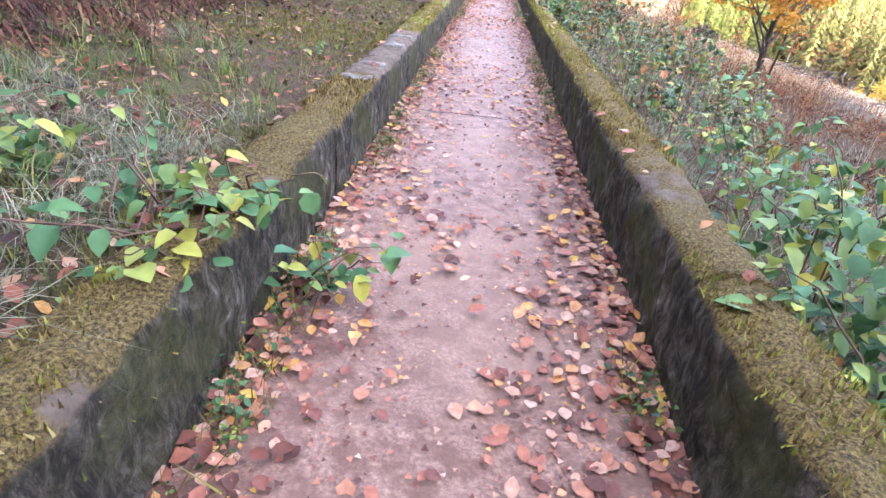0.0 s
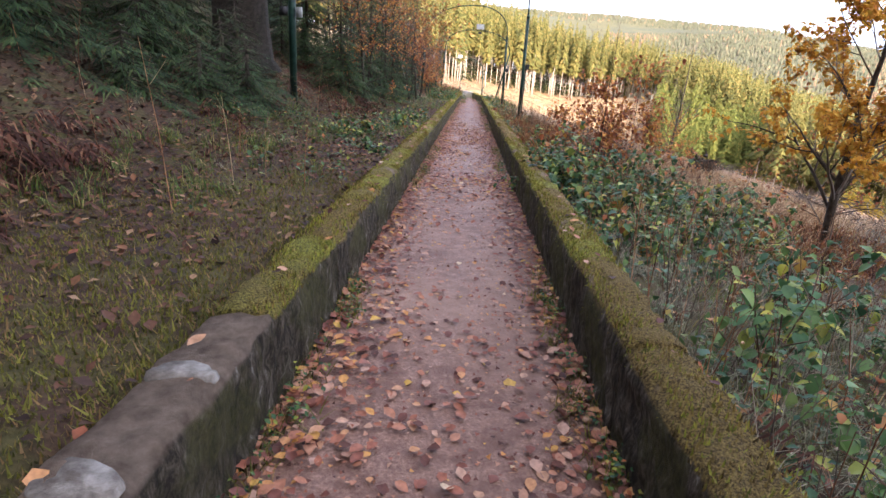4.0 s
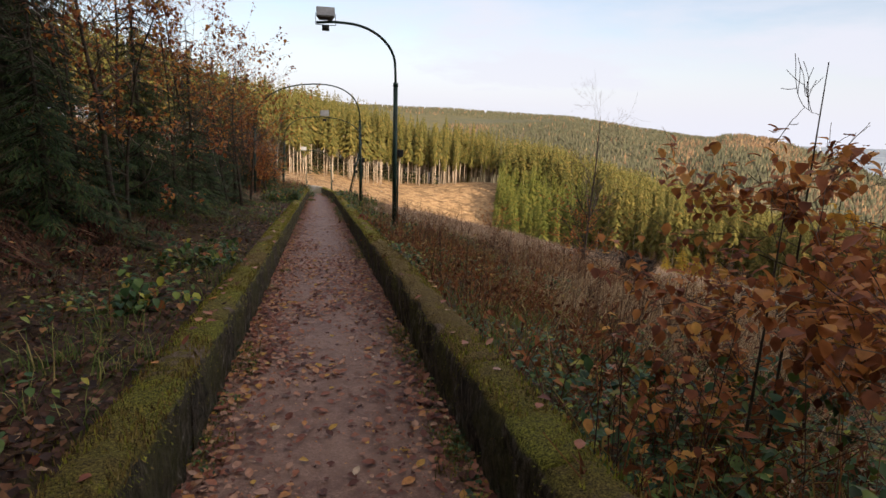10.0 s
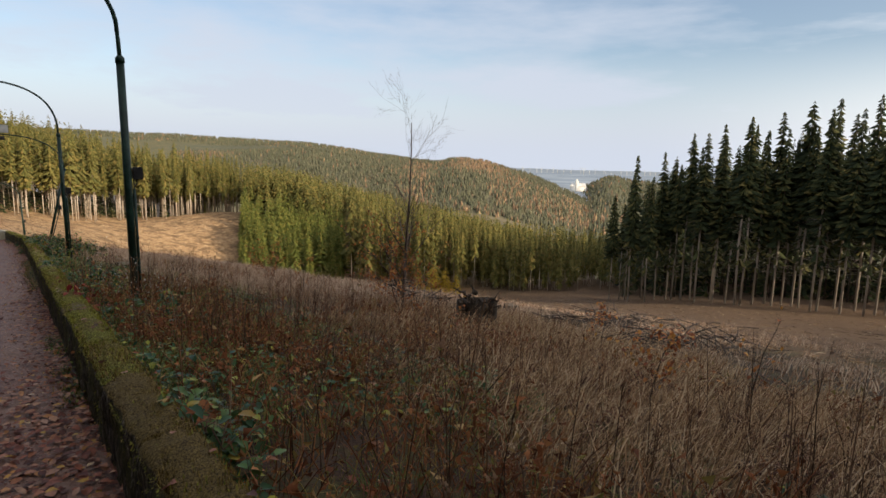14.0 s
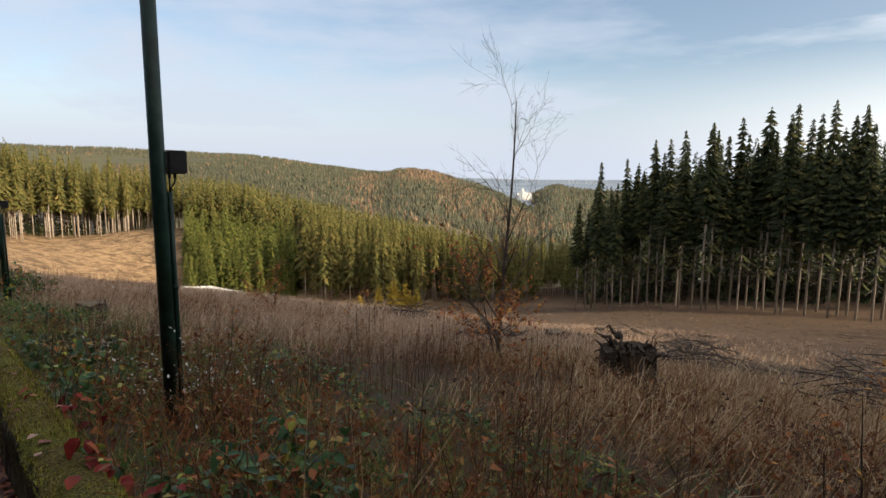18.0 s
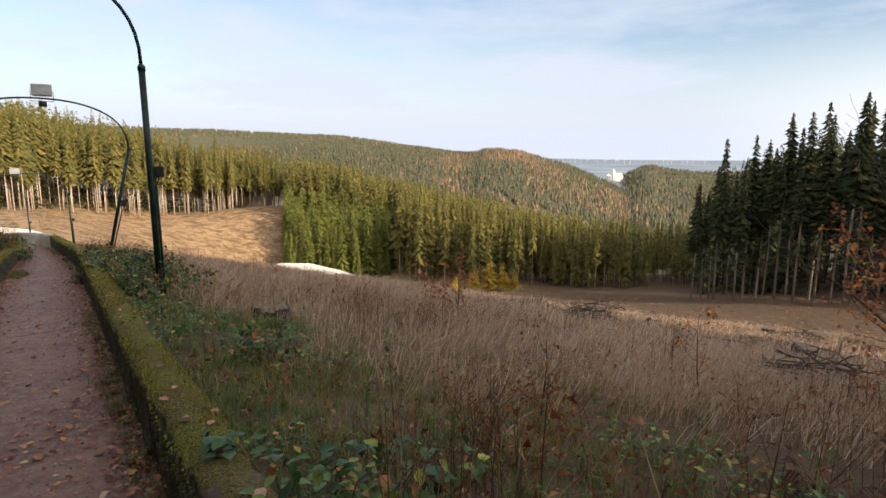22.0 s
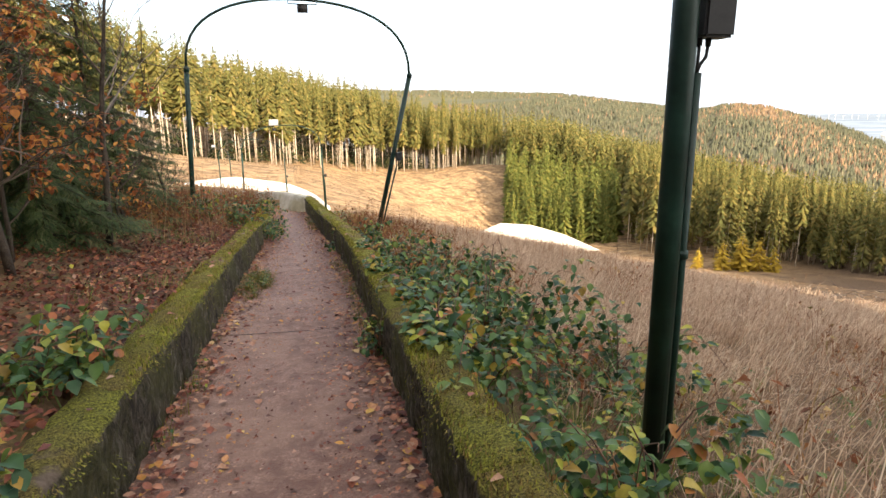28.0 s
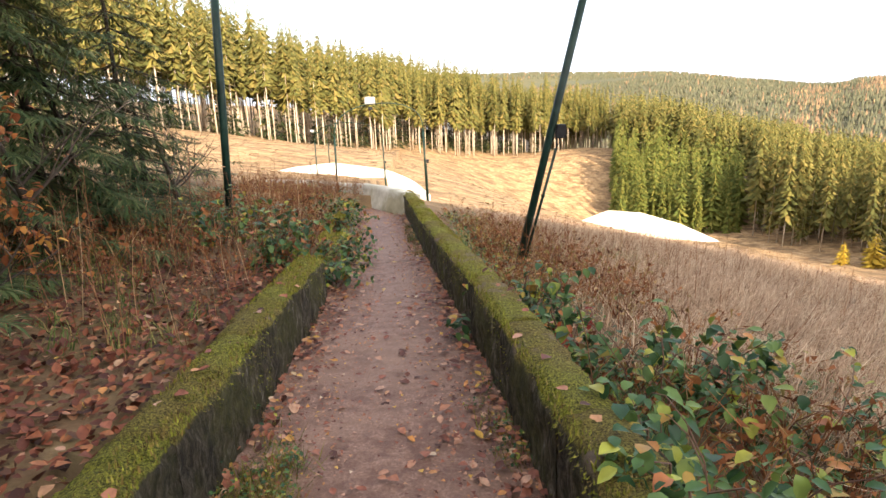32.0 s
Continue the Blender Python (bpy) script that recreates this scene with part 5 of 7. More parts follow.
x4, y4 = scatter(1100, 1.1, 3.6, 32.5, 39.5, lambda x, y: np.clip(0.5 + 1.2 * fnoise(x * 0.9, y * 0.8, 54, 2), 0, 1))
x, y = np.concatenate([x, x4]), np.concatenate([y, y4])
x4, y4 = scatter(1900, 1.05, 5, 14, 33, lambda x, y: np.clip(0.8 + 0.8 * fnoise(x * 0.7, y * 0.6, 55, 2), 0.1, 1) * np.exp(-(x - 1.05) / 2.6))
x, y = np.concatenate([x, x4]), np.concatenate([y, y4])
x4, y4 = scatter(500, 1.05, 4, -4, 22, lambda x, y: np.clip(0.3 + 0.5 * fnoise(x * 0.9, y * 0.9, 66, 2), 0, 1))
field("green_grass", kinds, np.concatenate([x, x2, x3, x4]), np.concatenate([y, y2, y3, y4]), GREEN_GRASS, "short green grass tufts along the walls", "grass", (0.5, 1.1))
kinds = [blades(46, r8, 0.36, 1.3, 0.006, 0.08, 3, 0.75) for _ in range(5)]
x, y = scatter(130, -3.2, -1.25, -1.5, 3.2)
x2, y2 = scatter(220, -8, -2.2, 0, 30, lambda x, y: np.clip(0.5 + fnoise(x * 0.7, y * 0.7, 67, 2), 0, 1))
x3, y3 = scatter(380, 1.2, 4.5, -1, 12)
field("grey_grass", kinds, np.concatenate([x, x2, x3]), np.concatenate([y, y2, y3]), GREY_GRASS, "drooping grey-green grass on the verge", "grass", (0.6, 1.2))
# mossy turf on the verge
kinds = [blades(30, r8, 0.04, 0.9, 0.008, 0.075, 1, 0.2) for _ in range(6)]
x, y = scatter(7000, -4.0, -1.04, -3, 26, lambda x, y: np.clip(0.75 + 0.9 * fnoise(x * 0.9, y * 0.7, 76, 2), 0.1, 1) * np.where(y < 14, 1.0, 0.35) * smoothstep(-4.0, -2.4, x))
x2, y2 = scatter(1200, 1.05, 2.6, -3, 50, lambda x, y: np.clip(0.5 + 0.9 * fnoise(x * 0.9, y * 0.7, 77, 2), 0.05, 1))
field("turf", kinds, np.concatenate([x, x2]), np.concatenate([y, y2]), TURF, "short mossy yellow-green turf along the verge", "grass", (0.7, 1.4), 0.01)
# dead bracken and rusty undergrowth
def fern(r, fronds, length):
    """A collapsed fern: drooping fronds with paired leaflets."""
    p = Pile()
    for k in range(fronds):
        a = r.uniform(0, 6.28)
        l = length * r.uniform(0.6, 1.15)
        t = np.linspace(0, 1, 9)
        rise = r.uniform(0.15, 0.6)
        out, z = l * (0.15 * t + 0.75 * t ** 1.3), l * (rise * np.sin(t * 2.6) - 0.42 * t ** 2.2) + 0.04
        ca, sa = np.cos(a), np.sin(a)
        mid = np.stack([ca * out, sa * out, z], -1)
        p.add(np.concatenate([mid - (sa * 0.004, -ca * 0.004, 0), mid + (sa * 0.004, -ca * 0.004, 0)]), [(i, i + 1, i + 10, i + 9) for i in range(8)])
        ts = np.linspace(0.14, 0.99, 10)
        for u in ts:
            c = np.array([np.interp(u, t, mid[:, q]) for q in range(3)])
            w = l * 0.25 * np.sin(0.45 + 2.55 * u) * r.uniform(0.7, 1.2)
            for sg in (-1, 1):
                tip = c + (-sa * sg * w + ca * w * 0.35, ca * sg * w + sa * w * 0.35, -w * r.uniform(0.35, 1.1))
                p.add([c - (ca * 0.012, sa * 0.012, 0), tip, c + (ca * 0.014, sa * 0.014, 0)], [(0, 1, 2)])
    return p.arrays()


kinds = [fern(r8, 6, 0.7) for _ in range(8)]
x, y = scatter(1500, -9, -2.0, -3, 38, lambda x, y: np.clip(0.45 + 1.3 * fnoise(x * 0.5, y * 0.5, 68, 2), 0.02, 1) * smoothstep(-2.0, -3.0, x) * np.where(y > 8, 0.5, 1.0))
x4, y4 = scatter(260, -7.0, -2.8, 2.5, 9)
x, y = np.concatenate([x, x4]), np.concatenate([y, y4])
x2, y2 = scatter(700, 1.4, 9, 3, 31, lambda x, y: np.clip(0.3 + 1.2 * fnoise(x * 0.6, y * 0.6, 69, 2), 0.02, 1))
field("bracken", kinds, np.concatenate([x, x2]), np.concatenate([y, y2]), BRACKEN, "collapsed red-brown dead bracken", "bracken", (0.5, 1.05))
# dry stalks and heath
kinds = [stalk(r8, r8.uniform(0.6, 1.1), 4) for _ in range(14)]
x, y = scatter(5200, 1.15, 10, 2, 62, lambda x, y: np.clip(0.45 + 2.0 * fnoise(x * 0.55, y * 0.4, 70, 3), 0.0, 1) * (0.25 + 0.75 * np.exp(-np.maximum(0, x - 3.0) / 2.5)) * (1 - 0.8 * smoothstep(30, 34, y) * smoothstep(48, 44, y)))
x2, y2 = scatter(1500, -4.5, -1.1, 47.5, 64, lambda x, y: np.clip(0.6 + 0.6 * fnoise(x, y, 71, 2), 0, 1))
x3, y3 = scatter(500, -5, -1.3, 2, 36, lambda x, y: np.clip(0.1 + 0.6 * fnoise(x, y, 72, 2), 0, 1))
field("dry_stalks", kinds, np.concatenate([x, x2, x3]), np.concatenate([y, y2, y3]), STALKS, "brown withered stalks of willowherb and heath", "undergrowth", (0.5, 1.15))
x, y = scatter(1100, 9, 34, 6, 80, lambda x, y: np.clip(0.3 + 0.8 * fnoise(x * 0.25, y * 0.25, 73, 2), 0.02, 1))
field("far_stalks", kinds, x, y, STALKS, "scattered withered stalks down the slope", "undergrowth", (0.6, 1.3))
GREY_STALKS = island_mat("grey_dry_stalks", [(0.0, (0.06, 0.045, 0.035)), (0.5, (0.17, 0.135, 0.10)), (0.85, (0.30, 0.24, 0.18)), (1.0, (0.46, 0.38, 0.28))], 0.85, 0.0, 8)
x, y = scatter(3000, 1.2, 6.0, 0, 14, lambda x, y: np.clip(0.5 + 0.8 * fnoise(x * 0.6, y * 0.5, 79, 2), 0.05, 1))
field("grey_stalks", kinds, x, y, GREY_STALKS, "grey tangle of dry stems beside the wall", "undergrowth", (0.4, 0.9), 0.03, 0.5)
DARK_STALKS = island_mat("dark_dry_stalks", [(0.0, (0.04, 0.022, 0.014)), (0.6, (0.11, 0.06, 0.034)), (0.9, (0.20, 0.115, 0.065)), (1.0, (0.34, 0.24, 0.16))], 0.85, 0.0, 8)
cx_, cy_ = scatter(150, 1.5, 11, 13, 40, lambda x, y: np.clip(1.2 - 0.11 * x, 0.1, 1) * np.where(y > 33, 0.3, 1))
of = rng.normal(0, 0.26, (len(cx_), 20, 2))
field("willowherb", kinds, (cx_[:, None] + of[..., 0]).ravel().clip(1.15), (cy_[:, None] + of[..., 1]).ravel(), DARK_STALKS, "dark clumps of tall withered willowherb", "undergrowth", (0.6, 1.2))
# low brown tangle under the stalks
def tangle(r, tall, wide, n):
    p = Pile()
    for _ in range(n):
        a, l = r.uniform(0, 6.28), tall * r.uniform(0.5, 1.1)
        o = r.normal(0, wide * 0.4, 2)
        e = np.array([o[0] + np.cos(a) * l * 0.55, o[1] + np.sin(a) * l * 0.55, l * r.uniform(0.45, 1)])
        m = (np.array([o[0], o[1], 0]) + e) / 2 + (*r.normal(0, 0.03, 2), l * 0.12)
        p.tube([(o[0], o[1], -0.03), m, e], [0.004, 0.003, 0.0012], 3)
        for _ in range(3):
            c = m + (e - m) * r.uniform(0, 1) + r.normal(0, 0.03, 3)
            w = r.uniform(0.01, 0.024)
            p.add([c, c + r.normal(0, w, 3), c + r.normal(0, w, 3), c + r.normal(0, w * 1.3, 3)], [(0, 1, 2), (0, 2, 3)])
    return p.arrays()


kinds = [tangle(r8, 0.5, 0.32, 10) for _ in range(8)]
HEATH = island_mat("red_brown_brush", [(0.0, (0.09, 0.032, 0.016)), (0.4, (0.24, 0.085, 0.034)), (0.75, (0.36, 0.145, 0.055)), (0.9, (0.22, 0.20, 0.05)), (1.0, (0.50, 0.32, 0.15))], 0.85, 0.2, 8)
x, y = scatter(1300, 1.3, 9.5, 3, 35, lambda x, y: np.clip(0.65 + 0.9 * fnoise(x * 0.5, y * 0.5, 58, 2), 0.08, 1) * (1 - 0.5 * smoothstep(5, 9, x)) * (0.35 + 0.65 * smoothstep(8, 14, y)))
x2, y2 = scatter(260, 1.2, 3.5, 46, 60)
x5, y5 = scatter(420, 2.0, 10, 34, 50, lambda x, y: np.clip(0.1 + 1.0 * fnoise(x * 0.5, y * 0.5, 57, 2), 0, 1))
x2, y2 = np.concatenate([x2, x5]), np.concatenate([y2, y5])
x3, y3 = scatter(260, -4.2, -1.1, 49.5, 62)
x4, y4 = scatter(300, 1.15, 3.4, 13, 29.6)
field("brown_brush", kinds, np.concatenate([x, x2, x3, x4]), np.concatenate([y, y2, y3, y4]), HEATH, "low tangle of red-brown withered brush", "undergrowth", (0.6, 1.4))
FLUFF = island_mat("white_seed_fluff", [(0.0, (0.36, 0.33, 0.29)), (1.0, (0.62, 0.60, 0.56))], 0.9, 0.3, 20)
pts = np.stack([r8.normal(2.15, 0.42, 230), r8.normal(28.35, 0.45, 230), np.zeros(230)], -1)
pts[:, 2] = ground(pts[:, 0], pts[:, 1]) + 0.25 + np.abs(r8.normal(0.25, 0.22, 230))
v, f, m = leaves_at(pts, 0.032, 1.2, CURLED, r8)
put("seed_fluff", to_mesh("seed_fluff", v, f, FLUFF, m), label="white fluffy seed heads among stalks by the lamp post", category="seed heads", kind="stuff")
# low green herbs
herb = []
for _ in range(8):
    pts = np.stack([r8.normal(0, 0.09, 16), r8.normal(0, 0.09, 16), r8.uniform(0.02, 0.22, 16)], -1)
    herb.append(leaves_at(pts, 0.055, 0.8, LEAF, r8))
x, y = scatter(4200, 1.08, 5.0, -4, 60, lambda x, y: np.clip(0.4 + 0.8 * fnoise(x * 0.8, y * 0.5, 74, 2), 0.02, 1) * np.exp(-(x - 1.08) / 1.6))
x2, y2 = scatter(1500, 1.1, 4.6, 13, 33, lambda x, y: np.clip(0.2 + 1.8 * fnoise(x * 0.6, y * 0.6, 53, 2), 0, 1))
x, y = np.concatenate([x, x2]), np.concatenate([y, y2])
x2, y2 = scatter(900, -4.5, -1.05, 3, 55, lambda x, y: np.clip(0.12 + 0.7 * fnoise(x * 0.8, y * 0.5, 75, 2), 0.02, 1))
field("herbs", herb, np.concatenate([x, x2]), np.concatenate([y, y2]), BRAMBLE, "low green nettles and bramble shoots by the walls", "herbs", (0.6, 1.4), 0.0)


# weeds at the foot of the walls
n = 420
y = np.concatenate([rng.uniform(18, 58, n), rng.uniform(-2, 18, 520), rng.normal(46.5, 0.4, 60)])
sgn = np.concatenate([np.where(rng.uniform(0, 1, n) < 0.82, 1, -1), np.where(rng.uniform(0, 1, 520) < 0.5, 1, -1), -np.ones(60)])
inset = np.concatenate([np.abs(rng.normal(0, 0.05, n + 520)), rng.uniform(0.05, 0.35, 60)])
x = centre(y) + sgn * (half_width(y) - 0.01 - inset)
keep = (fnoise(x * 2, y * 0.8, 78, 3) > -0.1) | (np.abs(y - 46.5) < 0.9)
x, y = x[keep], y[keep]
pos = np.stack([x, y, -SLOPE * y - 0.01], -1)
half_ = len(x) // 2
v, f, m = merge([spread(herb[0], pos[:half_], rng.uniform(0, 6.28, half_), rng.uniform(0.3, 0.65, half_)), spread(herb[3], pos[half_:], rng.uniform(0, 6.28, len(x) - half_), rng.uniform(0.25, 0.6, len(x) - half_))])
put("wall_foot_weeds", to_mesh("wall_foot_weeds", v, f, BRAMBLE, m), label="small green weeds growing at the foot of the walls", category="weeds", kind="stuff")
tuft_ = blades(30, r8, 0.10, 0.9, 0.006, 0.05, 1, 0.2)
v, f, m = spread(tuft_, pos, rng.uniform(0, 6.28, len(x)), rng.uniform(0.5, 1.3, len(x)))
put("wall_foot_grass", to_mesh("wall_foot_grass", v, f, TURF, m), label="short grass tufts at the foot of the walls", category="grass", kind="stuff")


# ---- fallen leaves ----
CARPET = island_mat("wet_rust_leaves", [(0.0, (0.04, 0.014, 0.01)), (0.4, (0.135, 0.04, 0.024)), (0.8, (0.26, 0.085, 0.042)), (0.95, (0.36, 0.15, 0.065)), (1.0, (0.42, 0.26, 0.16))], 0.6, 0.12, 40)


def leaf_litter(name, x, y, z, size, label, tilt=0.35, material=None):
    n = len(x)
    pos = np.stack([x, y, z], -1)
    groups = []
    for k, shape in enumerate((FALLEN_LEAF, WIDE_LEAF, FALLEN_CURLED)):
        s = np.arange(n) % 3 == k
        groups.append(spread(shape, pos[s], rng.uniform(0, 6.28, s.sum()), np.broadcast_to(size, (n,))[s] * rng.uniform(0.6, 1.35, s.sum()), rng.normal(0, tilt, s.sum()) - 0.06))
    v, f, m = merge(groups)
    return put(name, to_mesh(name, v, f, material or FALLEN, m), label=label, category="leaves", kind="stuff")


n = 90000
w = rng.uniform(-1, 1, n)
y = rng.uniform(-3, 60, n)
edge = np.abs(w) ** 4
thick = np.interp(y, [-3, 3, 6, 11, 15, 22, 28, 36, 62], [0.9, 0.6, 0.4, 0.5, 1.3, 1.1, 0.3, 0.12, 0.08])
keep = rng.uniform(0, 1, n) < np.clip(thick * (0.05 + 0.26 * (fnoise(w * 2, y * 0.9, 80, 3) > 0.15)) + edge * np.interp(y, [0, 22, 30, 40, 62], [0.95, 0.9, 0.65, 0.6, 0.4]), 0, 1)
w, y = w[keep], y[keep]
x = centre(y) + w * (half_width(y) + 0.02)
leaf_litter("path_leaves", x, y, -SLOPE * y - 0.014 + 0.04 * np.abs(w) ** 4 + rng.uniform(0.003, 0.025, len(x)), 0.05 + 0.02 * rng.uniform(0, 1, len(x)) ** 2, "red-brown and orange fallen leaves strewn over the path", 0.2)
n = 42000
w, y = rng.uniform(-1, 1, n), rng.uniform(-3, 60, n)
w = np.sign(w) * np.abs(w) ** 0.6
x = centre(y) + w * half_width(y)
crumb = (np.array([(-0.5, -0.2, 0), (0.5, -0.3, 0.1), (0.1, 0.6, 0.25)], float), [np.array([(0, 1, 2)])], np.zeros(1, int))
v, f, m = spread(crumb, np.stack([x, y, -SLOPE * y - 0.012 + 0.03 * np.abs(w) ** 4 + 0.004], -1), rng.uniform(0, 6.28, n), rng.uniform(0.010, 0.028, n), rng.normal(0, 0.3, n))
put("leaf_crumbs", to_mesh("leaf_crumbs", v, f, FALLEN, m), label="trodden crumbs of leaves and twigs on the path", category="leaves", kind="stuff")
x, y = scatter(60000, -8, -1.02, -3, 56, lambda x, y: np.clip(0.45 + 0.8 * fnoise(x * 0.5, y * 0.35, 82, 3) + 0.5 * np.exp(-((y - 44.5) / 3.5) ** 2) * (x < -1.1) + 0.1 * (y < 12), 0.05, 1) * np.exp((x + 1.0) / 6))
x2, y2 = scatter(9000, 1.05, 7, -3, 45, lambda x, y: np.clip(0.35 + 0.8 * fnoise(x * 0.5, y * 0.35, 83, 3), 0.02, 1) * np.exp(-(x - 1) / 3))
x, y = np.concatenate([x, x2]), np.concatenate([y, y2])
# wet litter with the bank's deep shade put into its dark colour
WET_SHADED = island_mat("wet_shaded_litter", [(0.0, (0.022, 0.011, 0.008)), (0.45, (0.06, 0.026, 0.015)), (0.8, (0.115, 0.047, 0.024)), (0.95, (0.22, 0.10, 0.045)), (1.0, (0.30, 0.19, 0.11))], 0.6, 0.1, 40)
# the shaded uphill stretch takes mostly this darkened litter
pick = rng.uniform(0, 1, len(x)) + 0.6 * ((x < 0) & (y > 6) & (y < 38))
for sel, mat in ((pick < 0.4, FALLEN), ((pick >= 0.4) & (pick < 0.7), CARPET), (pick >= 0.7, WET_SHADED)):
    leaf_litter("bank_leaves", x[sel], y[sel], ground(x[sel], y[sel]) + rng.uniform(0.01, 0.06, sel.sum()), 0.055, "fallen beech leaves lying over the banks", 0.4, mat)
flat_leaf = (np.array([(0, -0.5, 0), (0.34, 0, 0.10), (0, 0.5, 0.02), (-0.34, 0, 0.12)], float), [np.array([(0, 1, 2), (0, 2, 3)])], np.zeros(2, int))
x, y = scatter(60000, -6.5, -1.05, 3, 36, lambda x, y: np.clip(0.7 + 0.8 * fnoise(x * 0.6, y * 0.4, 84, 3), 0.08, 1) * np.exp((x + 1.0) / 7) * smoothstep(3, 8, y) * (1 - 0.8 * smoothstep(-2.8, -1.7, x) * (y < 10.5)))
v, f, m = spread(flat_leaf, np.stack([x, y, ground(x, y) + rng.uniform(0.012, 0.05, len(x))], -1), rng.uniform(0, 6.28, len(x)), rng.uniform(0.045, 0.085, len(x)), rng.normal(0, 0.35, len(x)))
put("leaf_mat", to_mesh("leaf_mat", v, f, WET_SHADED, m), label="thick mat of wet brown leaves on the bank, coloured darker for shade", category="leaves", kind="stuff")
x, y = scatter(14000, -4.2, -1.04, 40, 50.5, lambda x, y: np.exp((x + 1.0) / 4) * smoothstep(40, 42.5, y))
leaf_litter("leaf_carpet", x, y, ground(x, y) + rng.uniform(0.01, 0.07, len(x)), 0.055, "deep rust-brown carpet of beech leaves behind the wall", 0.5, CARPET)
n = 330
y = rng.uniform(-3, 50, n)
sgn = np.where(rng.uniform(0, 1, n) < 0.5, -1, 1)
x = centre(y) + sgn * (half_width(y) + rng.uniform(0.03, 0.26, n))
leaf_litter("wall_leaves", x, y, -SLOPE * y + 0.50, 0.065, "single fallen leaves lying on the mossy wall tops", 0.3)


# ---- moss standing up from the wall tops ----
MOSS = island_mat("moss_tips", [(0.0, (0.09, 0.10, 0.014)), (0.4, (0.24, 0.24, 0.032)), (0.75, (0.38, 0.36, 0.05)), (0.9, (0.30, 0.20, 0.06)), (1.0, (0.42, 0.31, 0.12))], 0.85, 0.3, 20)
MOSS_BROWN = island_mat("brown_moss_tips", [(0.0, (0.07, 0.045, 0.014)), (0.5, (0.19, 0.125, 0.035)), (0.85, (0.29, 0.20, 0.055)), (1.0, (0.36, 0.27, 0.10))], 0.85, 0.3, 20)
n = 120000
y = rng.uniform(-3, 57, n)
sgn = np.where(rng.uniform(0, 1, n) < 0.5, -1, 1)
in_ = np.abs(rng.uniform(0, 0.285, n))
x = centre(y) + sgn * (half_width(y) + in_)
keep = (fnoise(x * 5 + sgn * 9, y * 1.3, 90, 3) > -0.25) & ~((sgn < 0) & (y > 4.15) & (y < 6.75))
x, y, in_ = x[keep], y[keep], in_[keep]
z = -SLOPE * y + 0.474 - 0.9 * np.maximum(0, 0.03 - in_) - 0.5 * np.maximum(0, in_ - 0.25) + 0.006
tuft = (np.array([(-0.22, 0, -0.4), (0.22, 0, -0.4), (0, 0.25, 1.0)], float), [np.array([(0, 1, 2)])], np.zeros(1, int))
v, f, m = spread(tuft, np.stack([x, y, z], -1), rng.uniform(0, 6.28, len(x)), rng.uniform(0.012, 0.026, len(x)), rng.uniform(-0.6, 0.6, len(x)))
brown = (rng.uniform(0, 1, len(y)) < np.clip(np.interp(y, [0, 5, 8, 12, 20, 26], [0.85, 0.8, 0.25, 0.4, 0.5, 0.08]) + 0.4 * fnoise(x, y * 0.9, 91, 2), 0.04, 0.95))
for sel, mat, label in ((brown, MOSS_BROWN, "brownish golden moss on the wall tops"), (~brown, MOSS, "thick yellow-green moss growing on the wall tops")):
    put("moss", to_mesh("moss", v.reshape(-1, 3, 3)[sel], [np.arange(3 * sel.sum()).reshape(-1, 3)], mat), label=label, category="moss", kind="stuff")


n = 34000
y = rng.uniform(-3, 57, n)
sgn = np.where(rng.uniform(0, 1, n) < 0.5, -1, 1)
down = 0.02 + 0.4 * rng.uniform(0, 1, n) ** 2.2
keep = (fnoise(y * 2.2 + sgn * 7, down * 9, 92, 3) > 0.45 * smoothstep(0.02, 0.3, down) - 0.25) & ~((sgn < 0) & (y > 4.15) & (y < 6.75)) & (rng.uniform(0, 1, n) < np.interp(y, [0, 7, 11, 20, 26, 57], [0.05, 0.08, 0.5, 0.75, 1, 1]))
y, sgn, down = y[keep], sgn[keep], down[keep]
x = centre(y) + sgn * (half_width(y) - 0.004)
v, f, m = spread(tuft, np.stack([x, y, -SLOPE * y + 0.46 - down], -1), np.where(sgn > 0, 1.57, -1.57) + rng.normal(0, 0.6, len(y)), rng.uniform(0.008, 0.018, len(y)), rng.uniform(0.9, 1.7, len(y)))
put("face_moss", to_mesh("face_moss", v, f, MOSS, m), label="moss creeping down the inner faces of the walls", category="moss", kind="stuff")


x, y = scatter(60000, -3.6, -1.04, 3, 15, lambda x, y: np.clip(0.3 + 1.5 * fnoise(x * 0.8, y * 0.6, 93, 3), 0, 1) * smoothstep(-3.6, -2.2, x) * smoothstep(3, 6, y))
v, f, m = spread(tuft, np.stack([x, y, ground(x, y) + 0.012], -1), rng.uniform(0, 6.28, len(x)), rng.uniform(0.012, 0.026, len(x)), rng.uniform(-0.9, 0.9, len(x)))
put("verge_moss", to_mesh("verge_moss", v, f, TURF, m), label="yellow-green moss cushions spreading over the verge", category="moss", kind="stuff")


# ---- brambles: each bush a thing ----
def over_wall(p, x, y, z):
    """Shoots of a bush behind a wall lie over its top and never reach through it into the path."""
    if abs(x) < 1.0 or y > 47:
        return p
    inner = np.maximum(p[:, 0] * np.sign(x) + abs(x), 0.80 + 0.14 * np.abs(np.sin(p[:, 1] * 9)))
    top = -SLOPE * (p[:, 1] + y) + 0.5 - z
    p[:, 0] = (inner - abs(x)) * np.sign(x)
    p[:, 2] = np.where(inner < 1.06, np.maximum(p[:, 2], top + 0.03 * np.abs(np.sin(p[:, 1] * 31))), p[:, 2])
    return p


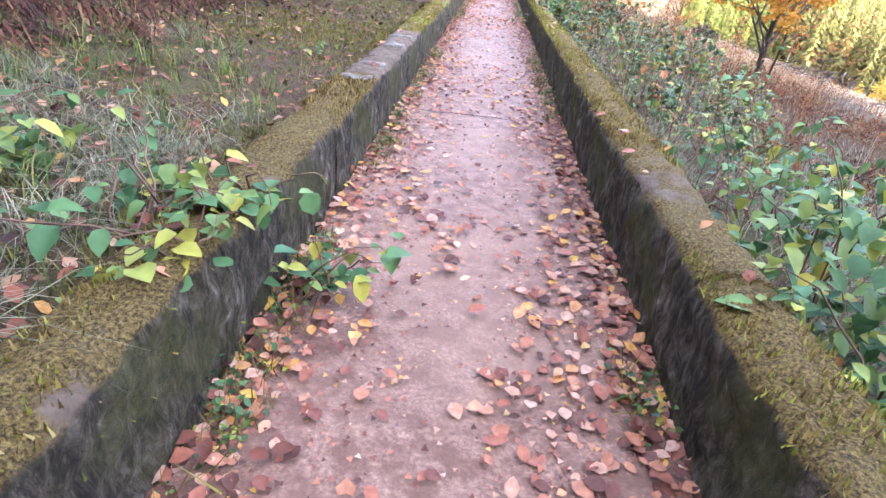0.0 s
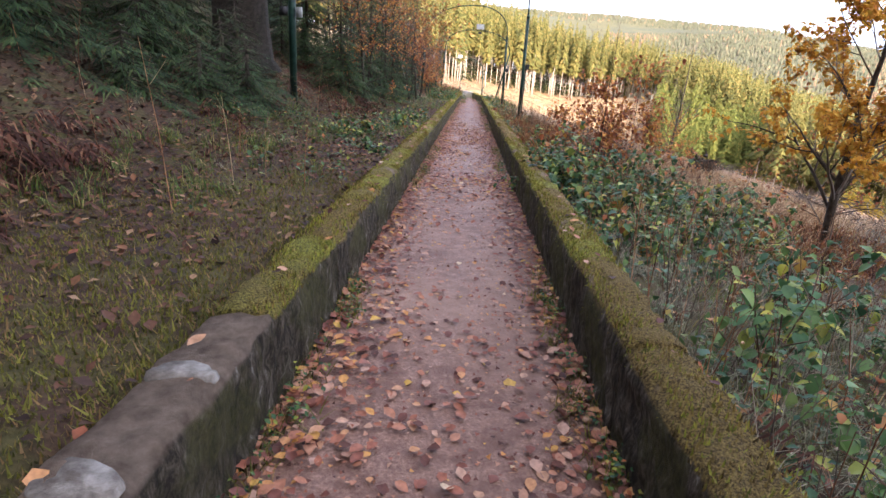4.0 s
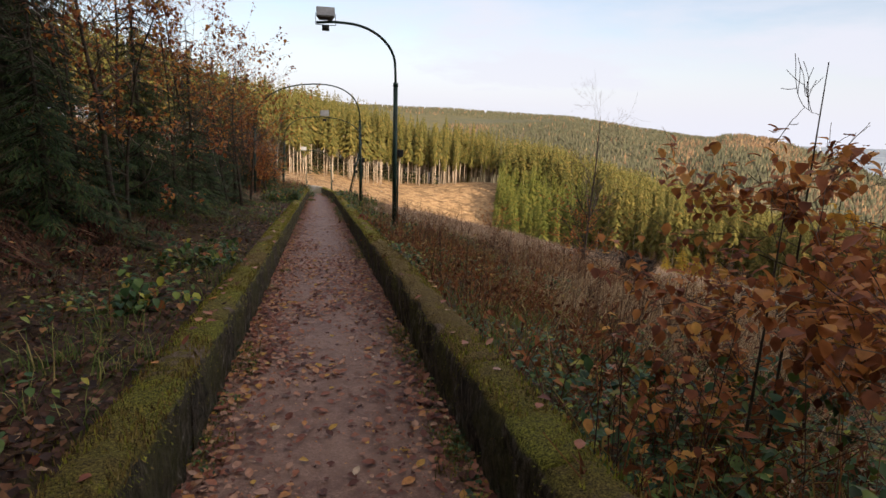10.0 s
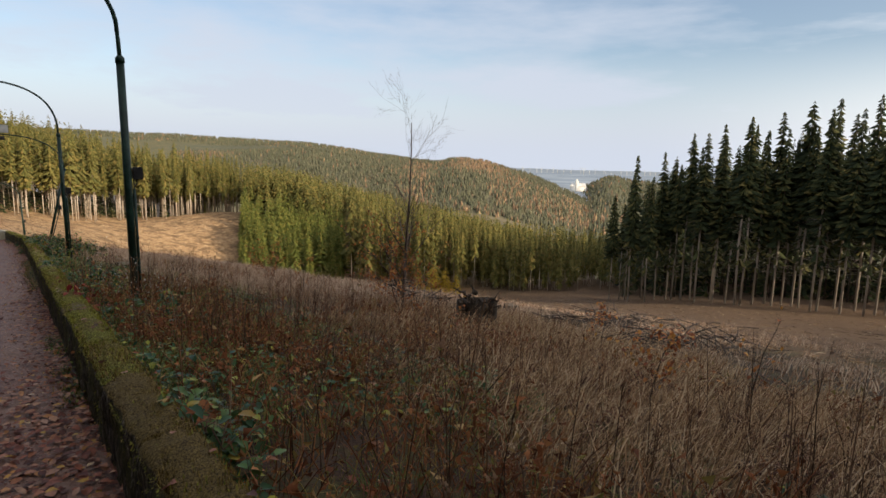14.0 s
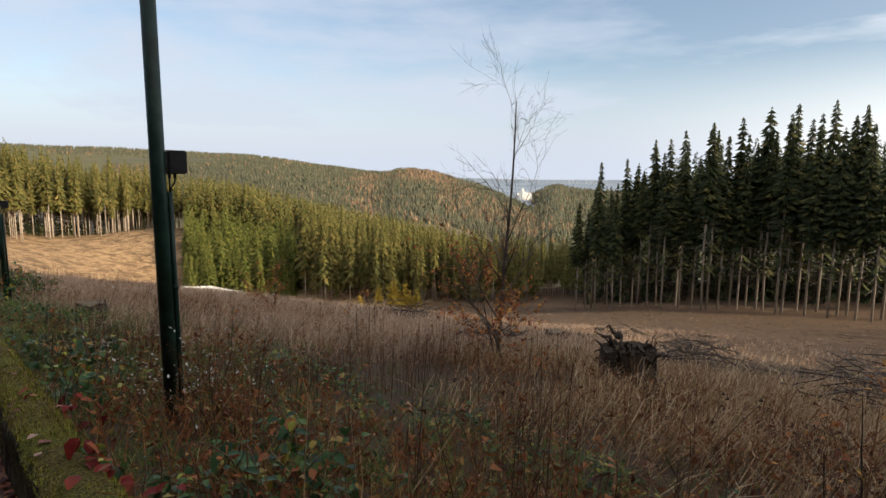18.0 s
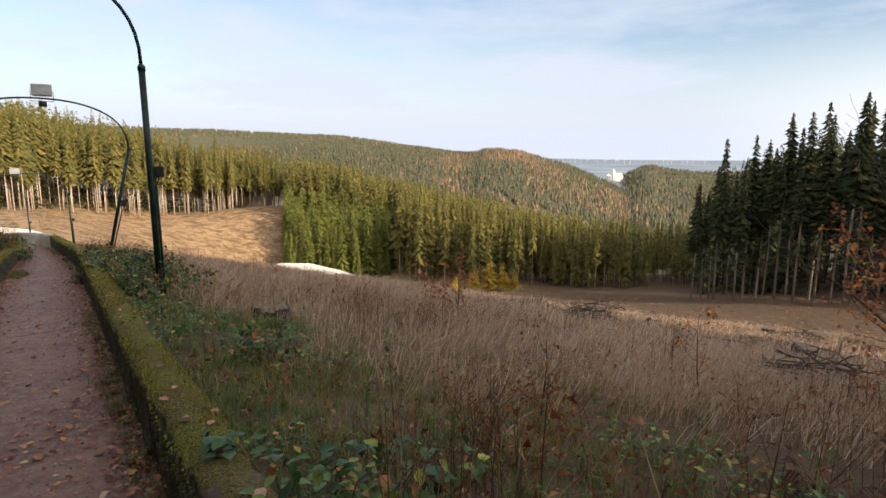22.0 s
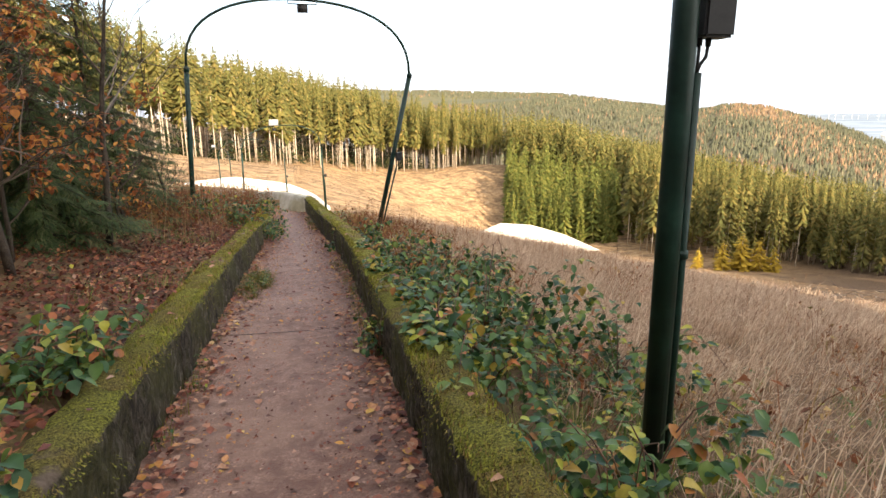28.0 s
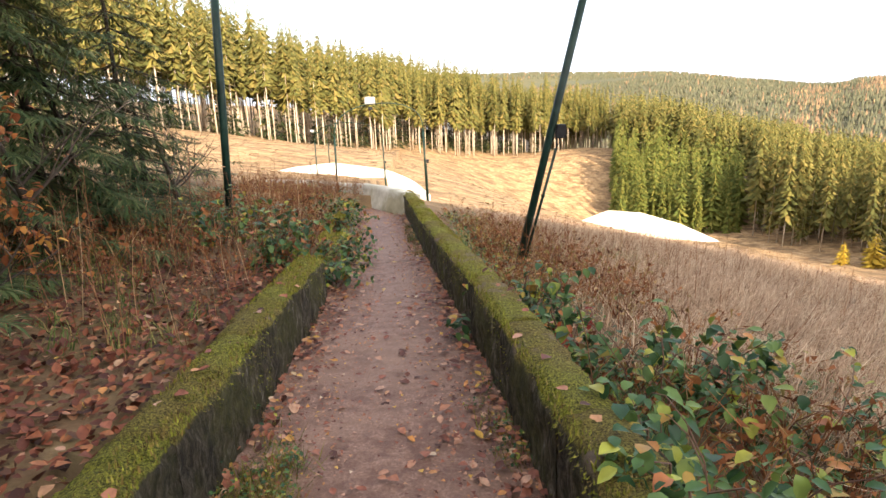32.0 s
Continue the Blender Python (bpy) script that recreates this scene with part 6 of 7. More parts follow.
def bramble_bush(x, y, wide, tall, canes, leaves, seed, label, leaf_mat=None, leaf=0.082, z=None):
    r = np.random.default_rng(seed)
    z = float(ground(x, y)) if z is None else z
    bush = thing("bramble_bush", label, "bush", "brambles beside the walls", at=pose(x, y, z - 0.02))
    p, pts = Pile(), []
    for _ in range(canes):
        a, l = r.uniform(0, 6.28), wide * r.uniform(0.45, 1.1)
        h = tall * r.uniform(0.55, 1.15)
        o = r.normal(0, wide * 0.18, 2)
        t = np.linspace(0, 1, 7)
        line = np.stack([o[0] + np.cos(a) * l * t ** 1.2, o[1] + np.sin(a) * l * t ** 1.2, h * np.sin(t * np.pi * r.uniform(0.5, 0.85))], -1)
        line = over_wall(line + r.normal(0, 0.015, line.shape), x, y, z)
        p.tube(line, np.linspace(0.0055, 0.0018, 7), 4)
        pts.append(line[2:])
    put("cane_tangle", p.mesh("cane_tangle", CANE), bush, kind="stuff")
    pts = np.concatenate(pts)
    leaves = int(leaves * 2.3)
    c = pts[r.integers(0, len(pts), leaves // 3)] + r.normal(0, 0.05, (leaves // 3, 3))
    c[:, 2] *= r.uniform(0.35, 1.05, len(c))
    c = over_wall(c, x, y, z)
    groups = []
    for k in range(3):
        groups.append(leaves_at(c + r.normal(0, leaf * 0.35, c.shape), leaf * r.uniform(0.7, 1.2, len(c)), 1.0, (OVAL, OVAL_BENT, OVAL)[k], r))
    v, f, m = merge(groups)
    v[:, 2] = np.maximum(v[:, 2], 0.01)
    put("foliage", to_mesh("foliage", v, f, leaf_mat or BRAMBLE, m), bush, kind="stuff")
    return bush


DENSE = "dense bramble bush with dark green and yellowing leaves"
for k, (x, y, w_, t_, c_, l_) in enumerate((
        (1.65, 11.6, 0.85, 0.75, 16, 330), (2.3, 12.4, 1.0, 0.95, 20, 420), (1.35, 12.9, 0.7, 0.8, 12, 260), (2.9, 11.3, 1.0, 0.8, 16, 300), (3.1, 13.4, 1.0, 0.8, 14, 260),
        (2.3, 15.2, 0.8, 0.7, 12, 200), (1.6, 9.6, 0.6, 0.5, 9, 130), (2.6, 8.6, 0.9, 0.7, 12, 200), (1.9, 6.0, 0.7, 0.55, 9, 130),
        (1.22, 42.2, 0.8, 0.72, 18, 420), (1.7, 43.2, 0.9, 0.85, 20, 460), (1.2, 44.3, 0.6, 0.68, 14, 330), (2.5, 42.6, 0.8, 0.6, 14, 280), (2.1, 45.2, 0.9, 0.7, 16, 330), (1.2, 46.2, 0.6, 0.62, 12, 240),
        (1.7, 47.6, 0.8, 0.6, 12, 240), (1.15, 48.9, 0.6, 0.6, 10, 200), (2.6, 47.2, 0.9, 0.6, 12, 200), (1.6, 40.6, 0.5, 0.55, 10, 180), (1.5, 39.2, 0.3, 0.4, 7, 60), (2.2, 35.6, 0.7, 0.45, 9, 140), (1.6, 31.6, 0.6, 0.5, 9, 150), (1.9, 26.2, 0.8, 0.55, 10, 150), (1.5, 29.4, 0.6, 0.5, 9, 140), (1.2, 20.6, 0.4, 0.35, 7, 90), (1.75, 10.7, 0.55, 0.62, 12, 220), (1.3, 12.3, 0.42, 0.66, 14, 240), (3.6, 12.4, 0.9, 0.8, 14, 240), (2.6, 10.2, 0.8, 0.7, 12, 220))):
    bramble_bush(x, y, w_, t_, c_, l_, 300 + k, DENSE)
for k, (x, y, w_, t_, c_, l_) in enumerate((
        (-1.15, 36.2, 0.6, 0.5, 14, 380), (-1.25, 37.5, 0.7, 0.5, 16, 420), (-1.1, 38.7, 0.5, 0.45, 12, 320), (-1.9, 36.0, 0.8, 0.5, 12, 240), (-1.2, 40.2, 0.6, 0.45, 12, 300), (-1.2, 42.0, 0.5, 0.4, 10, 160), (-1.9, 39.0, 0.8, 0.5, 12, 220),
        (-1.15, 50.6, 0.5, 0.55, 12, 200), (-1.0, 52.4, 0.6, 0.6, 14, 240), (-1.9, 51.5, 0.8, 0.7, 14, 220), (-1.2, 55.0, 0.7, 0.6, 12, 200), (-1.9, 14.8, 0.6, 0.4, 9, 110), (-1.5, 19.5, 0.6, 0.4, 9, 130), (-1.5, 17.4, 0.4, 0.3, 8, 90), (-1.4, 13.0, 0.35, 0.25, 7, 60))):
    bramble_bush(x, y, w_, t_, c_, l_, 350 + k, "bramble spilling over the mossy wall with green leaves")
for k, (x, y, w_, t_, c_, l_, s_) in enumerate(((-1.05, 1.75, 0.6, 0.32, 8, 30, 0.085), (-1.5, 1.35, 0.5, 0.3, 6, 36, 0.08), (-1.9, 1.9, 0.5, 0.3, 6, 36, 0.08), (1.55, 2.3, 0.6, 0.8, 10, 110, 0.09), (1.45, 1.6, 0.5, 0.6, 8, 80, 0.09), (1.9, 3.4, 0.7, 0.8, 9, 80, 0.085), (2.6, 5.6, 0.7, 0.7, 8, 70, 0.085), (2.0, 4.3, 0.5, 0.55, 7, 60, 0.085), (-1.35, 5.0, 0.16, 0.14, 4, 14, 0.05), (1.7, 7.4, 0.6, 0.7, 9, 90, 0.085), (2.9, 7.6, 0.7, 0.8, 9, 90, 0.085))):
    bramble_bush(x, y, w_, t_, c_, l_, 380 + k, "young bramble with bright green and yellow leaves", FRESH, s_)


for k, (x, y, w_) in enumerate(((0.74, 12.6, 0.2), (0.72, 43.0, 0.16))):
    bramble_bush(x, y, w_, 0.40, 7, 44, 440 + k, "bramble hanging over the inner face of the mossy wall", None, 0.06, z=float(-SLOPE * y))
for k, (x, y) in enumerate(((-0.72, 50.9), (-0.85, 52.2), (-0.95, 53.6), (-1.2, 55.2), (-1.5, 57.0), (-1.9, 58.6))):
    bramble_bush(x, y, 0.5, 0.42, 12, 110, 400 + k, "bramble creeping over the edge of the path", z=float(-SLOPE * y))
for k, (x, y, z_) in enumerate(((-0.8, 2.0, 0.46), (-0.58, 2.05, 0.1), (-0.84, 1.5, 0.46))):
    bramble_bush(x, y, 0.26, 0.16, 5, 20, 430 + k, "bramble spray lying across the wall top", FRESH, 0.085, float(-SLOPE * y) + z_)
CRIMSON = island_mat("crimson_leaves", [(0.0, (0.12, 0.014, 0.014)), (0.7, (0.28, 0.03, 0.022)), (1.0, (0.42, 0.14, 0.045))], 0.5, 0.35, 12)
for k, (x, y) in enumerate(((1.12, 27.9), (1.15, 26.3), (1.3, 48.6), (2.3, 43.6))):
    bramble_bush(x, y, 0.3, 0.52, 6, 14, 420 + k, "small bramble with crimson autumn leaves by the wall", CRIMSON)


# ---- trees and saplings ----
def grow(r, start_, way, length, radius, depth, out, tips, bend=0.25, kids=(2, 4), up=0.15, shrink=0.62):
    """A limb with its smaller limbs, as lines with radii."""
    n = 6
    pts, d = [np.array(start_, float)], np.array(way, float)
    for _ in range(n - 1):
        d = d + r.normal(0, bend * 0.35, 3) + (0, 0, up * 0.2)
        d /= np.linalg.norm(d)
        pts.append(pts[-1] + d * length / (n - 1))
    out.append((np.array(pts), np.linspace(radius, radius * 0.45 if depth else radius * 0.2, n)))
    if depth == 0:
        tips.extend(pts[1:])
        return
    for k in range(r.integers(*kids) + 1):
        t = r.uniform(0.3, 1.0) if k else 1.0
        s = pts[min(n - 1, int(t * (n - 1)))]
        a = r.uniform(0, 6.28)
        side_ = np.cross(d, (np.cos(a), np.sin(a), 0.3))
        side_ /= np.linalg.norm(side_) + 1e-6
        w = d * (0.75 if k else 1.0) + side_ * r.uniform(0.5, 0.95) * (1.0 if k else 0.3)
        grow(r, s, w / np.linalg.norm(w), length * shrink * r.uniform(0.75, 1.15), radius * 0.55 * (1.15 - 0.3 * t), depth - 1, out, tips, bend, kids, up, shrink)


def broadleaf(x, y, tall, label, leaf_mat, leaves, leaf, seed, depth=4, thick=0.03, clear=0.25, spread_=0.55, bark=None, sides=5, low=0.0, category="tree", name="tree", group="", wander=1.0, rise=(0.35, 1.1)):
    r = np.random.default_rng(seed)
    tree = thing(name, label, category, group, at=pose(x, y, float(ground(x, y)) - 0.05))
    trunk, limbs, tips = [], [], []
    n = 9
    pts = [np.array([0.0, 0, 0])]
    d = np.array([r.normal(0, 0.08) * wander, r.normal(0, 0.08) * wander, 1.0])
    for _ in range(n - 1):
        d = d + (*(r.normal(0, 0.07, 2) * wander), 0.05)
        d /= np.linalg.norm(d)
        pts.append(pts[-1] + d * tall * 0.86 / (n - 1))
    trunk.append((np.array(pts), np.linspace(thick, thick * 0.22, n)))
    for k in range(int(7 + tall * 1.6)):
        t = clear + (0.97 - clear) * r.uniform(0, 1)
        s = np.array([np.interp(t * (n - 1), np.arange(n), np.array(pts)[:, c]) for c in range(3)])
        a = r.uniform(0, 6.28)
        w = np.array([np.cos(a), np.sin(a), r.uniform(*rise)])
        grow(r, s, w / np.linalg.norm(w), tall * spread_ * (1.0 - 0.5 * t) * r.uniform(0.6, 1.1), thick * 0.5 * (1.1 - t), depth - 2, limbs, tips)
    p = Pile()
    for line, rad in trunk:
        p.tube(line, rad, max(6, sides))
    put("trunk", p.mesh("trunk", bark or BARK, True), tree)
    p = Pile()
    for line, rad in limbs:
        p.tube(line, np.maximum(rad, 0.0018), 3)
    put("branchwork", p.mesh("branchwork", TWIG), tree, kind="stuff")
    if leaves:
        tips = np.array(tips)
        if low:
            tips = tips[tips[:, 2] < tall * low]
        c = tips[r.integers(0, len(tips), leaves)] + r.normal(0, 0.035, (leaves, 3))
        v, f, m = leaves_at(c, leaf, 1.1, OVAL, r)
        put("foliage", to_mesh("foliage", v, f, leaf_mat, m), tree, kind="stuff")
    return tree


broadleaf(6.3, 14.3, 4.9, "small beech tree with golden orange leaves", GOLD, 6800, 0.09, 501, 4, 0.085, 0.14, 0.4)
broadleaf(7.4, 16.2, 3.2, "rusty beech sapling below the golden tree", RUST, 900, 0.08, 502, 4, 0.035, 0.08, 0.5)
for k, (x, y, h_, n_) in enumerate(((2.05, 13.62, 3.0, 420), (2.04, 14.66, 2.0, 420), (2.47, 14.96, 2.8, 620), (2.95, 15.2, 2.3, 620))):
    broadleaf(x, y, h_, "slim beech sapling with curled rust-brown leaves", RUST, int(n_ * 1.5), 0.068, 510 + k, 4, 0.011, 0.18, 0.27, low=0.72, name="beech_sapling", group="beech saplings by the wall", wander=0.12, rise=(0.0, 0.5))
broadleaf(9.05, 31.0, 6.2, "slender bare birch with a few rusty leaves low down", RUST, 420, 0.06, 520, 5, 0.05, 0.1, 0.30, BIRCH_BARK, name="birch_tree", wander=0.3, rise=(0.7, 1.6), low=0.3)
broadleaf(9.4, 31.4, 2.5, "low rusty beech shrub at the birch's foot", RUST, 620, 0.075, 521, 3, 0.02, 0.02, 0.75, category="shrub", name="shrub")
broadleaf(8.7, 30.5, 1.6, "low rusty beech shrub at the birch's foot", RUST, 360, 0.075, 522, 3, 0.018, 0.02, 0.8, category="shrub", name="shrub")
broadleaf(9.4, 41.8, 1.5, "red-brown beech shrub among dry grass", RUST, 520, 0.07, 523, 3, 0.02, 0.02, 0.85, category="shrub", name="shrub")
broadleaf(5.2, 24.0, 1.3, "thin leafless sapling on the slope", RUST, 40, 0.06, 524, 3, 0.012, 0.2, 0.4, category="shrub", name="shrub")
for k, (x, y, h_, n_) in enumerate(((7.9, 20.9, 1.6, 30), (6.4, 21.4, 1.3, 190), (9.6, 24.6, 1.2, 160), (4.4, 33.2, 1.0, 20), (7.0, 33.0, 1.3, 60))):
    broadleaf(x, y, h_, "thin young beech among dry grass on the slope", RUST, n_, 0.06, 570 + k, 3, 0.012, 0.15, 0.4, name="beech_sapling", group="saplings on the slope")
for k, (x, y, h_, n_) in enumerate(((-4.0, 23.2, 6.6, 700), (-5.0, 26.0, 7.5, 900), (-3.5, 27.5, 4.6, 700), (-6.2, 31.5, 7.0, 700), (-3.9, 33.0, 4.6, 600), (-2.9, 43.2, 2.6, 800), (-3.6, 45.0, 3.4, 700), (-4.8, 41.5, 4.6, 600), (-3.6, 46.6, 3.0, 500), (-4.4, 48.0, 4.0, 500), (-2.7, 48.6, 1.5, 300), (-5.5, 36.5, 4.8, 420), (-2.5, 29.3, 5.2, 2200), (-2.7, 33.6, 4.6, 1500), (-3.0, 25.2, 5.2, 1800), (-3.1, 45.9, 3.0, 1500), (-2.75, 41.6, 2.4, 1500), (-3.5, 42.6, 3.4, 1500), (-3.1, 22.6, 4.4, 1500))):
    broadleaf(x, y, h_, "thin beech with sparse rust-brown leaves on the bank", RUST, n_, 0.075, 530 + k, 4, 0.03, 0.1, 0.42, name="beech_tree", group="beeches on the bank")
for k, (x, y, h_) in enumerate(((-7.0, 34.5, 8.0), (-2.4, 31.2, 5.4), (-2.6, 35.2, 4.6), (-6.0, 46.5, 6.5), (-3.6, 30.0, 6.0), (-3.3, 51.0, 2.6), (-3.9, 49.0, 3.2), (-2.8, 52.4, 2.0), (-2.9, 45.4, 3.6), (-3.4, 43.8, 4.2), (-2.6, 47.6, 5.2), (-4.6, 46.8, 5.0), (-3.0, 49.8, 2.4), (-3.0, 21.8, 5.2), (-4.8, 28.0, 6.5))):
    broadleaf(x, y, h_, "bare slender tree on the bank", None, 0, 0, 550 + k, 4, 0.05, 0.3, 0.36, name="bare_tree", group="bare trees on the bank")


# ---- near spruces on the bank ----
def near_spruce(x, y, tall, wide, seed, label, bare=0.04, levels=24, boughs=8, thick=0.05, dense=1.0, needles=None):
    r = np.random.default_rng(seed)
    tree = thing("spruce_tree", label, "tree", "spruces on the bank", at=pose(x, y, float(ground(x, y)) - 0.1))
    p = Pile()
    p.tube([(0, 0, 0), (0, 0, 0.25), (0.02, 0, 0.9), (0, 0, tall * 0.5), (0, 0, tall)], [thick * 1.45, thick * 1.15, thick, thick * 0.6, 0.006], 11)
    put("trunk", p.mesh("trunk", DARK_BARK if thick > 0.15 else BARK, True), tree)
    wood_, pos, way, size = Pile(), [], [], []
    for k in range(levels):
        t = (k + r.uniform(-0.3, 0.3)) / levels
        z = tall * (bare + (1 - bare) * max(0, t))
        length = wide * (1 - t) ** 0.85 + 0.05
        n = max(4, int(boughs * (1 - 0.4 * t)))
        for b in range(n):
            a = (b + r.uniform(-0.4, 0.4)) * 6.283 / n + k * 0.7
            l = length * r.uniform(0.65, 1.15)
            s = np.linspace(0, 1, 6)
            line = np.stack([np.cos(a) * l * s, np.sin(a) * l * s, z - l * (0.25 * s + 0.28 * s ** 2 - 0.2 * s ** 4)], -1)
            wood_.tube(line[::2], (0.012, 0.008, 0.004), 3)
            m = max(5, int(l * 26 * dense))
            ts = r.uniform(0.12, 1.0, m)
            c = np.stack([np.interp(ts, s, line[:, q]) for q in range(3)], -1)
            pos.append(c)
            way.append(a + r.choice([-1, 1], m) * r.uniform(0.25, 1.1, m))
            size.append(np.clip(l * 0.30 * (1.15 - ts * 0.6), 0.08, 0.29) * r.uniform(0.7, 1.2, m))
    put("bough_frame", wood_.mesh("bough_frame", BARK), tree, kind="stuff")
    pos, way, size = np.concatenate(pos), np.concatenate(way), np.concatenate(size)
    fan_ = []
    for turn_, reach, dip in ((0.0, 1.0, -0.16), (0.55, 0.72, -0.1), (-0.55, 0.72, -0.1)):
        ct, st = math.cos(turn_), math.sin(turn_)
        fan_ += [(0.0, 0.0, 0.0), (-ct * 0.03 - st * reach * 0.5, -st * 0.03 + ct * reach * 0.5, 0.01), (-st * reach, ct * reach, dip), (ct * 0.03 - st * reach * 0.5, st * 0.03 + ct * reach * 0.5, 0.01)]
    spray = (np.array(fan_, float), [np.array([(0, 1, 2, 3), (4, 5, 6, 7), (8, 9, 10, 11)])], np.zeros(3, int))
    v, f, m = spread(spray, pos, way - np.pi / 2, size, r.uniform(-0.55, 0.05, len(pos)))
    put("foliage", to_mesh("foliage", v, f, needles or NEEDLES, m), tree, kind="stuff")
    return tree


near_spruce(-3.5, 20.7, 3.2, 1.45, 601, "bushy dark green young spruce on the bank", 0.03, 24, 9)
near_spruce(-3.2, 30.6, 2.4, 0.95, 606, "small dark spruce beside the wall", 0.03, 18, 8)
near_spruce(-4.6, 29.0, 4.2, 1.5, 607, "bushy dark green young spruce on the bank", 0.03, 24, 9)
near_spruce(-3.3, 33.6, 2.6, 1.0, 608, "small dark spruce beside the wall", 0.03, 18, 8)
near_spruce(-5.8, 48.0, 7.5, 2.5, 621, "dark spruce with drooping boughs over the bank", 0.03, 28, 9, 0.09)
near_spruce(-5.6, 53.0, 8.5, 2.6, 610, "bushy dark green young spruce on the bank", 0.03, 24, 9)
OLD = "big old spruce with a thick bare trunk and a high crown added for shade"
near_spruce(-4.95, 17.5, 19.0, 3.8, 602, OLD, 0.20, 20, 8, 0.58, 0.3)
# high crowns out of view, and trees behind it, added to shade the bank
for k, (x, y, tall, thick) in enumerate(((-7.4, 13.2, 17, 0.22), (-8.6, 18.2, 19, 0.26), (-7.2, 22.6, 17, 0.2), (-9.0, 9.2, 18, 0.24), (-6.9, 27.4, 15, 0.17), (-10.2, 14.2, 19, 0.22), (-7.9, 5.0, 17, 0.22), (-7.6, 0.2, 16, 0.2), (-10.4, 22.0, 18, 0.2), (-6.6, 20.4, 14, 0.12), (-6.4, 8.4, 17, 0.2), (-5.9, 3.2, 16, 0.18), (-6.2, -3.4, 17, 0.2), (-9.6, -3.6, 19, 0.2), (-9.8, 3.6, 19, 0.2))):
    near_spruce(x, y, tall, 4.0, 640 + k, OLD, 0.24, 18, 8, thick, 0.28)
near_spruce(-5.5, 14.9, 2.7, 1.9, 604, "bushy dark green young spruce on the bank", 0.02, 20, 9)
for k, (x, y, t_, w_) in enumerate(((-7.0, 15.6, 3.2, 2.1), (-6.6, 18.6, 3.0, 1.9), (-8.2, 12.0, 3.6, 2.2), (-5.6, 22.4, 2.6, 1.6))):
    near_spruce(x, y, t_, w_, 660 + k, "bushy dark green young spruce on the bank", 0.02, 18, 8, 0.05, 0.7)
near_spruce(-6.5, 12.6, 3.6, 2.2, 603, "dark spruce with drooping boughs over the bank", 0.02, 24, 9, 0.08)
for k, (x, y, t_, w_) in enumerate(((-4.5, 16.1, 1.6, 1.2), (-4.3, 14.9, 1.2, 1.2), (-5.0, 13.6, 1.7, 1.6), (-3.9, 13.1, 1.0, 1.2), (-3.7, 14.4, 1.2, 1.15), (-5.4, 11.6, 1.8, 1.6), (-4.3, 11.9, 0.9, 1.1))):
    near_spruce(x, y, t_, w_, 650 + k, "small dark spruce under the old trunk", 0.02, 14, 9, 0.03)
near_spruce(-7.6, 9.8, 4.6, 2.2, 620, "dark spruce with drooping boughs over the bank", 0.03, 24, 9, 0.08, 0.8)
PALE_NEEDLES = island_mat("grey_green_needles", [(0.0, (0.035, 0.06, 0.022)), (0.5, (0.075, 0.115, 0.04)), (0.85, (0.13, 0.15, 0.055)), (1.0, (0.20, 0.18, 0.085))], 0.75, 0.2, 6)
near_spruce(-4.6, 50.4, 8.0, 2.5, 609, "shaggy spruce with bare grey lower twigs", 0.06, 26, 9, 0.05, 2.0, PALE_NEEDLES)
near_spruce(-3.7, 51.0, 5.4, 1.8, 628, "shaggy spruce with bare grey lower twigs", 0.05, 22, 9, 0.05, 2.0, PALE_NEEDLES)
near_spruce(-3.9, 48.6, 3.6, 1.5, 625, "shaggy spruce with bare grey lower twigs", 0.06, 24, 9, 0.05, 2.0, PALE_NEEDLES)
near_spruce(-3.2, 47.2, 2.8, 1.3, 629, "shaggy spruce with bare grey lower twigs", 0.05, 20, 9, 0.05, 2.0, PALE_NEEDLES)
near_spruce(-4.5, 46.2, 4.6, 1.8, 631, "bushy dark green young spruce on the bank", 0.04, 24, 9, 0.05, 1.7)
near_spruce(-3.3, 52.6, 2.2, 1.1, 619, "small dark spruce beside the wall", 0.03, 18, 9)
near_spruce(-5.6, 43.5, 5.4, 1.8, 611, "bushy dark green young spruce on the bank", 0.03, 26, 9)
near_spruce(-5.2, 23.6, 5.6, 1.9, 613, "dark spruce with drooping boughs over the bank", 0.03, 26, 9)
near_spruce(-6.3, 27.2, 7.5, 2.2, 614, "dark spruce with drooping boughs over the bank", 0.03, 30, 9, 0.09)
near_spruce(-4.4, 25.8, 3.0, 1.3, 615, "bushy dark green young spruce on the bank", 0.03, 20, 9)
near_spruce(-5.4, 32.0, 5.0, 1.7, 616, "bushy dark green young spruce on the bank", 0.03, 24, 9)
near_spruce(-4.2, 36.4, 3.4, 1.3, 617, "bushy dark green young spruce on the bank", 0.03, 22, 9)
near_spruce(-5.6, 39.4, 5.6, 2.0, 618, "dark spruce with drooping boughs over the bank", 0.03, 26, 9)
near_spruce(-3.3, 24.2, 5.4, 1.5, 626, "dark spruce with drooping boughs over the bank", 0.03, 26, 9)
near_spruce(-2.95, 27.0, 4.4, 1.25, 622, "bushy dark green young spruce on the bank", 0.03, 22, 9)
near_spruce(-2.7, 32.0, 2.5, 0.9, 623, "small dark spruce beside the wall", 0.03, 18, 9)
near_spruce(-4.1, 54.0, 5.2, 1.8, 624, "bushy dark green young spruce on the bank", 0.03, 22, 9)


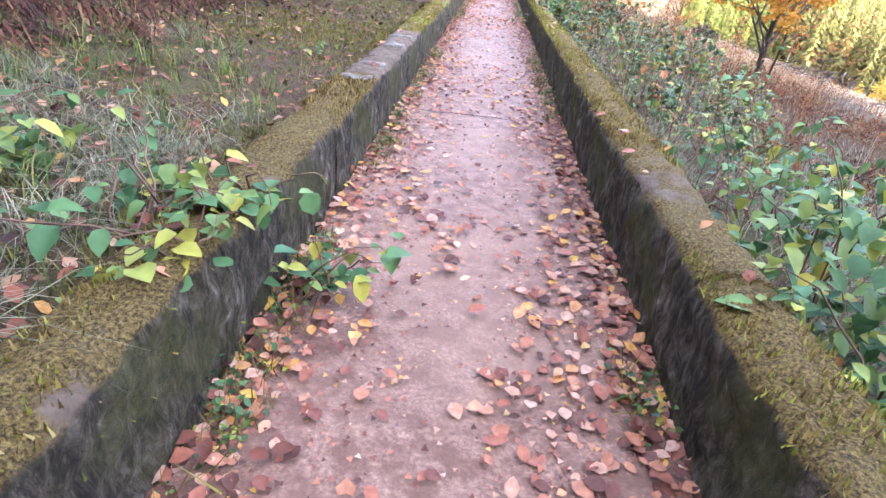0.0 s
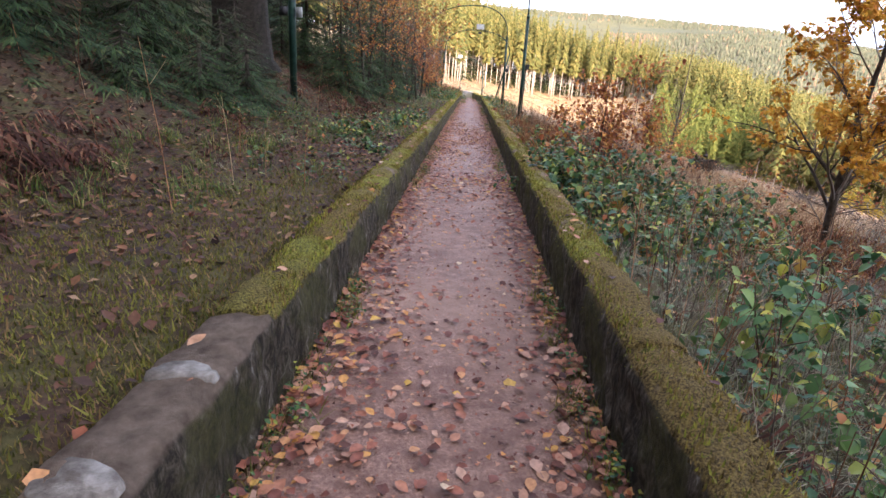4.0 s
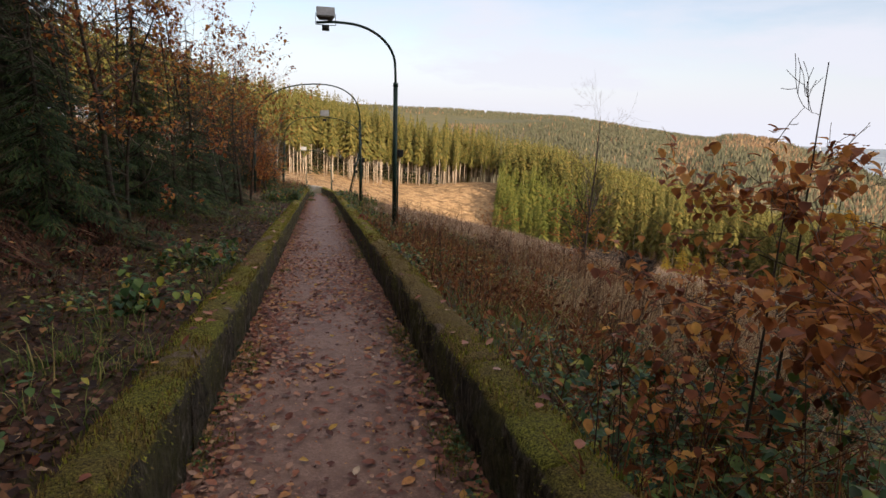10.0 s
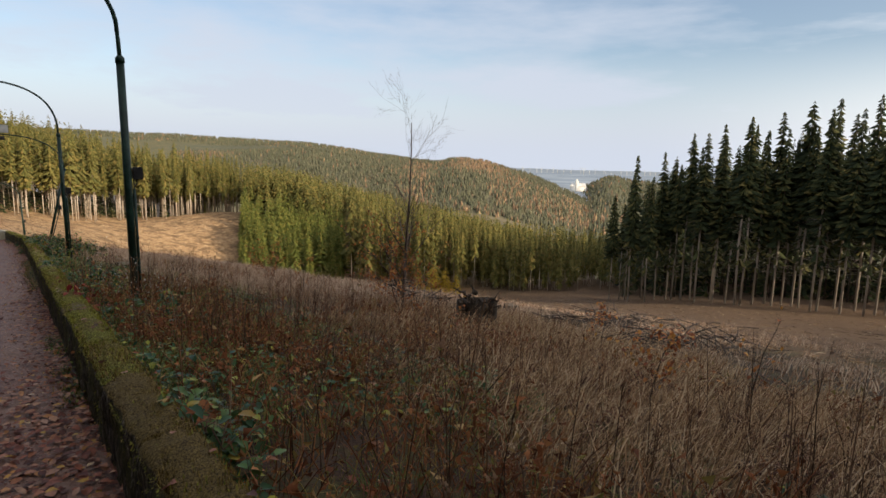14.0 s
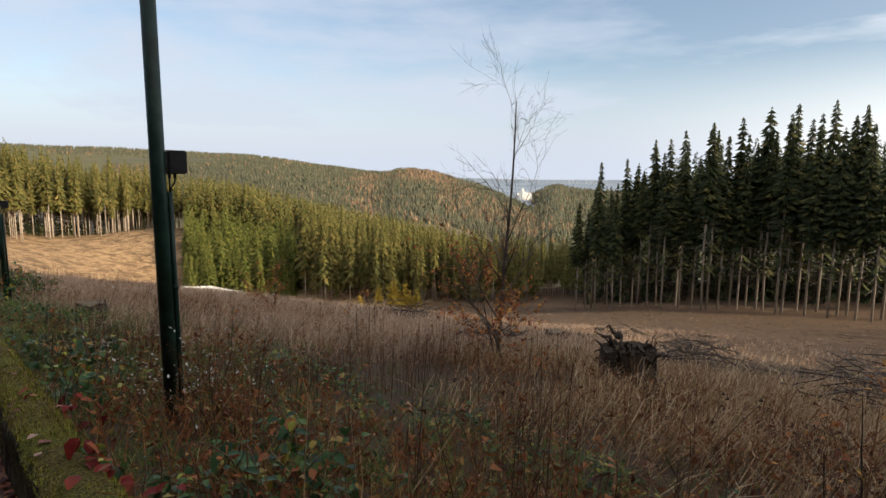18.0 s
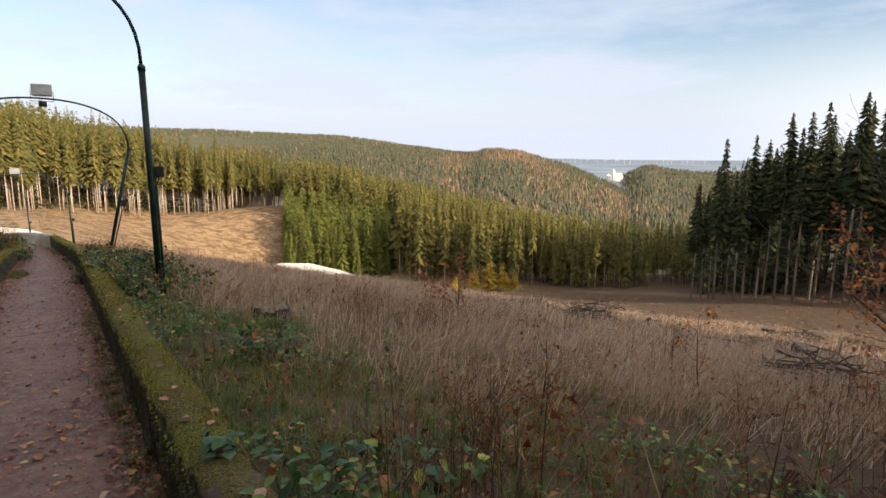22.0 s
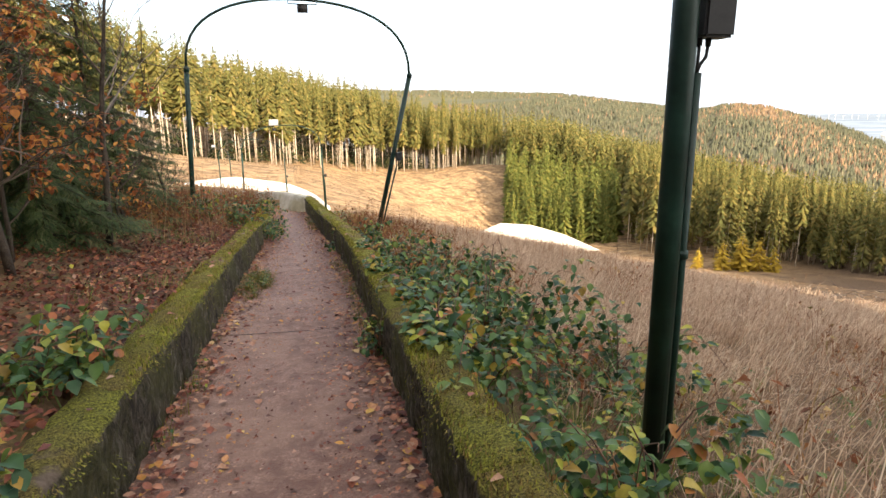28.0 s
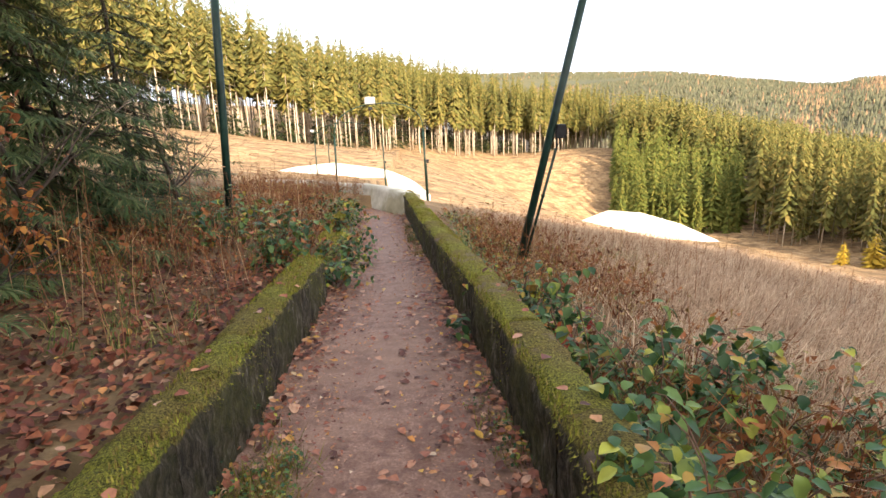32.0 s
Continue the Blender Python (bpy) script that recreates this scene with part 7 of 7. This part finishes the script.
# ---- stumps, logs and brush ----
def stump(x, y, tall, wide, seed, label, roots=0, sink=0.06):
    r = np.random.default_rng(seed)
    st = thing("tree_stump", label, "stump", at=pose(x, y, float(ground(x, y)) - sink))
    sides = 20
    a = np.arange(sides) * 6.283 / sides
    flare = 1 + 0.16 * np.sin(a * 5 + r.uniform(0, 6)) + r.normal(0, 0.04, sides)
    rows = []
    for z, k in ((0, 1.35), (tall * 0.3, 1.1), (tall * 0.7, 1.0), (tall, 0.97)):
        rows.append(np.stack([np.cos(a) * wide * k * flare, np.sin(a) * wide * k * flare, z + (r.normal(0, 0.02, sides) if z == tall else np.zeros(sides))], -1))
    V = np.concatenate(rows)
    i, j = np.meshgrid(np.arange(3), np.arange(sides), indexing="ij")
    q = np.stack([i * sides + j, i * sides + (j + 1) % sides, (i + 1) * sides + (j + 1) % sides, (i + 1) * sides + j], -1).reshape(-1, 4)
    put("bark", to_mesh("bark", V, [q], BARK, smooth=True), st)
    top = np.concatenate([rows[-1] * (0.95, 0.95, 1), [(0, 0, tall + 0.02 - (0.3 if roots else 0))]])
    put("cut_face", to_mesh("cut_face", top, [np.array([(k, (k + 1) % sides, sides) for k in range(sides)])], BARK if roots else WOOD_RAW), st, "weathered cut wood with cracks")
    for k in range(roots):
        b, l = r.uniform(0, 6.28), r.uniform(0.15, 0.55)
        p = Pile()
        s = np.linspace(0, 1, 6)
        line = np.stack([np.cos(b) * (wide * 0.5 + l * s), np.sin(b) * (wide * 0.5 + l * s), tall * r.uniform(0.2, 1.1) + l * r.uniform(-0.4, 1.0) * s], -1) + r.normal(0, 0.035, (6, 3))
        p.tube(line, np.linspace(0.06, 0.008, 6) * r.uniform(0.4, 1.3), 6)
        put("root", p.mesh("root", BARK, True), st)
    return st


stump(3.33, 38.75, 0.34, 0.30, 701, "grey cut tree stump in dry grass")
stump(9.6, 28.4, 0.95, 0.46, 702, "dark rotten stump with upturned roots", 60, 0.3)
for k, (x, y) in enumerate(((24, 46), (33, 58), (41, 49), (29, 70), (52, 66), (38, 38), (19, 37), (60, 60))):
    stump(x, y, 0.4, 0.35, 710 + k, "old cut stump on the felled slope")
for k, (x, y, l, turn) in enumerate(((38.6, 57.3, 3.2, 40), (47.5, 65.4, 4.0, 75), (30, 52, 2.6, 20), (26, 41, 3.4, 110), (44, 47, 3.0, 60), (21, 52, 2.4, 140))):
    log = thing("felled_log", "pale barkless felled log lying on the slope", "log", "logs left on the slope", at=pose(x, y, float(ground(x, y)) + 0.12, 0, 0, turn))
    p = Pile()
    p.tube([(-l / 2, 0, 0), (0, 0.04, 0.02), (l / 2, 0, -0.05)], [0.15, 0.14, 0.11], 10)
    put("stem", p.mesh("stem", WOOD_RAW, True), log)
    p = Pile()
    p.tube([(0.3, 0, 0), (0.5, 0.3, 0.35)], [0.035, 0.015], 5)
    put("branch_stub", p.mesh("branch_stub", WOOD_RAW), log)
for k, (x, y, w_) in enumerate(((12.6, 25.2, 3.2), (14.5, 29.5, 2.6), (11.2, 33.6, 1.8), (18, 27, 3.5), (28.9, 36.5, 4.5), (22, 33, 3.0), (34, 44, 4.0), (17, 44, 2.2), (46, 80, 6), (26, 62, 4))):
    r = np.random.default_rng(730 + k)
    heap = thing("brush_pile", "heap of grey brown cut branches", "brush pile", "brush piles on the slope", at=pose(x, y, float(ground(x, y))))
    p = Pile()
    for _ in range(120):
        c = np.array([r.normal(0, w_ * 0.35), r.normal(0, w_ * 0.16), abs(r.normal(0, 0.25))])
        a, l = r.uniform(0, 6.28), r.uniform(0.4, 1.3)
        d = np.array([np.cos(a), np.sin(a), r.uniform(-0.2, 0.5)]) * l / 2
        p.tube([c - d, c + r.normal(0, 0.05, 3), c + d], [0.018, 0.014, 0.006], 4)
    put("branchwood", p.mesh("branchwood", TWIG), heap, kind="stuff")

# golden larches at the foot of the valley wood
BUSHY = [conifer(70 + k, 0.0, 20, 9, 0.42, 0.35, 0.01) for k in range(2)]
v, f, m = merge([spread(BUSHY[k], on_ground(np.array(xx), np.array(yy)), np.array([0.0, 1, 2, 3]), np.array(hh)) for k, (xx, yy, hh) in enumerate((
    ((90.0, 94, 97, 86), (148.0, 147, 145, 151), (7.0, 9, 8, 5)), ((92.0, 96, 99, 88), (151.0, 149, 143, 153), (6.0, 8, 6, 4))))])
put("golden_larches", to_mesh("golden_larches", v, f, [LARCH, PALE_BARK], m), label="small golden yellow larches at the wood's foot", category="trees", kind="stuff")

# ---- the white castle and the wind turbines on the plain ----
cd, ca = 1500.0, radians(49.95)
cx, cy = EYE[0] + cd * math.sin(ca), EYE[1] + cd * math.cos(ca)
castle = thing("castle", "white building with a steep roof on a wooded spur", "castle", at=pose(cx, cy, EYE[2] + cd * math.tan(radians(-2.75)), 0, 0, -50))
p = Pile()
p.box(-20, -8, -14, 20, 8, 11)
put("main_wing", p.mesh("main_wing", WHITE_CONCRETE), castle)
p = Pile()
p.add([(-20, -9, 11), (20, -9, 11), (20, 9, 11), (-20, 9, 11), (-16, 0, 19), (16, 0, 19)], [(0, 1, 5, 4), (2, 3, 4, 5)])
p.add([(-20, -9, 11), (-20, 9, 11), (-16, 0, 19)], [(1, 0, 2)])
p.add([(20, -9, 11), (20, 9, 11), (16, 0, 19)], [(0, 1, 2)])
put("roof", p.mesh("roof", WHITE_CONCRETE), castle)
p = Pile()
p.tube([(-4, -4, -10), (-4, -4, 22), (-4, -4, 30)], [5.0, 5.0, 0.2], 10)
put("tower", p.mesh("tower", WHITE_CONCRETE), castle)
tower = Pile()
tower.tube([(0, 0, 0), (0, 0, 42)], [1.6, 0.9], 6)
blade = Pile()
for k in range(3):
    a = k * 2.094 + 0.4
    blade.tube([(0, -1.5, 42), (math.cos(a) * 10, -1.5, 42 + math.sin(a) * 10), (math.cos(a) * 20, -1.5, 42 + math.sin(a) * 20)], [0.9, 0.8, 0.15], 4)
t_me, b_me = tower.mesh("tower", WHITE_CONCRETE), blade.mesh("rotor", WHITE_CONCRETE)
for k in range(26):
    a, d = radians(44.6 + 13.5 * (k + rng.uniform(-0.4, 0.4)) / 26), rng.uniform(3500, 3750)
    wt_ = thing("wind_turbine", "tiny white wind turbine far out on the plain", "wind turbine", "wind turbines on the plain", at=pose(EYE[0] + d * math.sin(a), EYE[1] + d * math.cos(a), -75.5, 0, 0, rng.uniform(-80, -20)) @ Matrix.Scale(rng.uniform(0.4, 0.75), 4))
    put("tower", t_me, wt_)
    put("rotor", b_me, wt_, at=pose(0, 0, 0))

# ---- joints across the path ----
JOINT = surface_mat("damp_joint", (0.03, 0.02, 0.016), (0.09, 0.06, 0.05), 40, rough=0.8, strength=0.3, dist=0.004)
for k, y in enumerate((5.3, 13.1, 21.4, 29.8, 38.2, 44.1, 52.3)):
    t = np.linspace(-0.72, 0.72, 24)
    wob = 0.012 * fnoise(t * 6, t * 0 + k * 3.0, 95, 3)
    line = np.stack([float(centre(y)) + t * float(half_width(y)) / 0.75, y + 0.05 * t + wob, -SLOPE * (y + 0.05 * t + wob) + 0.018 * fnoise(t * 3, (y + wob) * 2.2, 5) - 0.016 + 0.03 * (t / 0.87) ** 4], -1)
    w = 0.006 + 0.004 * np.abs(fnoise(t * 9, t * 0 + k, 96, 2))
    V = np.stack([line - np.stack([0 * w, w, -SLOPE * w], -1), line + np.stack([0 * w, w, -SLOPE * w], -1) * (1, 1, -1)], 1).reshape(-1, 3)
    q = np.array([(2 * a, 2 * a + 1, 2 * a + 3, 2 * a + 2) for a in range(23)])
    put("path_joint", to_mesh("path_joint", V, [q[:, ::-1]], JOINT), label="thin dark joint across the grit path", category="joint", kind="structure")
